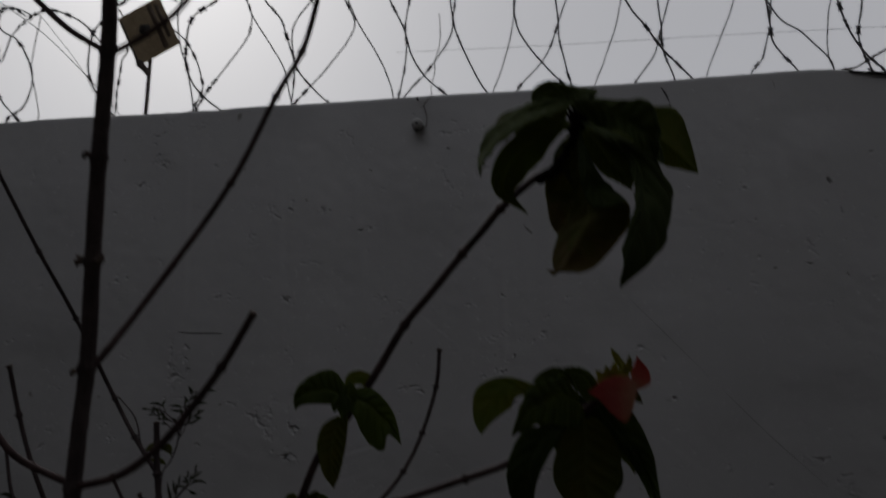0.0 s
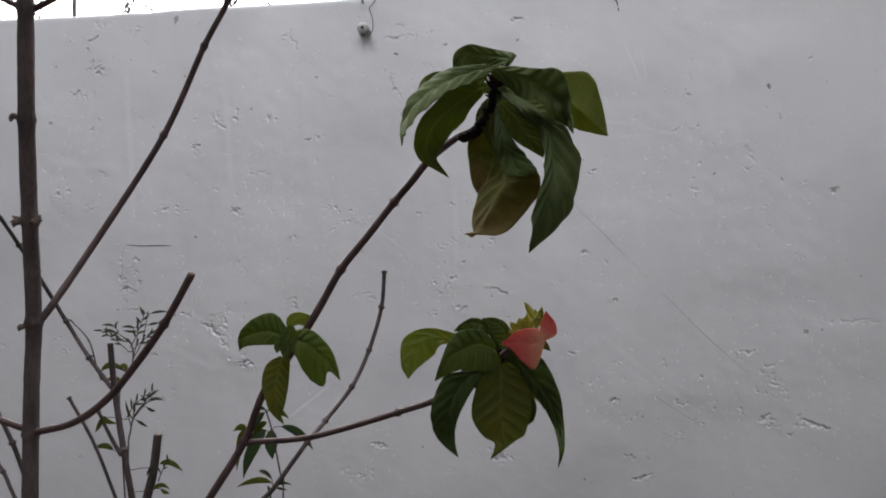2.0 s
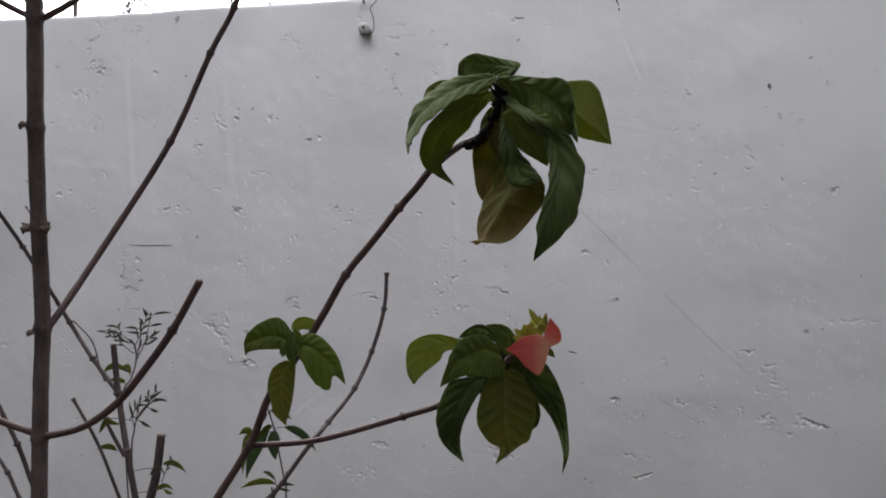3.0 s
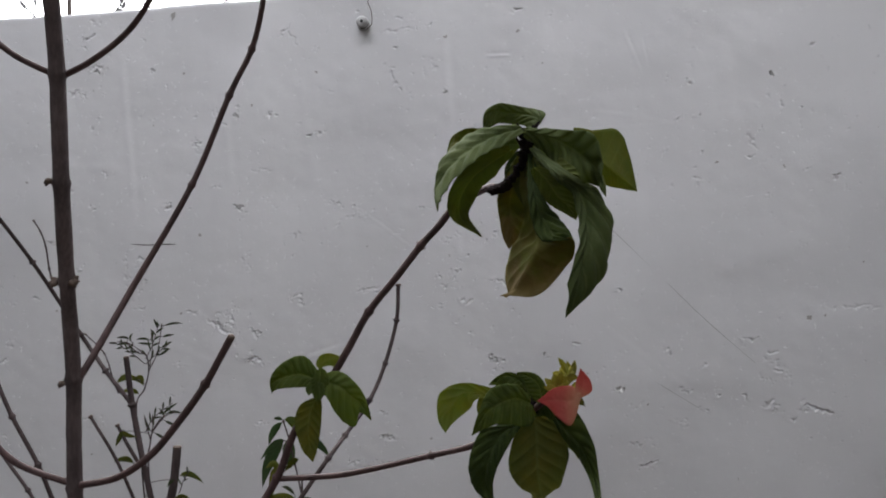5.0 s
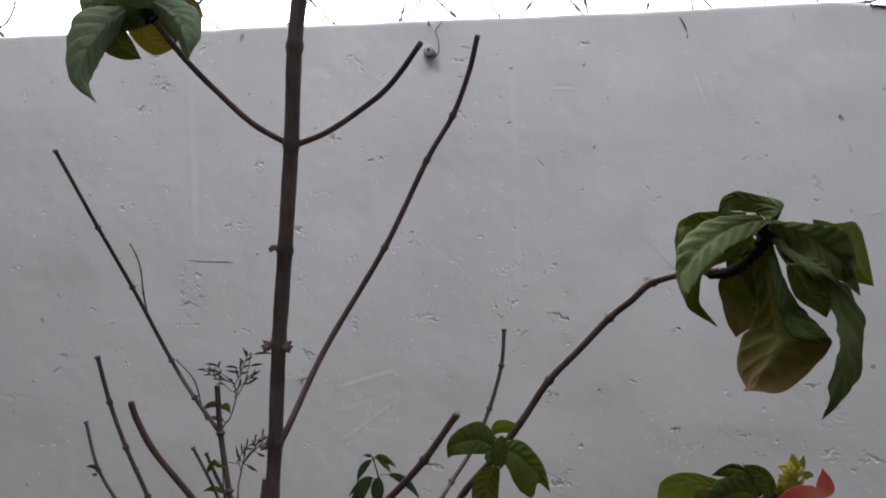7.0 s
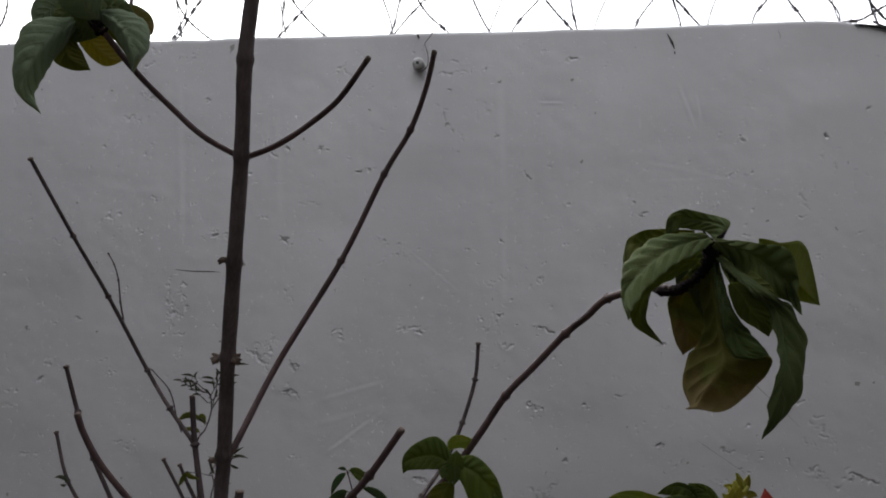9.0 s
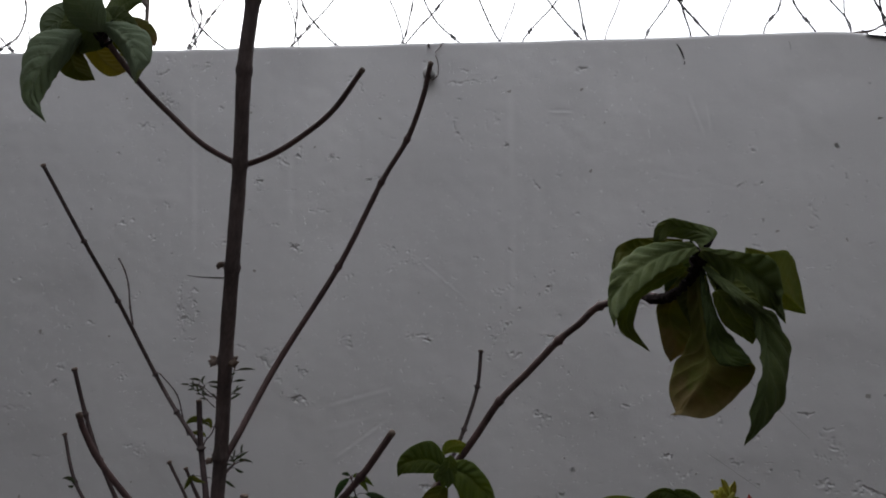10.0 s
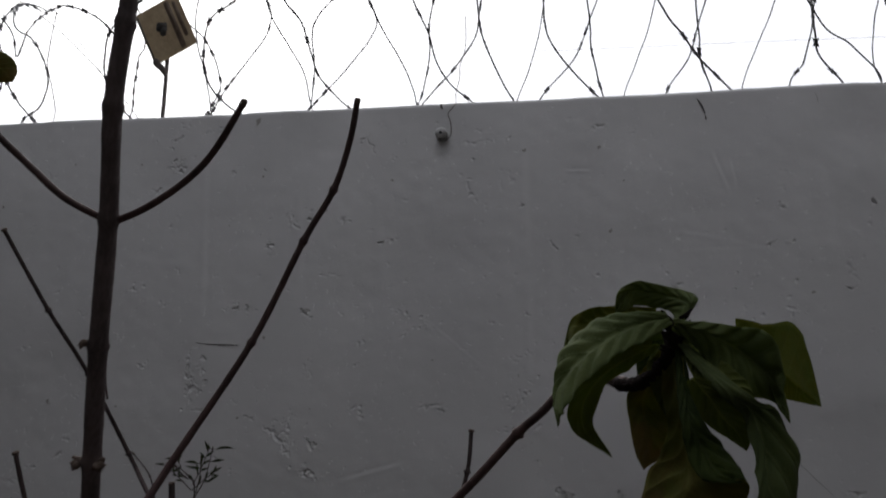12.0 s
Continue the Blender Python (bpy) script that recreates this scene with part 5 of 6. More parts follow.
leaf(front_shrub, "olive", (0.1008, 0.1870, 1.6575), (0.1080, 0.1880, 1.6522), (0.1124, 0.1860, 1.6412), (0.1119, 0.1900, 1.6522), (0.1030, 0.1880, 1.6513))
# stems of the front shrub
branch(front_shrub, "trunk", 0.0053, 0.0036, [(0.1200, 0.2700, -0.0200), (0.1320, 0.2550, 0.6000), (0.1400, 0.2430, 1.1500), (0.1420, 0.2400, 1.3915), (0.1440, 0.2385, 1.4480), (0.1490, 0.2280, 1.4990), (0.1560, 0.2155, 1.5470), (0.1616, 0.2065, 1.5980), (0.1661, 0.1965, 1.6417), (0.1705, 0.1930, 1.6760), (0.1760, 0.1920, 1.7400)], (3, 4, 5, 6, 7, 8, 9))
branch(front_shrub, "branch", 0.0019, 0.0015, [(0.1435, 0.2360, 1.4470), (0.1475, 0.2400, 1.4500), (0.1612, 0.2670, 1.4936), (0.1920, 0.2790, 1.5510), (0.2160, 0.2790, 1.6010), (0.2310, 0.2770, 1.6260), (0.2407, 0.2700, 1.6484), (0.2460, 0.2630, 1.6660)], (3, 4, 5))
branch(front_shrub, "branch", 0.0015, 0.0013, [(0.1614, 0.2090, 1.5970), (0.1792, 0.2060, 1.6028), (0.1960, 0.2050, 1.6130), (0.2118, 0.1970, 1.6222), (0.2270, 0.1890, 1.6380)])
branch(front_shrub, "branch", 0.0015, 0.0014, [(0.1614, 0.2090, 1.5970), (0.1459, 0.2000, 1.6056), (0.1319, 0.1950, 1.6182), (0.1208, 0.1880, 1.6300), (0.1123, 0.1830, 1.6406), (0.1023, 0.1800, 1.6540), (0.0995, 0.1780, 1.6606)])
branch(front_shrub, "branch", 0.0019, 0.0017, [(0.1441, 0.2400, 1.3920), (0.1709, 0.2320, 1.3989), (0.1923, 0.2260, 1.4117), (0.2096, 0.2210, 1.4287), (0.2262, 0.2160, 1.4477), (0.2418, 0.2110, 1.4702)], (4,))
branch(front_shrub, "branch", 0.0018, 0.0016, [(0.1441, 0.2400, 1.3920), (0.1163, 0.2320, 1.4059), (0.1007, 0.2260, 1.4260), (0.0870, 0.2200, 1.4458), (0.0801, 0.2160, 1.4614), (0.0780, 0.2140, 1.4700)])
branch(front_shrub, "cut_stub", 0.0017, 0.0016, [(0.1633, 0.1300, -0.0200), (0.1633, 0.1300, 0.5500), (0.1657, 0.1300, 1.1487), (0.1700, 0.1300, 1.3287), (0.1762, 0.1300, 1.4285), (0.1774, 0.1300, 1.4488)])
branch(front_shrub, "long_stem", 0.0052, 0.0019, [(0.0745, 0.3582, -0.0200), (0.0745, 0.3582, 0.5500), (0.0968, 0.3540, 1.0667), (0.1358, 0.3466, 1.2467), (0.1916, 0.3360, 1.3291), (0.2180, 0.3310, 1.3680), (0.2329, 0.3250, 1.3994), (0.2543, 0.3180, 1.4261), (0.2704, 0.3142, 1.4494), (0.2858, 0.3104, 1.4735), (0.3030, 0.3056, 1.4924), (0.3201, 0.3006, 1.5116), (0.3314, 0.2934, 1.5218), (0.3425, 0.2860, 1.5325), (0.3610, 0.2560, 1.5385), (0.3716, 0.2400, 1.5378), (0.3790, 0.2310, 1.5440), (0.3826, 0.2230, 1.5520), (0.3838, 0.2200, 1.5590)], (5, 9, 11, 13))
branch(front_shrub, "flower_branch", 0.0019, 0.0016, [(0.2180, 0.3320, 1.3670), (0.2578, 0.3200, 1.3725), (0.2862, 0.3050, 1.3811), (0.3250, 0.2780, 1.3962), (0.3484, 0.2580, 1.4063), (0.3667, 0.2440, 1.4177), (0.3788, 0.2370, 1.4272), (0.3875, 0.2320, 1.4356)], (3,))
# crown bases: short hairy stem ends where the leaf stalks meet
for place, size in (((0.3832, 0.2215, 1.5560), 0.0042), ((0.3788, 0.237, 1.4272), 0.0038), ((0.1023, 0.180, 1.654), 0.0036)):
    bm = bmesh.new()
    for k in range(14):
        a, h = k * 2.4, (k / 14 - 0.5) * size * 2.6
        c = Vector(place) + Vector((math.cos(a) * size * 0.35, math.sin(a) * size * 0.35, h))
        out = Vector((math.cos(a), math.sin(a), 0.7)).normalized()
        tube(bm, [c, c + out * size * 0.7, c + out * size * 1.25 + Vector((0, 0, size * 0.3))], [size * 0.34, size * 0.24, size * 0.07], 6)
    part("stem_tip", bm, DARK_BARK, front_shrub, "dark hairy stem tip")
# thick scarred end of the long stem under its crown
bm = bmesh.new()
path = spline([(0.3640, 0.2500, 1.5368), (0.3716, 0.2400, 1.5378), (0.3790, 0.2310, 1.5440), (0.3826, 0.2230, 1.5520), (0.3838, 0.2200, 1.5600)], 12)
tube(bm, path, [0.0022 + 0.0008 * abs(math.sin(i * 0.9)) for i in range(len(path))], 9)
for k in range(56):
    c = path[(k * 5) % len(path)]
    a = k * 2.4
    out = Vector((math.cos(a), math.sin(a), -0.25)).normalized()
    tube(bm, [c + out * 0.0015, c + out * 0.0034, c + out * (0.0044 + 0.0006 * (k % 4)) + Vector((0, 0, 0.0012))], [0.0013, 0.0009, 0.0002], 5)
part("stem_tip", bm, DARK_BARK, front_shrub, "dark scarred stem end")
# dry buds on the trunk
for place, side in (((0.1490, 0.225, 1.499), -1), ((0.1490, 0.225, 1.499), 1), ((0.1560, 0.213, 1.549), -1), ((0.1440, 0.236, 1.447), -1)):
    bm = bmesh.new()
    for k in range(5 if place[2] == 1.499 else 2):
        a = Vector((side * 0.0038, -0.0015 + 0.001 * k, -0.001)) + Vector(place)
        tip = a + Vector((side * (0.0030 + 0.0008 * (k % 3)), -0.001 * (k - 2), 0.0014 * (k - 1.6)))
        tube(bm, [a, a.lerp(tip, 0.5) + Vector((0, 0, 0.0006)), tip], [0.0016, 0.0013, 0.0004], 6)
    part("bud", bm, CUT_WOOD, front_shrub, "small dry brown bud")
bm = bmesh.new()
for k in range(9):
    a = k * 2.4
    c = Vector((0.3965, 0.232, 1.4445)) + Vector((math.cos(a) * 0.0035, math.sin(a) * 0.0025, 0.0011 * (k - 4)))
    tube(bm, [Vector((0.388, 0.234, 1.434)), c.lerp(Vector((0.388, 0.234, 1.434)), 0.4), c, c + Vector((math.cos(a) * 0.001, 0, 0.0026))], [0.0008, 0.0009, 0.0014, 0.0006], 6)
flower = part("flower", bm, TONES["calyx"][0], front_shrub, "salmon pink flower head with yellow-green buds")
# flower
blade(flower, "pink", "upper", (0.4019, 0.2130, 1.4403), [((0.3978, 0.2130, 1.4445), (0.3961, 0.2130, 1.4381), (0.3976, 0.2131, 1.4274)), ((0.3905, 0.2130, 1.4437), (0.3901, 0.2130, 1.4382), (0.3920, 0.2129, 1.4298)), ((0.3859, 0.2130, 1.4406), (0.3866, 0.2130, 1.4381), (0.3874, 0.2130, 1.4351))], (0.3827, 0.2130, 1.4381))
blade(flower, "pink", "upper", (0.3997, 0.2130, 1.4385), [((0.3998, 0.2132, 1.4456), (0.4027, 0.2131, 1.4429), (0.4064, 0.2130, 1.4415)), ((0.4014, 0.2131, 1.4498), (0.4035, 0.2131, 1.4478), (0.4065, 0.2130, 1.4465))], (0.4023, 0.2131, 1.4522))
leaf(flower, "calyx", (0.3972, 0.2260, 1.4480), (0.3953, 0.2250, 1.4522), (0.3930, 0.2240, 1.4556), (0.3966, 0.2270, 1.4527), (0.3940, 0.2250, 1.4516))
leaf(flower, "calyx", (0.3989, 0.2320, 1.4455), (0.4002, 0.2320, 1.4494), (0.4011, 0.2320, 1.4533), (0.3987, 0.2320, 1.4492), (0.4020, 0.2320, 1.4486))
leaf(flower, "calyx", (0.3972, 0.2260, 1.4451), (0.3921, 0.2260, 1.4446), (0.3875, 0.2260, 1.4423), (0.3921, 0.2260, 1.4426), (0.3927, 0.2260, 1.4469))
leaf(flower, "calyx", (0.3982, 0.2380, 1.4446), (0.3985, 0.2380, 1.4483), (0.3980, 0.2380, 1.4521), (0.3967, 0.2380, 1.4484), (0.4001, 0.2380, 1.4483))
leaf(flower, "calyx", (0.3972, 0.2220, 1.4454), (0.3992, 0.2220, 1.4467), (0.4017, 0.2220, 1.4461), (0.3992, 0.2220, 1.4449), (0.3992, 0.2220, 1.4487))
leaf(flower, "calyx", (0.3968, 0.2340, 1.4438), (0.3942, 0.2340, 1.4459), (0.3903, 0.2340, 1.4470), (0.3937, 0.2340, 1.4438), (0.3948, 0.2340, 1.4480))
leaf(flower, "calyx", (0.3909, 0.2220, 1.4424), (0.3887, 0.2207, 1.4446), (0.3865, 0.2210, 1.4468), (0.3900, 0.2207, 1.4459), (0.3874, 0.2207, 1.4433), 24)
leaf(flower, "calyx", (0.3914, 0.2240, 1.4424), (0.3911, 0.2227, 1.4456), (0.3908, 0.2230, 1.4487), (0.3929, 0.2227, 1.4457), (0.3893, 0.2227, 1.4454), 24)
leaf(flower, "calyx", (0.3915, 0.2200, 1.4422), (0.3887, 0.2187, 1.4426), (0.3859, 0.2190, 1.4431), (0.3890, 0.2187, 1.4443), (0.3885, 0.2187, 1.4410), 24)
leaf(flower, "calyx", (0.3929, 0.2230, 1.4435), (0.3935, 0.2217, 1.4467), (0.3942, 0.2220, 1.4499), (0.3951, 0.2217, 1.4464), (0.3919, 0.2217, 1.4471), 24)
leaf(flower, "olive", (0.3985, 0.2200, 1.4388), (0.4010, 0.2200, 1.4372), (0.4044, 0.2200, 1.4337), (0.3997, 0.2200, 1.4357), (0.4023, 0.2200, 1.4385))

back_shrub = thing("shrub", (-0.10, 0.78, 0), "bare pruned shrub with thin grey-brown stems", "shrub")
branch2(back_shrub, "trunk", 0.0062, 0.0036, [(-0.0625, 0.7564, -0.0200), (-0.0625, 0.7564, 0.5500), (-0.0695, 0.7552, 0.9177), (-0.0817, 0.7530, 1.0977), (-0.0991, 0.7500, 1.1961), (-0.1106, 0.7480, 1.2609), (-0.1270, 0.7550, 1.3320), (-0.1307, 0.7500, 1.3938)], (5, 6))
branch2(back_shrub, "branch", 0.0029, 0.0020, [(-0.1270, 0.7550, 1.3320), (-0.1685, 0.7650, 1.3748), (-0.2060, 0.7720, 1.4220), (-0.2268, 0.7100, 1.5196), (-0.2200, 0.6270, 1.5890), (-0.2310, 0.5660, 1.6670)], (1, 2, 3, 4))
branch2(back_shrub, "twig", 0.0013, 0.0009, [(-0.2419, 0.7700, 1.4873), (-0.2476, 0.7700, 1.5114), (-0.2525, 0.7710, 1.5410), (-0.2597, 0.7710, 1.5615), (-0.2689, 0.7710, 1.5766)], (1, 2, 3))
branch2(back_shrub, "twig", 0.0011, 0.0008, [(-0.1495, 0.7620, 1.3457), (-0.1578, 0.7640, 1.3631), (-0.1704, 0.7660, 1.3973), (-0.1970, 0.7680, 1.4232)], (2,))
branch2(back_shrub, "cut_stub", 0.0058, 0.0052, [(-0.1175, 0.7200, -0.0200), (-0.1175, 0.7200, 0.5500), (-0.1075, 0.7200, 0.9292), (-0.0901, 0.7200, 1.1092), (-0.0651, 0.7200, 1.2060), (-0.0560, 0.7200, 1.2413), (-0.0499, 0.7200, 1.2867)])
branch2(back_shrub, "twig", 0.0028, 0.0017, [(-0.0108, 0.6990, -0.0200), (-0.0108, 0.6990, 0.5500), (-0.0188, 0.6878, 0.9568), (-0.0329, 0.6681, 1.1368), (-0.0530, 0.6400, 1.2307), (-0.0673, 0.6200, 1.2974), (-0.0903, 0.6100, 1.3488)])
branch2(back_shrub, "twig", 0.0026, 0.0020, [(-0.1118, 0.7450, 1.2546), (-0.1255, 0.7400, 1.2835), (-0.1362, 0.7350, 1.3109)])
branch2(back_shrub, "stem", 0.0034, 0.0020, [(-0.0437, 0.5932, -0.0200), (-0.0437, 0.5932, 0.5500), (-0.0525, 0.5850, 0.9956), (-0.0679, 0.5706, 1.1756), (-0.0900, 0.5500, 1.2709), (-0.1007, 0.5400, 1.3172), (-0.1189, 0.5300, 1.3668), (-0.1340, 0.5250, 1.4110), (-0.1410, 0.5140, 1.4560)], (5, 6, 7))
branch2(back_shrub, "stem", 0.0032, 0.0018, [(-0.0498, 0.6000, -0.0200), (-0.0498, 0.6000, 0.5500), (-0.0681, 0.6000, 0.9820), (-0.1002, 0.6000, 1.1620), (-0.1461, 0.6000, 1.2509), (-0.1576, 0.6000, 1.2732), (-0.1930, 0.6000, 1.3232), (-0.2130, 0.6050, 1.3730)], (5, 6))
branch2(back_shrub, "stem", 0.0034, 0.0021, [(-0.0141, 0.5700, -0.0200), (-0.0141, 0.5700, 0.5500), (0.0146, 0.5700, 1.0066), (0.0647, 0.5700, 1.1866), (0.1362, 0.5700, 1.2565), (0.1487, 0.5700, 1.2686), (0.1810, 0.5760, 1.3120), (0.1924, 0.6000, 1.3283), (0.2124, 0.6300, 1.3578), (0.2270, 0.6490, 1.3940), (0.2394, 0.6570, 1.4393), (0.2420, 0.6620, 1.4780)], (6, 7, 8, 9, 10))
plant = thing("weed", (0.09, 0.74, 0), "small dark green weed with drooping leaflets on a thin stem", "weed", "weeds under the wall")
branch2(plant, "stem", 0.0016, 0.0009, [(0.0900, 0.7400, -0.0200), (0.0850, 0.7350, 0.7000), (0.0987, 0.7400, 1.1964), (0.0978, 0.7400, 1.2241), (0.0914, 0.7400, 1.2587), (0.0849, 0.7400, 1.2899), (0.0782, 0.7400, 1.3121)])
leaf(plant, "weed", (0.0767, 0.7400, 1.3107), (0.0649, 0.7400, 1.2987), (0.0587, 0.7400, 1.2819), (0.0686, 0.7406, 1.2964), (0.0612, 0.7406, 1.3011), 8)
leaf(plant, "bright", (0.0797, 0.7400, 1.3135), (0.0926, 0.7400, 1.3122), (0.1074, 0.7400, 1.3026), (0.0942, 0.7406, 1.3163), (0.0910, 0.7406, 1.3082), 8)
leaf(plant, "bright", (0.0825, 0.7400, 1.3121), (0.0925, 0.7400, 1.3060), (0.1008, 0.7400, 1.2949), (0.0949, 0.7406, 1.3086), (0.0900, 0.7406, 1.3033), 8)
leaf(plant, "weed", (0.0777, 0.7400, 1.2877), (0.0598, 0.7400, 1.2651), (0.0489, 0.7400, 1.2300), (0.0664, 0.7406, 1.2618), (0.0532, 0.7406, 1.2684), 8)
leaf(plant, "weed", (0.0791, 0.7400, 1.2884), (0.0645, 0.7400, 1.2820), (0.0474, 0.7400, 1.2643), (0.0672, 0.7406, 1.2785), (0.0618, 0.7406, 1.2855), 8)
leaf(plant, "weed", (0.0857, 0.7400, 1.2906), (0.0838, 0.7400, 1.2725), (0.0863, 0.7400, 1.2537), (0.0919, 0.7406, 1.2726), (0.0758, 0.7406, 1.2723), 8)
leaf(plant, "weed", (0.0965, 0.7400, 1.2935), (0.1192, 0.7400, 1.2854), (0.1372, 0.7400, 1.2649), (0.1221, 0.7406, 1.2896), (0.1163, 0.7406, 1.2813), 8)
leaf(plant, "weed", (0.0768, 0.7400, 1.3135), (0.0718, 0.7400, 1.3155), (0.0652, 0.7400, 1.3148), (0.0715, 0.7406, 1.3134), (0.0720, 0.7406, 1.3177), 8)
plant = thing("weed", (-0.09, 0.80, 0), "wispy weed with tiny narrow leaflets", "weed", "weeds under the wall")
branch2(plant, "stem", 0.0018, 0.0009, [(-0.0900, 0.8000, -0.0200), (-0.1000, 0.8000, 0.7000), (-0.1320, 0.7900, 1.1726), (-0.1370, 0.7900, 1.2483), (-0.1419, 0.7900, 1.3227), (-0.1301, 0.7900, 1.3456), (-0.1232, 0.7900, 1.3699), (-0.1260, 0.7900, 1.3912), (-0.1373, 0.7900, 1.3943), (-0.1516, 0.7900, 1.4066)])
branch2(plant, "twig", 0.0008, 0.0005, [(-0.1232, 0.7900, 1.3699), (-0.1115, 0.7900, 1.3911), (-0.1062, 0.7900, 1.4116), (-0.1026, 0.7900, 1.4320)])
branch2(plant, "twig", 0.0008, 0.0005, [(-0.1252, 0.7900, 1.3897), (-0.1388, 0.7900, 1.4004), (-0.1516, 0.7900, 1.4081), (-0.1646, 0.7900, 1.4097)])
branch2(plant, "twig", 0.0007, 0.0004, [(-0.1215, 0.7900, 1.3760), (-0.1179, 0.7900, 1.3942), (-0.1168, 0.7900, 1.4079), (-0.1181, 0.7900, 1.4200)])
leaf(plant, "dim", (-0.0994, 0.7900, 1.4297), (-0.0866, 0.7900, 1.4326), (-0.0722, 0.7900, 1.4317), (-0.0867, 0.7906, 1.4347), (-0.0864, 0.7906, 1.4305), 8)
leaf(plant, "dim", (-0.1030, 0.7900, 1.4146), (-0.0949, 0.7900, 1.4168), (-0.0853, 0.7900, 1.4174), (-0.0952, 0.7906, 1.4188), (-0.0946, 0.7906, 1.4147), 8)
leaf(plant, "dim", (-0.1049, 0.7900, 1.4002), (-0.0967, 0.7900, 1.4047), (-0.0886, 0.7900, 1.4091), (-0.0978, 0.7906, 1.4066), (-0.0957, 0.7906, 1.4027), 8)
leaf(plant, "dim", (-0.1083, 0.7900, 1.3896), (-0.1001, 0.7900, 1.3948), (-0.0929, 0.7900, 1.3986), (-0.1012, 0.7906, 1.3966), (-0.0991, 0.7906, 1.3931), 8)
leaf(plant, "dim", (-0.1499, 0.7900, 1.4134), (-0.1580, 0.7900, 1.4158), (-0.1686, 0.7900, 1.4151), (-0.1582, 0.7906, 1.4137), (-0.1578, 0.7906, 1.4179), 8)
leaf(plant, "dim", (-0.1484, 0.7900, 1.4066), (-0.1581, 0.7900, 1.4074), (-0.1688, 0.7900, 1.4052), (-0.1580, 0.7906, 1.4053), (-0.1583, 0.7906, 1.4096), 8)
leaf(plant, "dim", (-0.1435, 0.7900, 1.4081), (-0.1501, 0.7900, 1.4020), (-0.1599, 0.7900, 1.4005), (-0.1492, 0.7906, 1.4001), (-0.1510, 0.7906, 1.4040), 8)
leaf(plant, "dim", (-0.1207, 0.7900, 1.4109), (-0.1304, 0.7900, 1.4133), (-0.1402, 0.7900, 1.4118), (-0.1305, 0.7906, 1.4112), (-0.1303, 0.7906, 1.4154), 8)
leaf(plant, "dim", (-0.1176, 0.7900, 1.4063), (-0.1273, 0.7900, 1.4064), (-0.1386, 0.7900, 1.4080), (-0.1275, 0.7906, 1.4043), (-0.1271, 0.7906, 1.4085), 8)
leaf(plant, "dim", (-0.1467, 0.7900, 1.4096), (-0.1482, 0.7900, 1.4157), (-0.1432, 0.7900, 1.4210), (-0.1501, 0.7906, 1.4163), (-0.1463, 0.7906, 1.4151), 8)
leaf(plant, "dim", (-0.1191, 0.7900, 1.4117), (-0.1166, 0.7900, 1.4177), (-0.1189, 0.7900, 1.4215), (-0.1185, 0.7906, 1.4178), (-0.1146, 0.7906, 1.4177), 8)
leaf(plant, "dim", (-0.1372, 0.7900, 1.3958), (-0.1437, 0.7900, 1.3959), (-0.1494, 0.7900, 1.3989), (-0.1442, 0.7906, 1.3939), (-0.1432, 0.7906, 1.3978), 8)
leaf(plant, "dim", (-0.1276, 0.7900, 1.3912), (-0.1308, 0.7900, 1.3958), (-0.1372, 0.7900, 1.3973), (-0.1317, 0.7906, 1.3943), (-0.1298, 0.7906, 1.3973), 8)
leaf(plant, "dim", (-0.1058, 0.7900, 1.4305), (-0.1090, 0.7900, 1.4321), (-0.1089, 0.7900, 1.4366), (-0.1108, 0.7906, 1.4312), (-0.1073, 0.7906, 1.4330), 8)
leaf(plant, "olive", (-0.1690, 0.7900, 1.3540), (-0.1525, 0.7900, 1.3623), (-0.1316, 0.7900, 1.3517), (-0.1523, 0.7906, 1.3665), (-0.1528, 0.7906, 1.3582), 8)
leaf(plant, "olive", (-0.1429, 0.7900, 1.3585), (-0.1347, 0.7900, 1.3608), (-0.1317, 0.7900, 1.3486), (-0.1325, 0.7906, 1.3633), (-0.1369, 0.7906, 1.3583), 8)
leaf(plant, "olive", (-0.1384, 0.7900, 1.3395), (-0.1488, 0.7900, 1.3440), (-0.1660, 0.7900, 1.3425), (-0.1492, 0.7906, 1.3407), (-0.1485, 0.7906, 1.3473), 8)
sprig(plant, [(-0.1281, 0.7900, 1.3792), (-0.1474, 0.7900, 1.3949), (-0.1692, 0.7900, 1.4092)], 7, 0.013)
sprig(plant, [(-0.1266, 0.7900, 1.3859), (-0.1165, 0.7900, 1.4053), (-0.1079, 0.7900, 1.4292)], 7, 0.014)
sprig(plant, [(-0.1265, 0.7900, 1.3792), (-0.1124, 0.7900, 1.3919), (-0.0943, 0.7900, 1.4053)], 5, 0.012)
plant = thing("weed", (-0.06, 0.72, 0), "wispy weed with small narrow olive leaflets", "weed", "weeds under the wall")
branch2(plant, "stem", 0.0017, 0.0009, [(-0.0600, 0.7200, -0.0200), (-0.0600, 0.7150, 0.7000), (-0.0787, 0.7100, 1.1818), (-0.0820, 0.7100, 1.2713), (-0.0794, 0.7100, 1.2921), (-0.0762, 0.7100, 1.3073), (-0.0679, 0.7100, 1.3198), (-0.0604, 0.7100, 1.3267)])
branch2(plant, "twig", 0.0008, 0.0005, [(-0.0762, 0.7100, 1.3073), (-0.0604, 0.7100, 1.3253), (-0.0472, 0.7100, 1.3309)])
branch2(plant, "twig", 0.0007, 0.0004, [(-0.0777, 0.7100, 1.3018), (-0.0752, 0.7100, 1.3163), (-0.0751, 0.7100, 1.3252)])
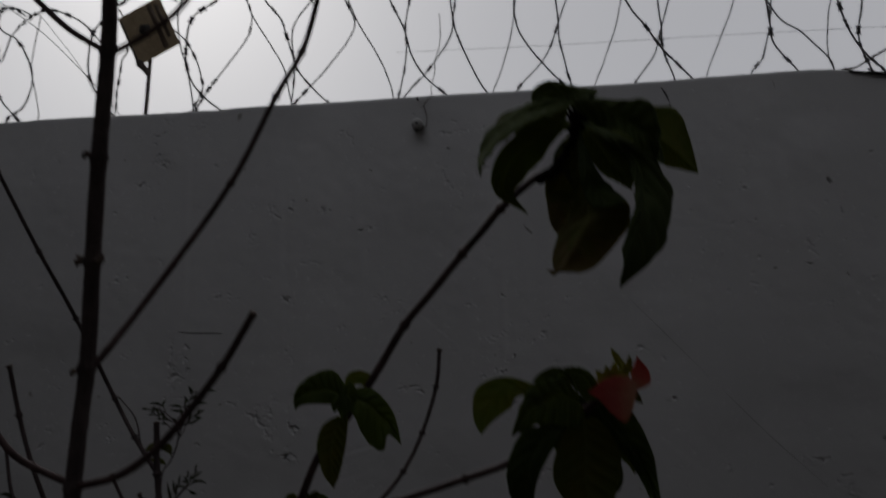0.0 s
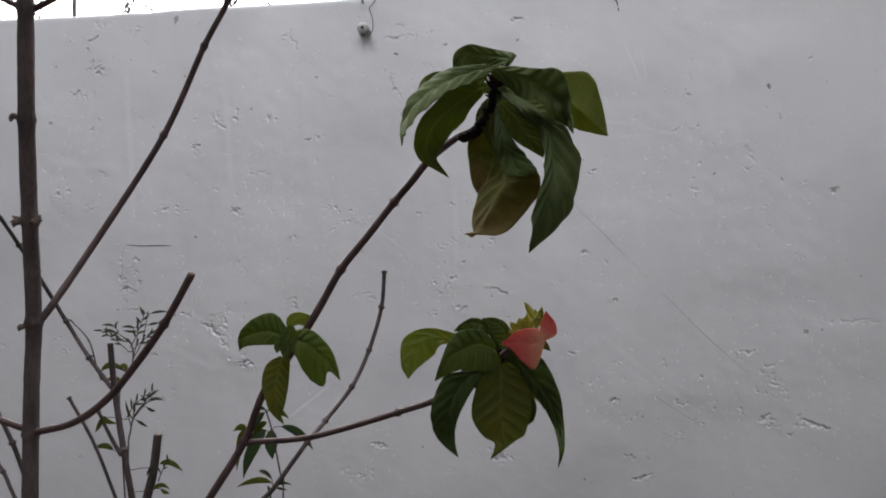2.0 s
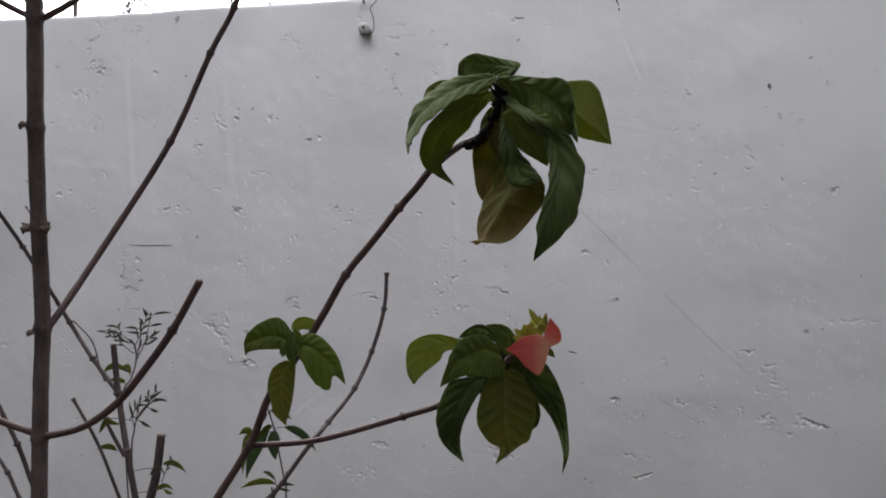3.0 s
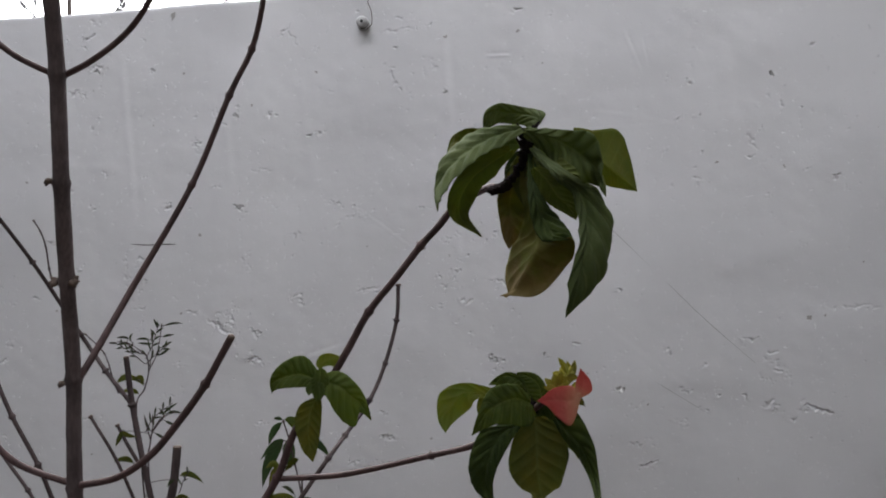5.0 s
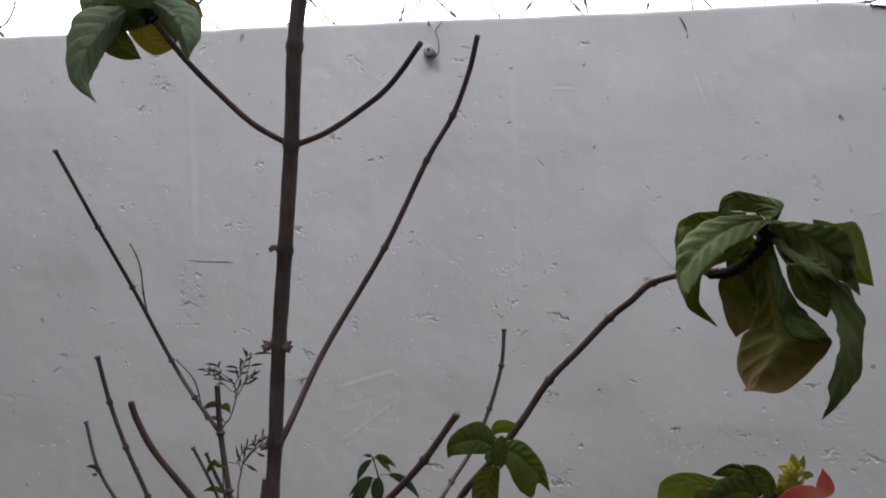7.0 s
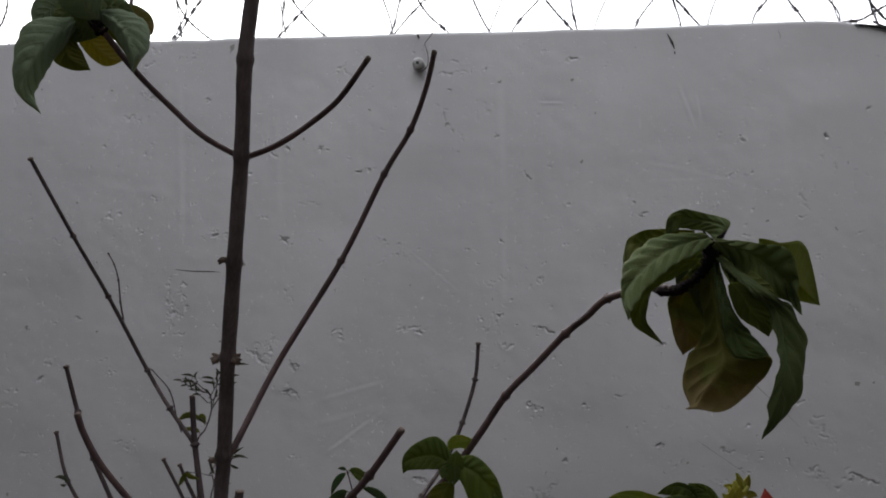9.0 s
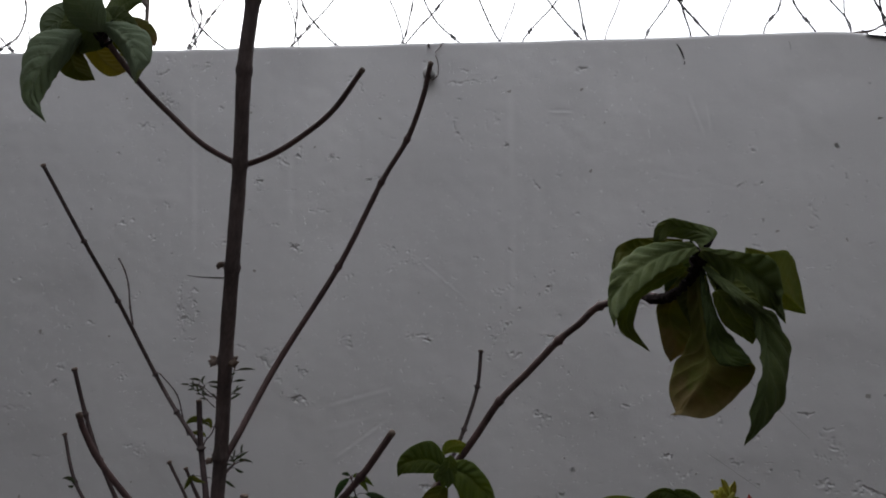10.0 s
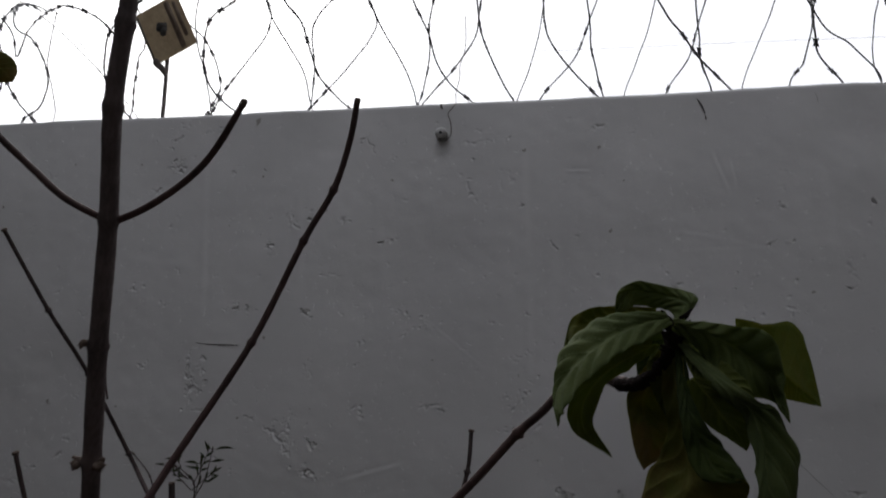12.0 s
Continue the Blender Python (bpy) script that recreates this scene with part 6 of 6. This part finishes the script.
branch2(plant, "twig", 0.0007, 0.0004, [(-0.0786, 0.7100, 1.2976), (-0.0827, 0.7100, 1.3128), (-0.0853, 0.7100, 1.3252)])
leaf(plant, "dim", (-0.0574, 0.7100, 1.3295), (-0.0472, 0.7100, 1.3316), (-0.0364, 0.7100, 1.3289), (-0.0471, 0.7106, 1.3338), (-0.0473, 0.7106, 1.3294), 8)
leaf(plant, "dim", (-0.0618, 0.7100, 1.3295), (-0.0529, 0.7100, 1.3364), (-0.0426, 0.7100, 1.3426), (-0.0542, 0.7106, 1.3382), (-0.0517, 0.7106, 1.3346), 8)
leaf(plant, "dim", (-0.0591, 0.7100, 1.3212), (-0.0533, 0.7100, 1.3178), (-0.0475, 0.7100, 1.3172), (-0.0526, 0.7106, 1.3199), (-0.0540, 0.7106, 1.3157), 8)
leaf(plant, "dim", (-0.0725, 0.7100, 1.3060), (-0.0653, 0.7100, 1.3019), (-0.0573, 0.7100, 1.2978), (-0.0642, 0.7106, 1.3039), (-0.0664, 0.7106, 1.2999), 8)
leaf(plant, "dim", (-0.0746, 0.7100, 1.3142), (-0.0751, 0.7100, 1.3211), (-0.0750, 0.7100, 1.3294), (-0.0774, 0.7106, 1.3210), (-0.0729, 0.7106, 1.3212), 8)
leaf(plant, "dim", (-0.0783, 0.7100, 1.3087), (-0.0833, 0.7100, 1.3169), (-0.0860, 0.7100, 1.3300), (-0.0854, 0.7106, 1.3161), (-0.0812, 0.7106, 1.3177), 8)
leaf(plant, "dim", (-0.0604, 0.7100, 1.3253), (-0.0632, 0.7100, 1.3322), (-0.0668, 0.7100, 1.3363), (-0.0648, 0.7106, 1.3313), (-0.0617, 0.7106, 1.3331), 8)
leaf(plant, "olive", (-0.1152, 0.7100, 1.3090), (-0.1094, 0.7100, 1.3042), (-0.0961, 0.7100, 1.3016), (-0.1083, 0.7106, 1.3071), (-0.1105, 0.7106, 1.3014), 8)
leaf(plant, "olive", (-0.1152, 0.7100, 1.3090), (-0.1191, 0.7100, 1.3006), (-0.1245, 0.7100, 1.2902), (-0.1163, 0.7106, 1.2993), (-0.1219, 0.7106, 1.3020), 8)
leaf(plant, "olive", (-0.1012, 0.7100, 1.2697), (-0.1129, 0.7100, 1.2750), (-0.1279, 0.7100, 1.2707), (-0.1131, 0.7106, 1.2716), (-0.1128, 0.7106, 1.2785), 8)
leaf(plant, "olive", (-0.0430, 0.7100, 1.2541), (-0.0285, 0.7100, 1.2557), (-0.0129, 0.7100, 1.2451), (-0.0275, 0.7106, 1.2589), (-0.0294, 0.7106, 1.2525), 8)
leaf(plant, "dim", (-0.0489, 0.7100, 1.2499), (-0.0547, 0.7100, 1.2470), (-0.0593, 0.7100, 1.2401), (-0.0529, 0.7106, 1.2451), (-0.0566, 0.7106, 1.2490), 8)
leaf(plant, "olive", (-0.0523, 0.7100, 1.2224), (-0.0413, 0.7100, 1.2295), (-0.0291, 0.7100, 1.2243), (-0.0415, 0.7106, 1.2321), (-0.0411, 0.7106, 1.2268), 8)
leaf(plant, "olive", (-0.0407, 0.7100, 1.2254), (-0.0364, 0.7100, 1.2214), (-0.0292, 0.7100, 1.2202), (-0.0355, 0.7106, 1.2234), (-0.0374, 0.7106, 1.2193), 8)
sprig(plant, [(-0.0848, 0.7100, 1.3078), (-0.0727, 0.7100, 1.3255), (-0.0499, 0.7100, 1.3418)], 7, 0.012)
sprig(plant, [(-0.0440, 0.7100, 1.2335), (-0.0385, 0.7100, 1.2476), (-0.0307, 0.7100, 1.2604)], 5, 0.010)
# sprouts on the stems
leaf(back_shrub, "dim", (-0.1895, 0.5950, 1.3227), (-0.1970, 0.5950, 1.3280), (-0.2058, 0.5950, 1.3270), (-0.1977, 0.5956, 1.3252), (-0.1962, 0.5956, 1.3307), 8)
leaf(back_shrub, "dim", (-0.1915, 0.5950, 1.3207), (-0.1949, 0.5950, 1.3194), (-0.1983, 0.5950, 1.3205), (-0.1948, 0.5956, 1.3172), (-0.1950, 0.5956, 1.3215), 8)
leaf(back_shrub, "olive", (0.1476, 0.5700, 1.2740), (0.1317, 0.5700, 1.2764), (0.1117, 0.5700, 1.2694), (0.1321, 0.5706, 1.2734), (0.1313, 0.5706, 1.2793), 8)
leaf(back_shrub, "dim", (0.1476, 0.5700, 1.2778), (0.1408, 0.5700, 1.2841), (0.1345, 0.5700, 1.2856), (0.1395, 0.5706, 1.2821), (0.1420, 0.5706, 1.2862), 8)
leaf(back_shrub, "dim", (0.1504, 0.5700, 1.2714), (0.1583, 0.5700, 1.2742), (0.1673, 0.5700, 1.2728), (0.1581, 0.5706, 1.2761), (0.1585, 0.5706, 1.2723), 8)
leaf(back_shrub, "dim", (0.1510, 0.5700, 1.2698), (0.1566, 0.5700, 1.2688), (0.1628, 0.5700, 1.2679), (0.1569, 0.5706, 1.2705), (0.1563, 0.5706, 1.2671), 8)
leaf(back_shrub, "dim", (0.1430, 0.5700, 1.2712), (0.1453, 0.5700, 1.2632), (0.1464, 0.5700, 1.2578), (0.1470, 0.5706, 1.2636), (0.1436, 0.5706, 1.2627), 8)
leaf(front_shrub, "olive", (0.2207, 0.3310, 1.3703), (0.2160, 0.3310, 1.3695), (0.2127, 0.3310, 1.3492), (0.2188, 0.3316, 1.3684), (0.2131, 0.3316, 1.3706), 8)
leaf(front_shrub, "olive", (0.2185, 0.3310, 1.3731), (0.2156, 0.3310, 1.3765), (0.2104, 0.3310, 1.3737), (0.2154, 0.3316, 1.3743), (0.2157, 0.3316, 1.3788), 8)
leaf(front_shrub, "olive", (0.2233, 0.3310, 1.3721), (0.2288, 0.3310, 1.3781), (0.2325, 0.3310, 1.3792), (0.2276, 0.3316, 1.3796), (0.2299, 0.3316, 1.3766), 8)

# soft grey-green plant near the front, its colour lightened to look hazy
grey_plant = thing("plant", (0.01, 0.31, 0), "low soft plant with rounded leaves, grey-green lightened for haze", "plant")
branch2(grey_plant, "stem", 0.003, 0.0016, [(0.01, 0.31, -0.02), (0.008, 0.305, 0.7), (0.008, 0.30, 1.30), (0.012, 0.30, 1.348)])
for k in range(90):
    a, h = k * 2.4, 1.330 + 0.052 * (k / 90)
    root = Vector((0.012, 0.30, h)) + Vector((math.cos(a), math.sin(a) * 0.8, 0)) * random.uniform(0.001, 0.007)
    out = Vector((math.cos(a) + random.uniform(-0.5, 0.5), math.sin(a) * 0.8 + random.uniform(-0.5, 0.5), 0.5 + random.uniform(-0.2, 0.8))).normalized() * random.uniform(0.007, 0.011)
    mid = root + out * 0.6 + Vector((0, 0, 0.001))
    over = out.cross(Vector((random.uniform(-0.6, 0.6), random.uniform(-0.3, 0.9), 1))).normalized() * random.uniform(0.0034, 0.0048)
    leaf(grey_plant, "silver", root, mid, root + out, mid + over, mid - over, 8)


# ---- things on the wall ----
# razor wire: two coils pulled unevenly along the wall's top
COIL, AXIS_Y, AXIS_Z = 0.205, 1.775, 2.412


bm = bmesh.new()
for sg in (-1, 1):
    outline = [Vector(q) for q in ((-0.0075, sg * 0.0014, 0), (-0.0120, sg * 0.0085, 0), (0, sg * 0.0048, 0), (0.0120, sg * 0.0085, 0), (0.0075, sg * 0.0014, 0))]
    v = [bm.verts.new(q + Vector((0, 0, 0.0004))) for q in outline] + [bm.verts.new(q - Vector((0, 0, 0.0004))) for q in outline]
    bm.faces.new(v[:5])
    bm.faces.new(v[9:4:-1])
    for k in range(5):
        bm.faces.new((v[k], v[k + 5], v[(k + 1) % 5 + 5], v[(k + 1) % 5]))
BARB = bpy.data.meshes.new("barb")
bm.to_mesh(BARB)
bm.free()
BARB.materials.append(GALVANISED)


def barbs_on(wire, path, first, step):
    run, due = 0.0, first
    for i in range(1, len(path) - 1):
        run += (path[i] - path[i - 1]).length
        if run < due:
            continue
        due += step
        d = (path[i + 1] - path[i - 1]).normalized()
        s = d.cross(Vector((1, 0, 0.25))).normalized()
        s = (s + d.cross(s) * random.uniform(-0.75, 0.75)).normalized()
        turn = Matrix((d, s, d.cross(s))).transposed().to_4x4()
        barb = child(new("barb", BARB), wire)
        barb.matrix_world = Matrix.Translation(path[i]) @ turn


def half_turn(wire, stops, barbed=True):
    """Half a turn of a coil: stops of the angle round the coil (0 at its foot, 90 at its near side, -90 at its far side, 180 at its top) and the place along the wall, from the top down."""
    (a0, x0), (a1, x1) = stops[0], stops[1]
    sign = 1 if a0 > 0 else -1
    if abs(a0) < 175:
        slope = max(-0.0022, min(0.0022, (x0 - x1) / (abs(a0) - abs(a1)))) * 0.6
        stops = [(sign * 178, x0 + slope * (178 - abs(a0))), (sign * (abs(a0) + 178) / 2, x0 + slope * 0.6 * (178 - abs(a0)))] + list(stops)
    if 10 < abs(stops[-1][0]) < 90:
        (a0, x0), (a1, x1) = stops[-2], stops[-1]
        slope = max(-0.002, min(0.002, (x1 - x0) / (abs(a0) - abs(a1)))) * 0.5
        stops = list(stops) + [(a1 * 0.4, x1 + slope * abs(a1) * 0.6)]
    path = []
    for q in spline([(a, x * 100, 0) for a, x in stops], 14):
        a, x = radians(q.x), q.y / 100
        r = COIL * (1 + 0.012 * noise.noise(Vector((x * 5, a * 0.4, 2))))
        p = Vector((x, AXIS_Y - r * math.sin(a), AXIS_Z - r * math.cos(a)))
        path.append(p + Vector((0.0025 * noise.noise(p * 16), 0, 0.0025 * noise.noise(p * 13 + Vector((5, 0, 0))))))
    bm = bmesh.new()
    tube(bm, path, [0.0024 if barbed else 0.0019] * len(path), 6)
    part("wire", bm, GALVANISED, wire)
    if barbed:
        barbs_on(wire, path, random.uniform(0.01, 0.04), 0.043)


coil_one, coil_two = (thing("razor_wire", (0, AXIS_Y, WALL_TOP), "coil of grey razor wire lying along the wall's top", "razor wire", "razor wire coils") for _ in range(2))
half_turn(coil_two, [(106, -1.247), (92, -1.176), (75, -1.137), (61, -1.133), (48, -1.158), (36, -1.205), (23, -1.295)])
half_turn(coil_one, [(45, -1.263), (35, -1.256), (17, -1.252)])
half_turn(coil_one, [(-132, -1.568), (-157, -1.468), (-177, -1.348), (-190, -1.245), (-183, -1.205), (-163, -1.176), (-143, -1.158)])
half_turn(coil_two, [(107, -0.897), (94, -0.926), (77, -0.94), (62, -0.951), (44, -0.949), (19, -0.932)])
half_turn(coil_one, [(-179, -1.295), (-141, -1.419), (-114, -1.463), (-66, -1.423)], False)
half_turn(coil_two, [(-133, -1.074), (-123, -1.108), (-97, -1.138), (-71, -1.129)])
half_turn(coil_one, [(115, -0.566), (98, -0.626), (78, -0.643), (59, -0.649), (40, -0.636), (18, -0.592)])
half_turn(coil_two, [(-148, -0.876), (-135, -0.85), (-107, -0.824), (-91, -0.818), (-70, -0.842)])
half_turn(coil_one, [(77, -0.662), (59, -0.65), (41, -0.656), (21, -0.679)], False)
half_turn(coil_two, [(109, -0.419), (87, -0.361), (65, -0.34), (48, -0.327), (18, -0.266)])
half_turn(coil_one, [(-176, -0.583), (-156, -0.595), (-142, -0.621), (-130, -0.657), (-88, -0.803)])
half_turn(coil_one, [(96, -0.451), (70, -0.395), (49, -0.367), (21, -0.377)], False)
half_turn(coil_two, [(-166, -0.385), (-149, -0.45), (-136, -0.481), (-111, -0.491), (-67, -0.493)])
half_turn(coil_one, [(-165, -0.277), (-142, -0.265), (-125, -0.303), (-101, -0.386), (-69, -0.483)])
half_turn(coil_two, [(87, -0.158), (60, -0.106), (36, -0.081), (20, -0.082)], False)
half_turn(coil_one, [(98, -0.064), (75, -0.026), (54, -0.009), (39, 0.017), (18, 0.072)])
half_turn(coil_two, [(-158, -0.076), (-133, -0.106), (-111, -0.111), (-67, -0.137)])
half_turn(coil_one, [(-142, 0.053), (-125, 0.037), (-109, 0.001), (-69, -0.116)])
half_turn(coil_two, [(93, 0.098), (76, 0.106), (62, 0.121), (38, 0.151), (20, 0.177)])
half_turn(coil_one, [(89, 0.26), (76, 0.265), (58, 0.288), (19, 0.392)])
half_turn(coil_two, [(-142, 0.241), (-121, 0.226), (-102, 0.206), (-66, 0.166)], False)
half_turn(coil_two, [(86, 0.366), (70, 0.373), (55, 0.376), (19, 0.404)])
half_turn(coil_one, [(-146, 0.396), (-127, 0.371), (-111, 0.352), (-95, 0.319), (-67, 0.239)])
half_turn(coil_one, [(80, 0.541), (64, 0.581), (48, 0.623), (20, 0.711)])
half_turn(coil_two, [(-142, 0.557), (-117, 0.539), (-91, 0.504), (-67, 0.475)], False)
half_turn(coil_two, [(80, 0.614), (61, 0.621), (47, 0.627), (22, 0.663)])
half_turn(coil_one, [(-138, 0.693), (-117, 0.675), (-95, 0.654), (-67, 0.594)])
half_turn(coil_two, [(-134, 0.878), (-121, 0.867), (-93, 0.827), (-68, 0.795)], False)
half_turn(coil_two, [(74, 0.863), (58, 0.874), (44, 0.89), (20, 0.964)])
half_turn(coil_one, [(-131, 0.98), (-109, 0.982), (-86, 0.96), (-69, 0.921)])
half_turn(coil_one, [(69, 0.874), (50, 0.95), (31, 1.024), (19, 1.047)], False)
half_turn(coil_two, [(-128, 1.143), (-106, 1.14), (-82, 1.137), (-67, 1.143)], False)
half_turn(coil_one, [(70, 1.022), (53, 1.049), (34, 1.1), (16, 1.166)])
half_turn(coil_two, [(69, 1.076), (51, 1.075), (36, 1.093), (14, 1.142)])
for k in range(2):
    half_turn(coil_one, [(150, -1.62 - 0.30 * k), (90, -1.56 - 0.30 * k), (20, -1.47 - 0.30 * k)])
    half_turn(coil_two, [(-150, -1.60 - 0.30 * k), (-90, -1.68 - 0.30 * k), (-20, -1.74 - 0.30 * k)])

# thin loose wires
def loose_wire(points, radius, label, name="wire_strand"):
    ob = thing(name, points[0], label, "wire")
    bm = bmesh.new()
    path = spline(points, 10)
    tube(bm, path, [radius] * len(path), 6)
    part("strand", bm, RUSTY, ob)
    return ob


# insulator knob nailed to the wall with its wire
knob = thing("insulator", (0.0, 1.66, 2.112), "small white ceramic wall insulator with wire wound round it", "insulator")
bm = bmesh.new()
axis = Vector((0.02, -1, 0.02)).normalized()
c0 = Vector((0.0, 1.662, 2.114))
profile = ((0.0, 0.0155), (0.006, 0.0165), (0.010, 0.0120), (0.016, 0.0098), (0.021, 0.0125), (0.026, 0.0150), (0.031, 0.0140), (0.033, 0.0090))
tube(bm, [c0 + axis * a for a, r in profile], [r for a, r in profile], 20)
part("spool", bm, CERAMIC, knob)
bm = bmesh.new()
s1 = axis.orthogonal().normalized()
s2 = axis.cross(s1)
tube(bm, [c0 + axis * (0.013 + 0.006 * k / 60) + (s1 * math.cos(k * 0.33) + s2 * math.sin(k * 0.33)) * (0.0118 + 0.0008 * math.sin(k)) for k in range(61)], [0.0011] * 61, 6)
part("wire_winding", bm, RUSTY, knob)
bm = bmesh.new()
tube(bm, [c0 + axis * 0.030, c0 + axis * 0.036, c0 + axis * 0.0375], [0.0035, 0.0042, 0.002], 8)
part("nail", bm, GALVANISED, knob)
loose_wire([(0.0097, 1.6400, 2.0957), (0.0242, 1.6320, 2.1043), (0.0270, 1.6320, 2.1160), (0.0240, 1.6400, 2.1425), (0.0156, 1.6450, 2.1685), (0.0234, 1.6500, 2.1834), (0.0311, 1.6650, 2.2050), (0.0266, 1.6900, 2.2422), (0.0338, 1.7000, 2.2892), (0.0336, 1.7000, 2.3204), (0.0441, 1.7000, 2.3541), (0.0484, 1.7000, 2.3978), (0.0450, 1.7000, 2.4612)], 0.0012, "thin bent wire rising from the wall's insulator")
bm = bmesh.new()
tube(bm, [Vector((-0.006, 1.665, 2.201)), Vector((-0.004, 1.650, 2.192)), Vector((0.0, 1.648, 2.184))], [0.0032, 0.003, 0.0015], 7)
hook = thing("hook", (-0.004, 1.66, 2.19), "small rusty iron hook at the wall's top edge", "hook")
part("hook_bar", bm, RUSTY, hook)

# straight guard wires through the coils
loose_wire([(-2.1, 1.80, 2.235), (-1.3, 1.80, 2.222), (-0.4, 1.81, 2.214), (1.0, 1.80, 2.212)], 0.0010, "thin straight wire along the wall's top")
loose_wire([(-0.0994, 1.8000, 2.4061), (0.3749, 1.8000, 2.3913), (0.8060, 1.8000, 2.3835), (1.3235, 1.8000, 2.3706)], 0.0005, "very thin straight wire above the wall's top")
loose_wire([(-1.42, 1.72, 2.66), (-1.25, 1.73, 2.54), (-1.12, 1.75, 2.42), (-1.01, 1.78, 2.30), (-0.94, 1.78, 2.215)], 0.0014, "thin slanting wire among the coils")
loose_wire([(-1.26, 1.73, 2.60), (-1.14, 1.74, 2.46), (-1.08, 1.75, 2.38), (-1.06, 1.76, 2.33)], 0.0009, "thin slanting wire among the coils")
# loose wire ends at the broken corner
for points in ([(1.034, 1.700, 2.213), (1.061, 1.700, 2.217), (1.089, 1.700, 2.219), (1.128, 1.700, 2.241), (1.165, 1.700, 2.262), (1.221, 1.700, 2.285)], [(1.119, 1.700, 2.215), (1.137, 1.700, 2.205), (1.159, 1.700, 2.199), (1.199, 1.700, 2.200)]):
    barbs_on(loose_wire(points, 0.0024, "tangled razor wire end on the wall's top", "razor_wire_end"), spline(points, 12), 0.01, 0.03)

# warning sign on its rod
sign = thing("warning_sign", (-0.872, 1.76, WALL_TOP), "faded yellow warning plate tilted on a thin iron rod", "sign")
bm = bmesh.new()
tube(bm, [Vector((-0.872, 1.76, 2.15)), Vector((-0.873, 1.762, 2.30)), Vector((-0.876, 1.764, 2.47)), Vector((-0.876, 1.766, 2.60))], [0.0062, 0.006, 0.006, 0.006], 10)
part("rod", bm, RUSTY, sign)
bm = bmesh.new()
tube(bm, [Vector((-0.873, 1.758, 2.374)), Vector((-0.884, 1.752, 2.392)), Vector((-0.901, 1.750, 2.408)), Vector((-0.904, 1.750, 2.418))], [0.007, 0.0095, 0.0115, 0.009], 10)
part("bracket", bm, RUSTY, sign)
plate_m = Matrix.Translation((-0.879, 1.748, 2.514)) @ Matrix.Rotation(radians(-26), 4, "Y") @ Matrix.Rotation(radians(4), 4, "X")
bm = bmesh.new()
box(bm, (-0.074, -0.0015, -0.088), (0.074, 0.0015, 0.088), plate_m)
bmesh.ops.bevel(bm, geom=[e for e in bm.edges if e.calc_length() < 0.004], offset=0.0025, segments=3, affect="EDGES")
plate = part("plate", bm, SIGN_FACE, sign, "", smooth=False)
for name, lo, hi, turn in (
    ("print_bar", (0.024, -0.0022, -0.080), (0.041, -0.0017, 0.080), 0), ("print_bar", (0.048, -0.0022, -0.052), (0.060, -0.0017, 0.070), 0),
    ("print_edge", (-0.071, -0.0021, -0.079), (-0.066, -0.0017, 0.080), 0), ("symbol", (-0.030, -0.0022, -0.006), (0.004, -0.0017, 0.022), 25), ("symbol", (-0.014, -0.0023, -0.022), (0.006, -0.0018, 0.006), 40),
):
    bm = bmesh.new()
    box(bm, lo, hi, plate_m @ Matrix.Rotation(radians(turn), 4, "Y"))
    bmesh.ops.bevel(bm, geom=[e for e in bm.edges if e.calc_length() < 0.002], offset=0.003, segments=3, affect="EDGES")
    part(name, bm, SIGN_BROWN if name == "print_bar" else SIGN_DARK, plate, "faded brown print" if name == "print_bar" else "dull black print")
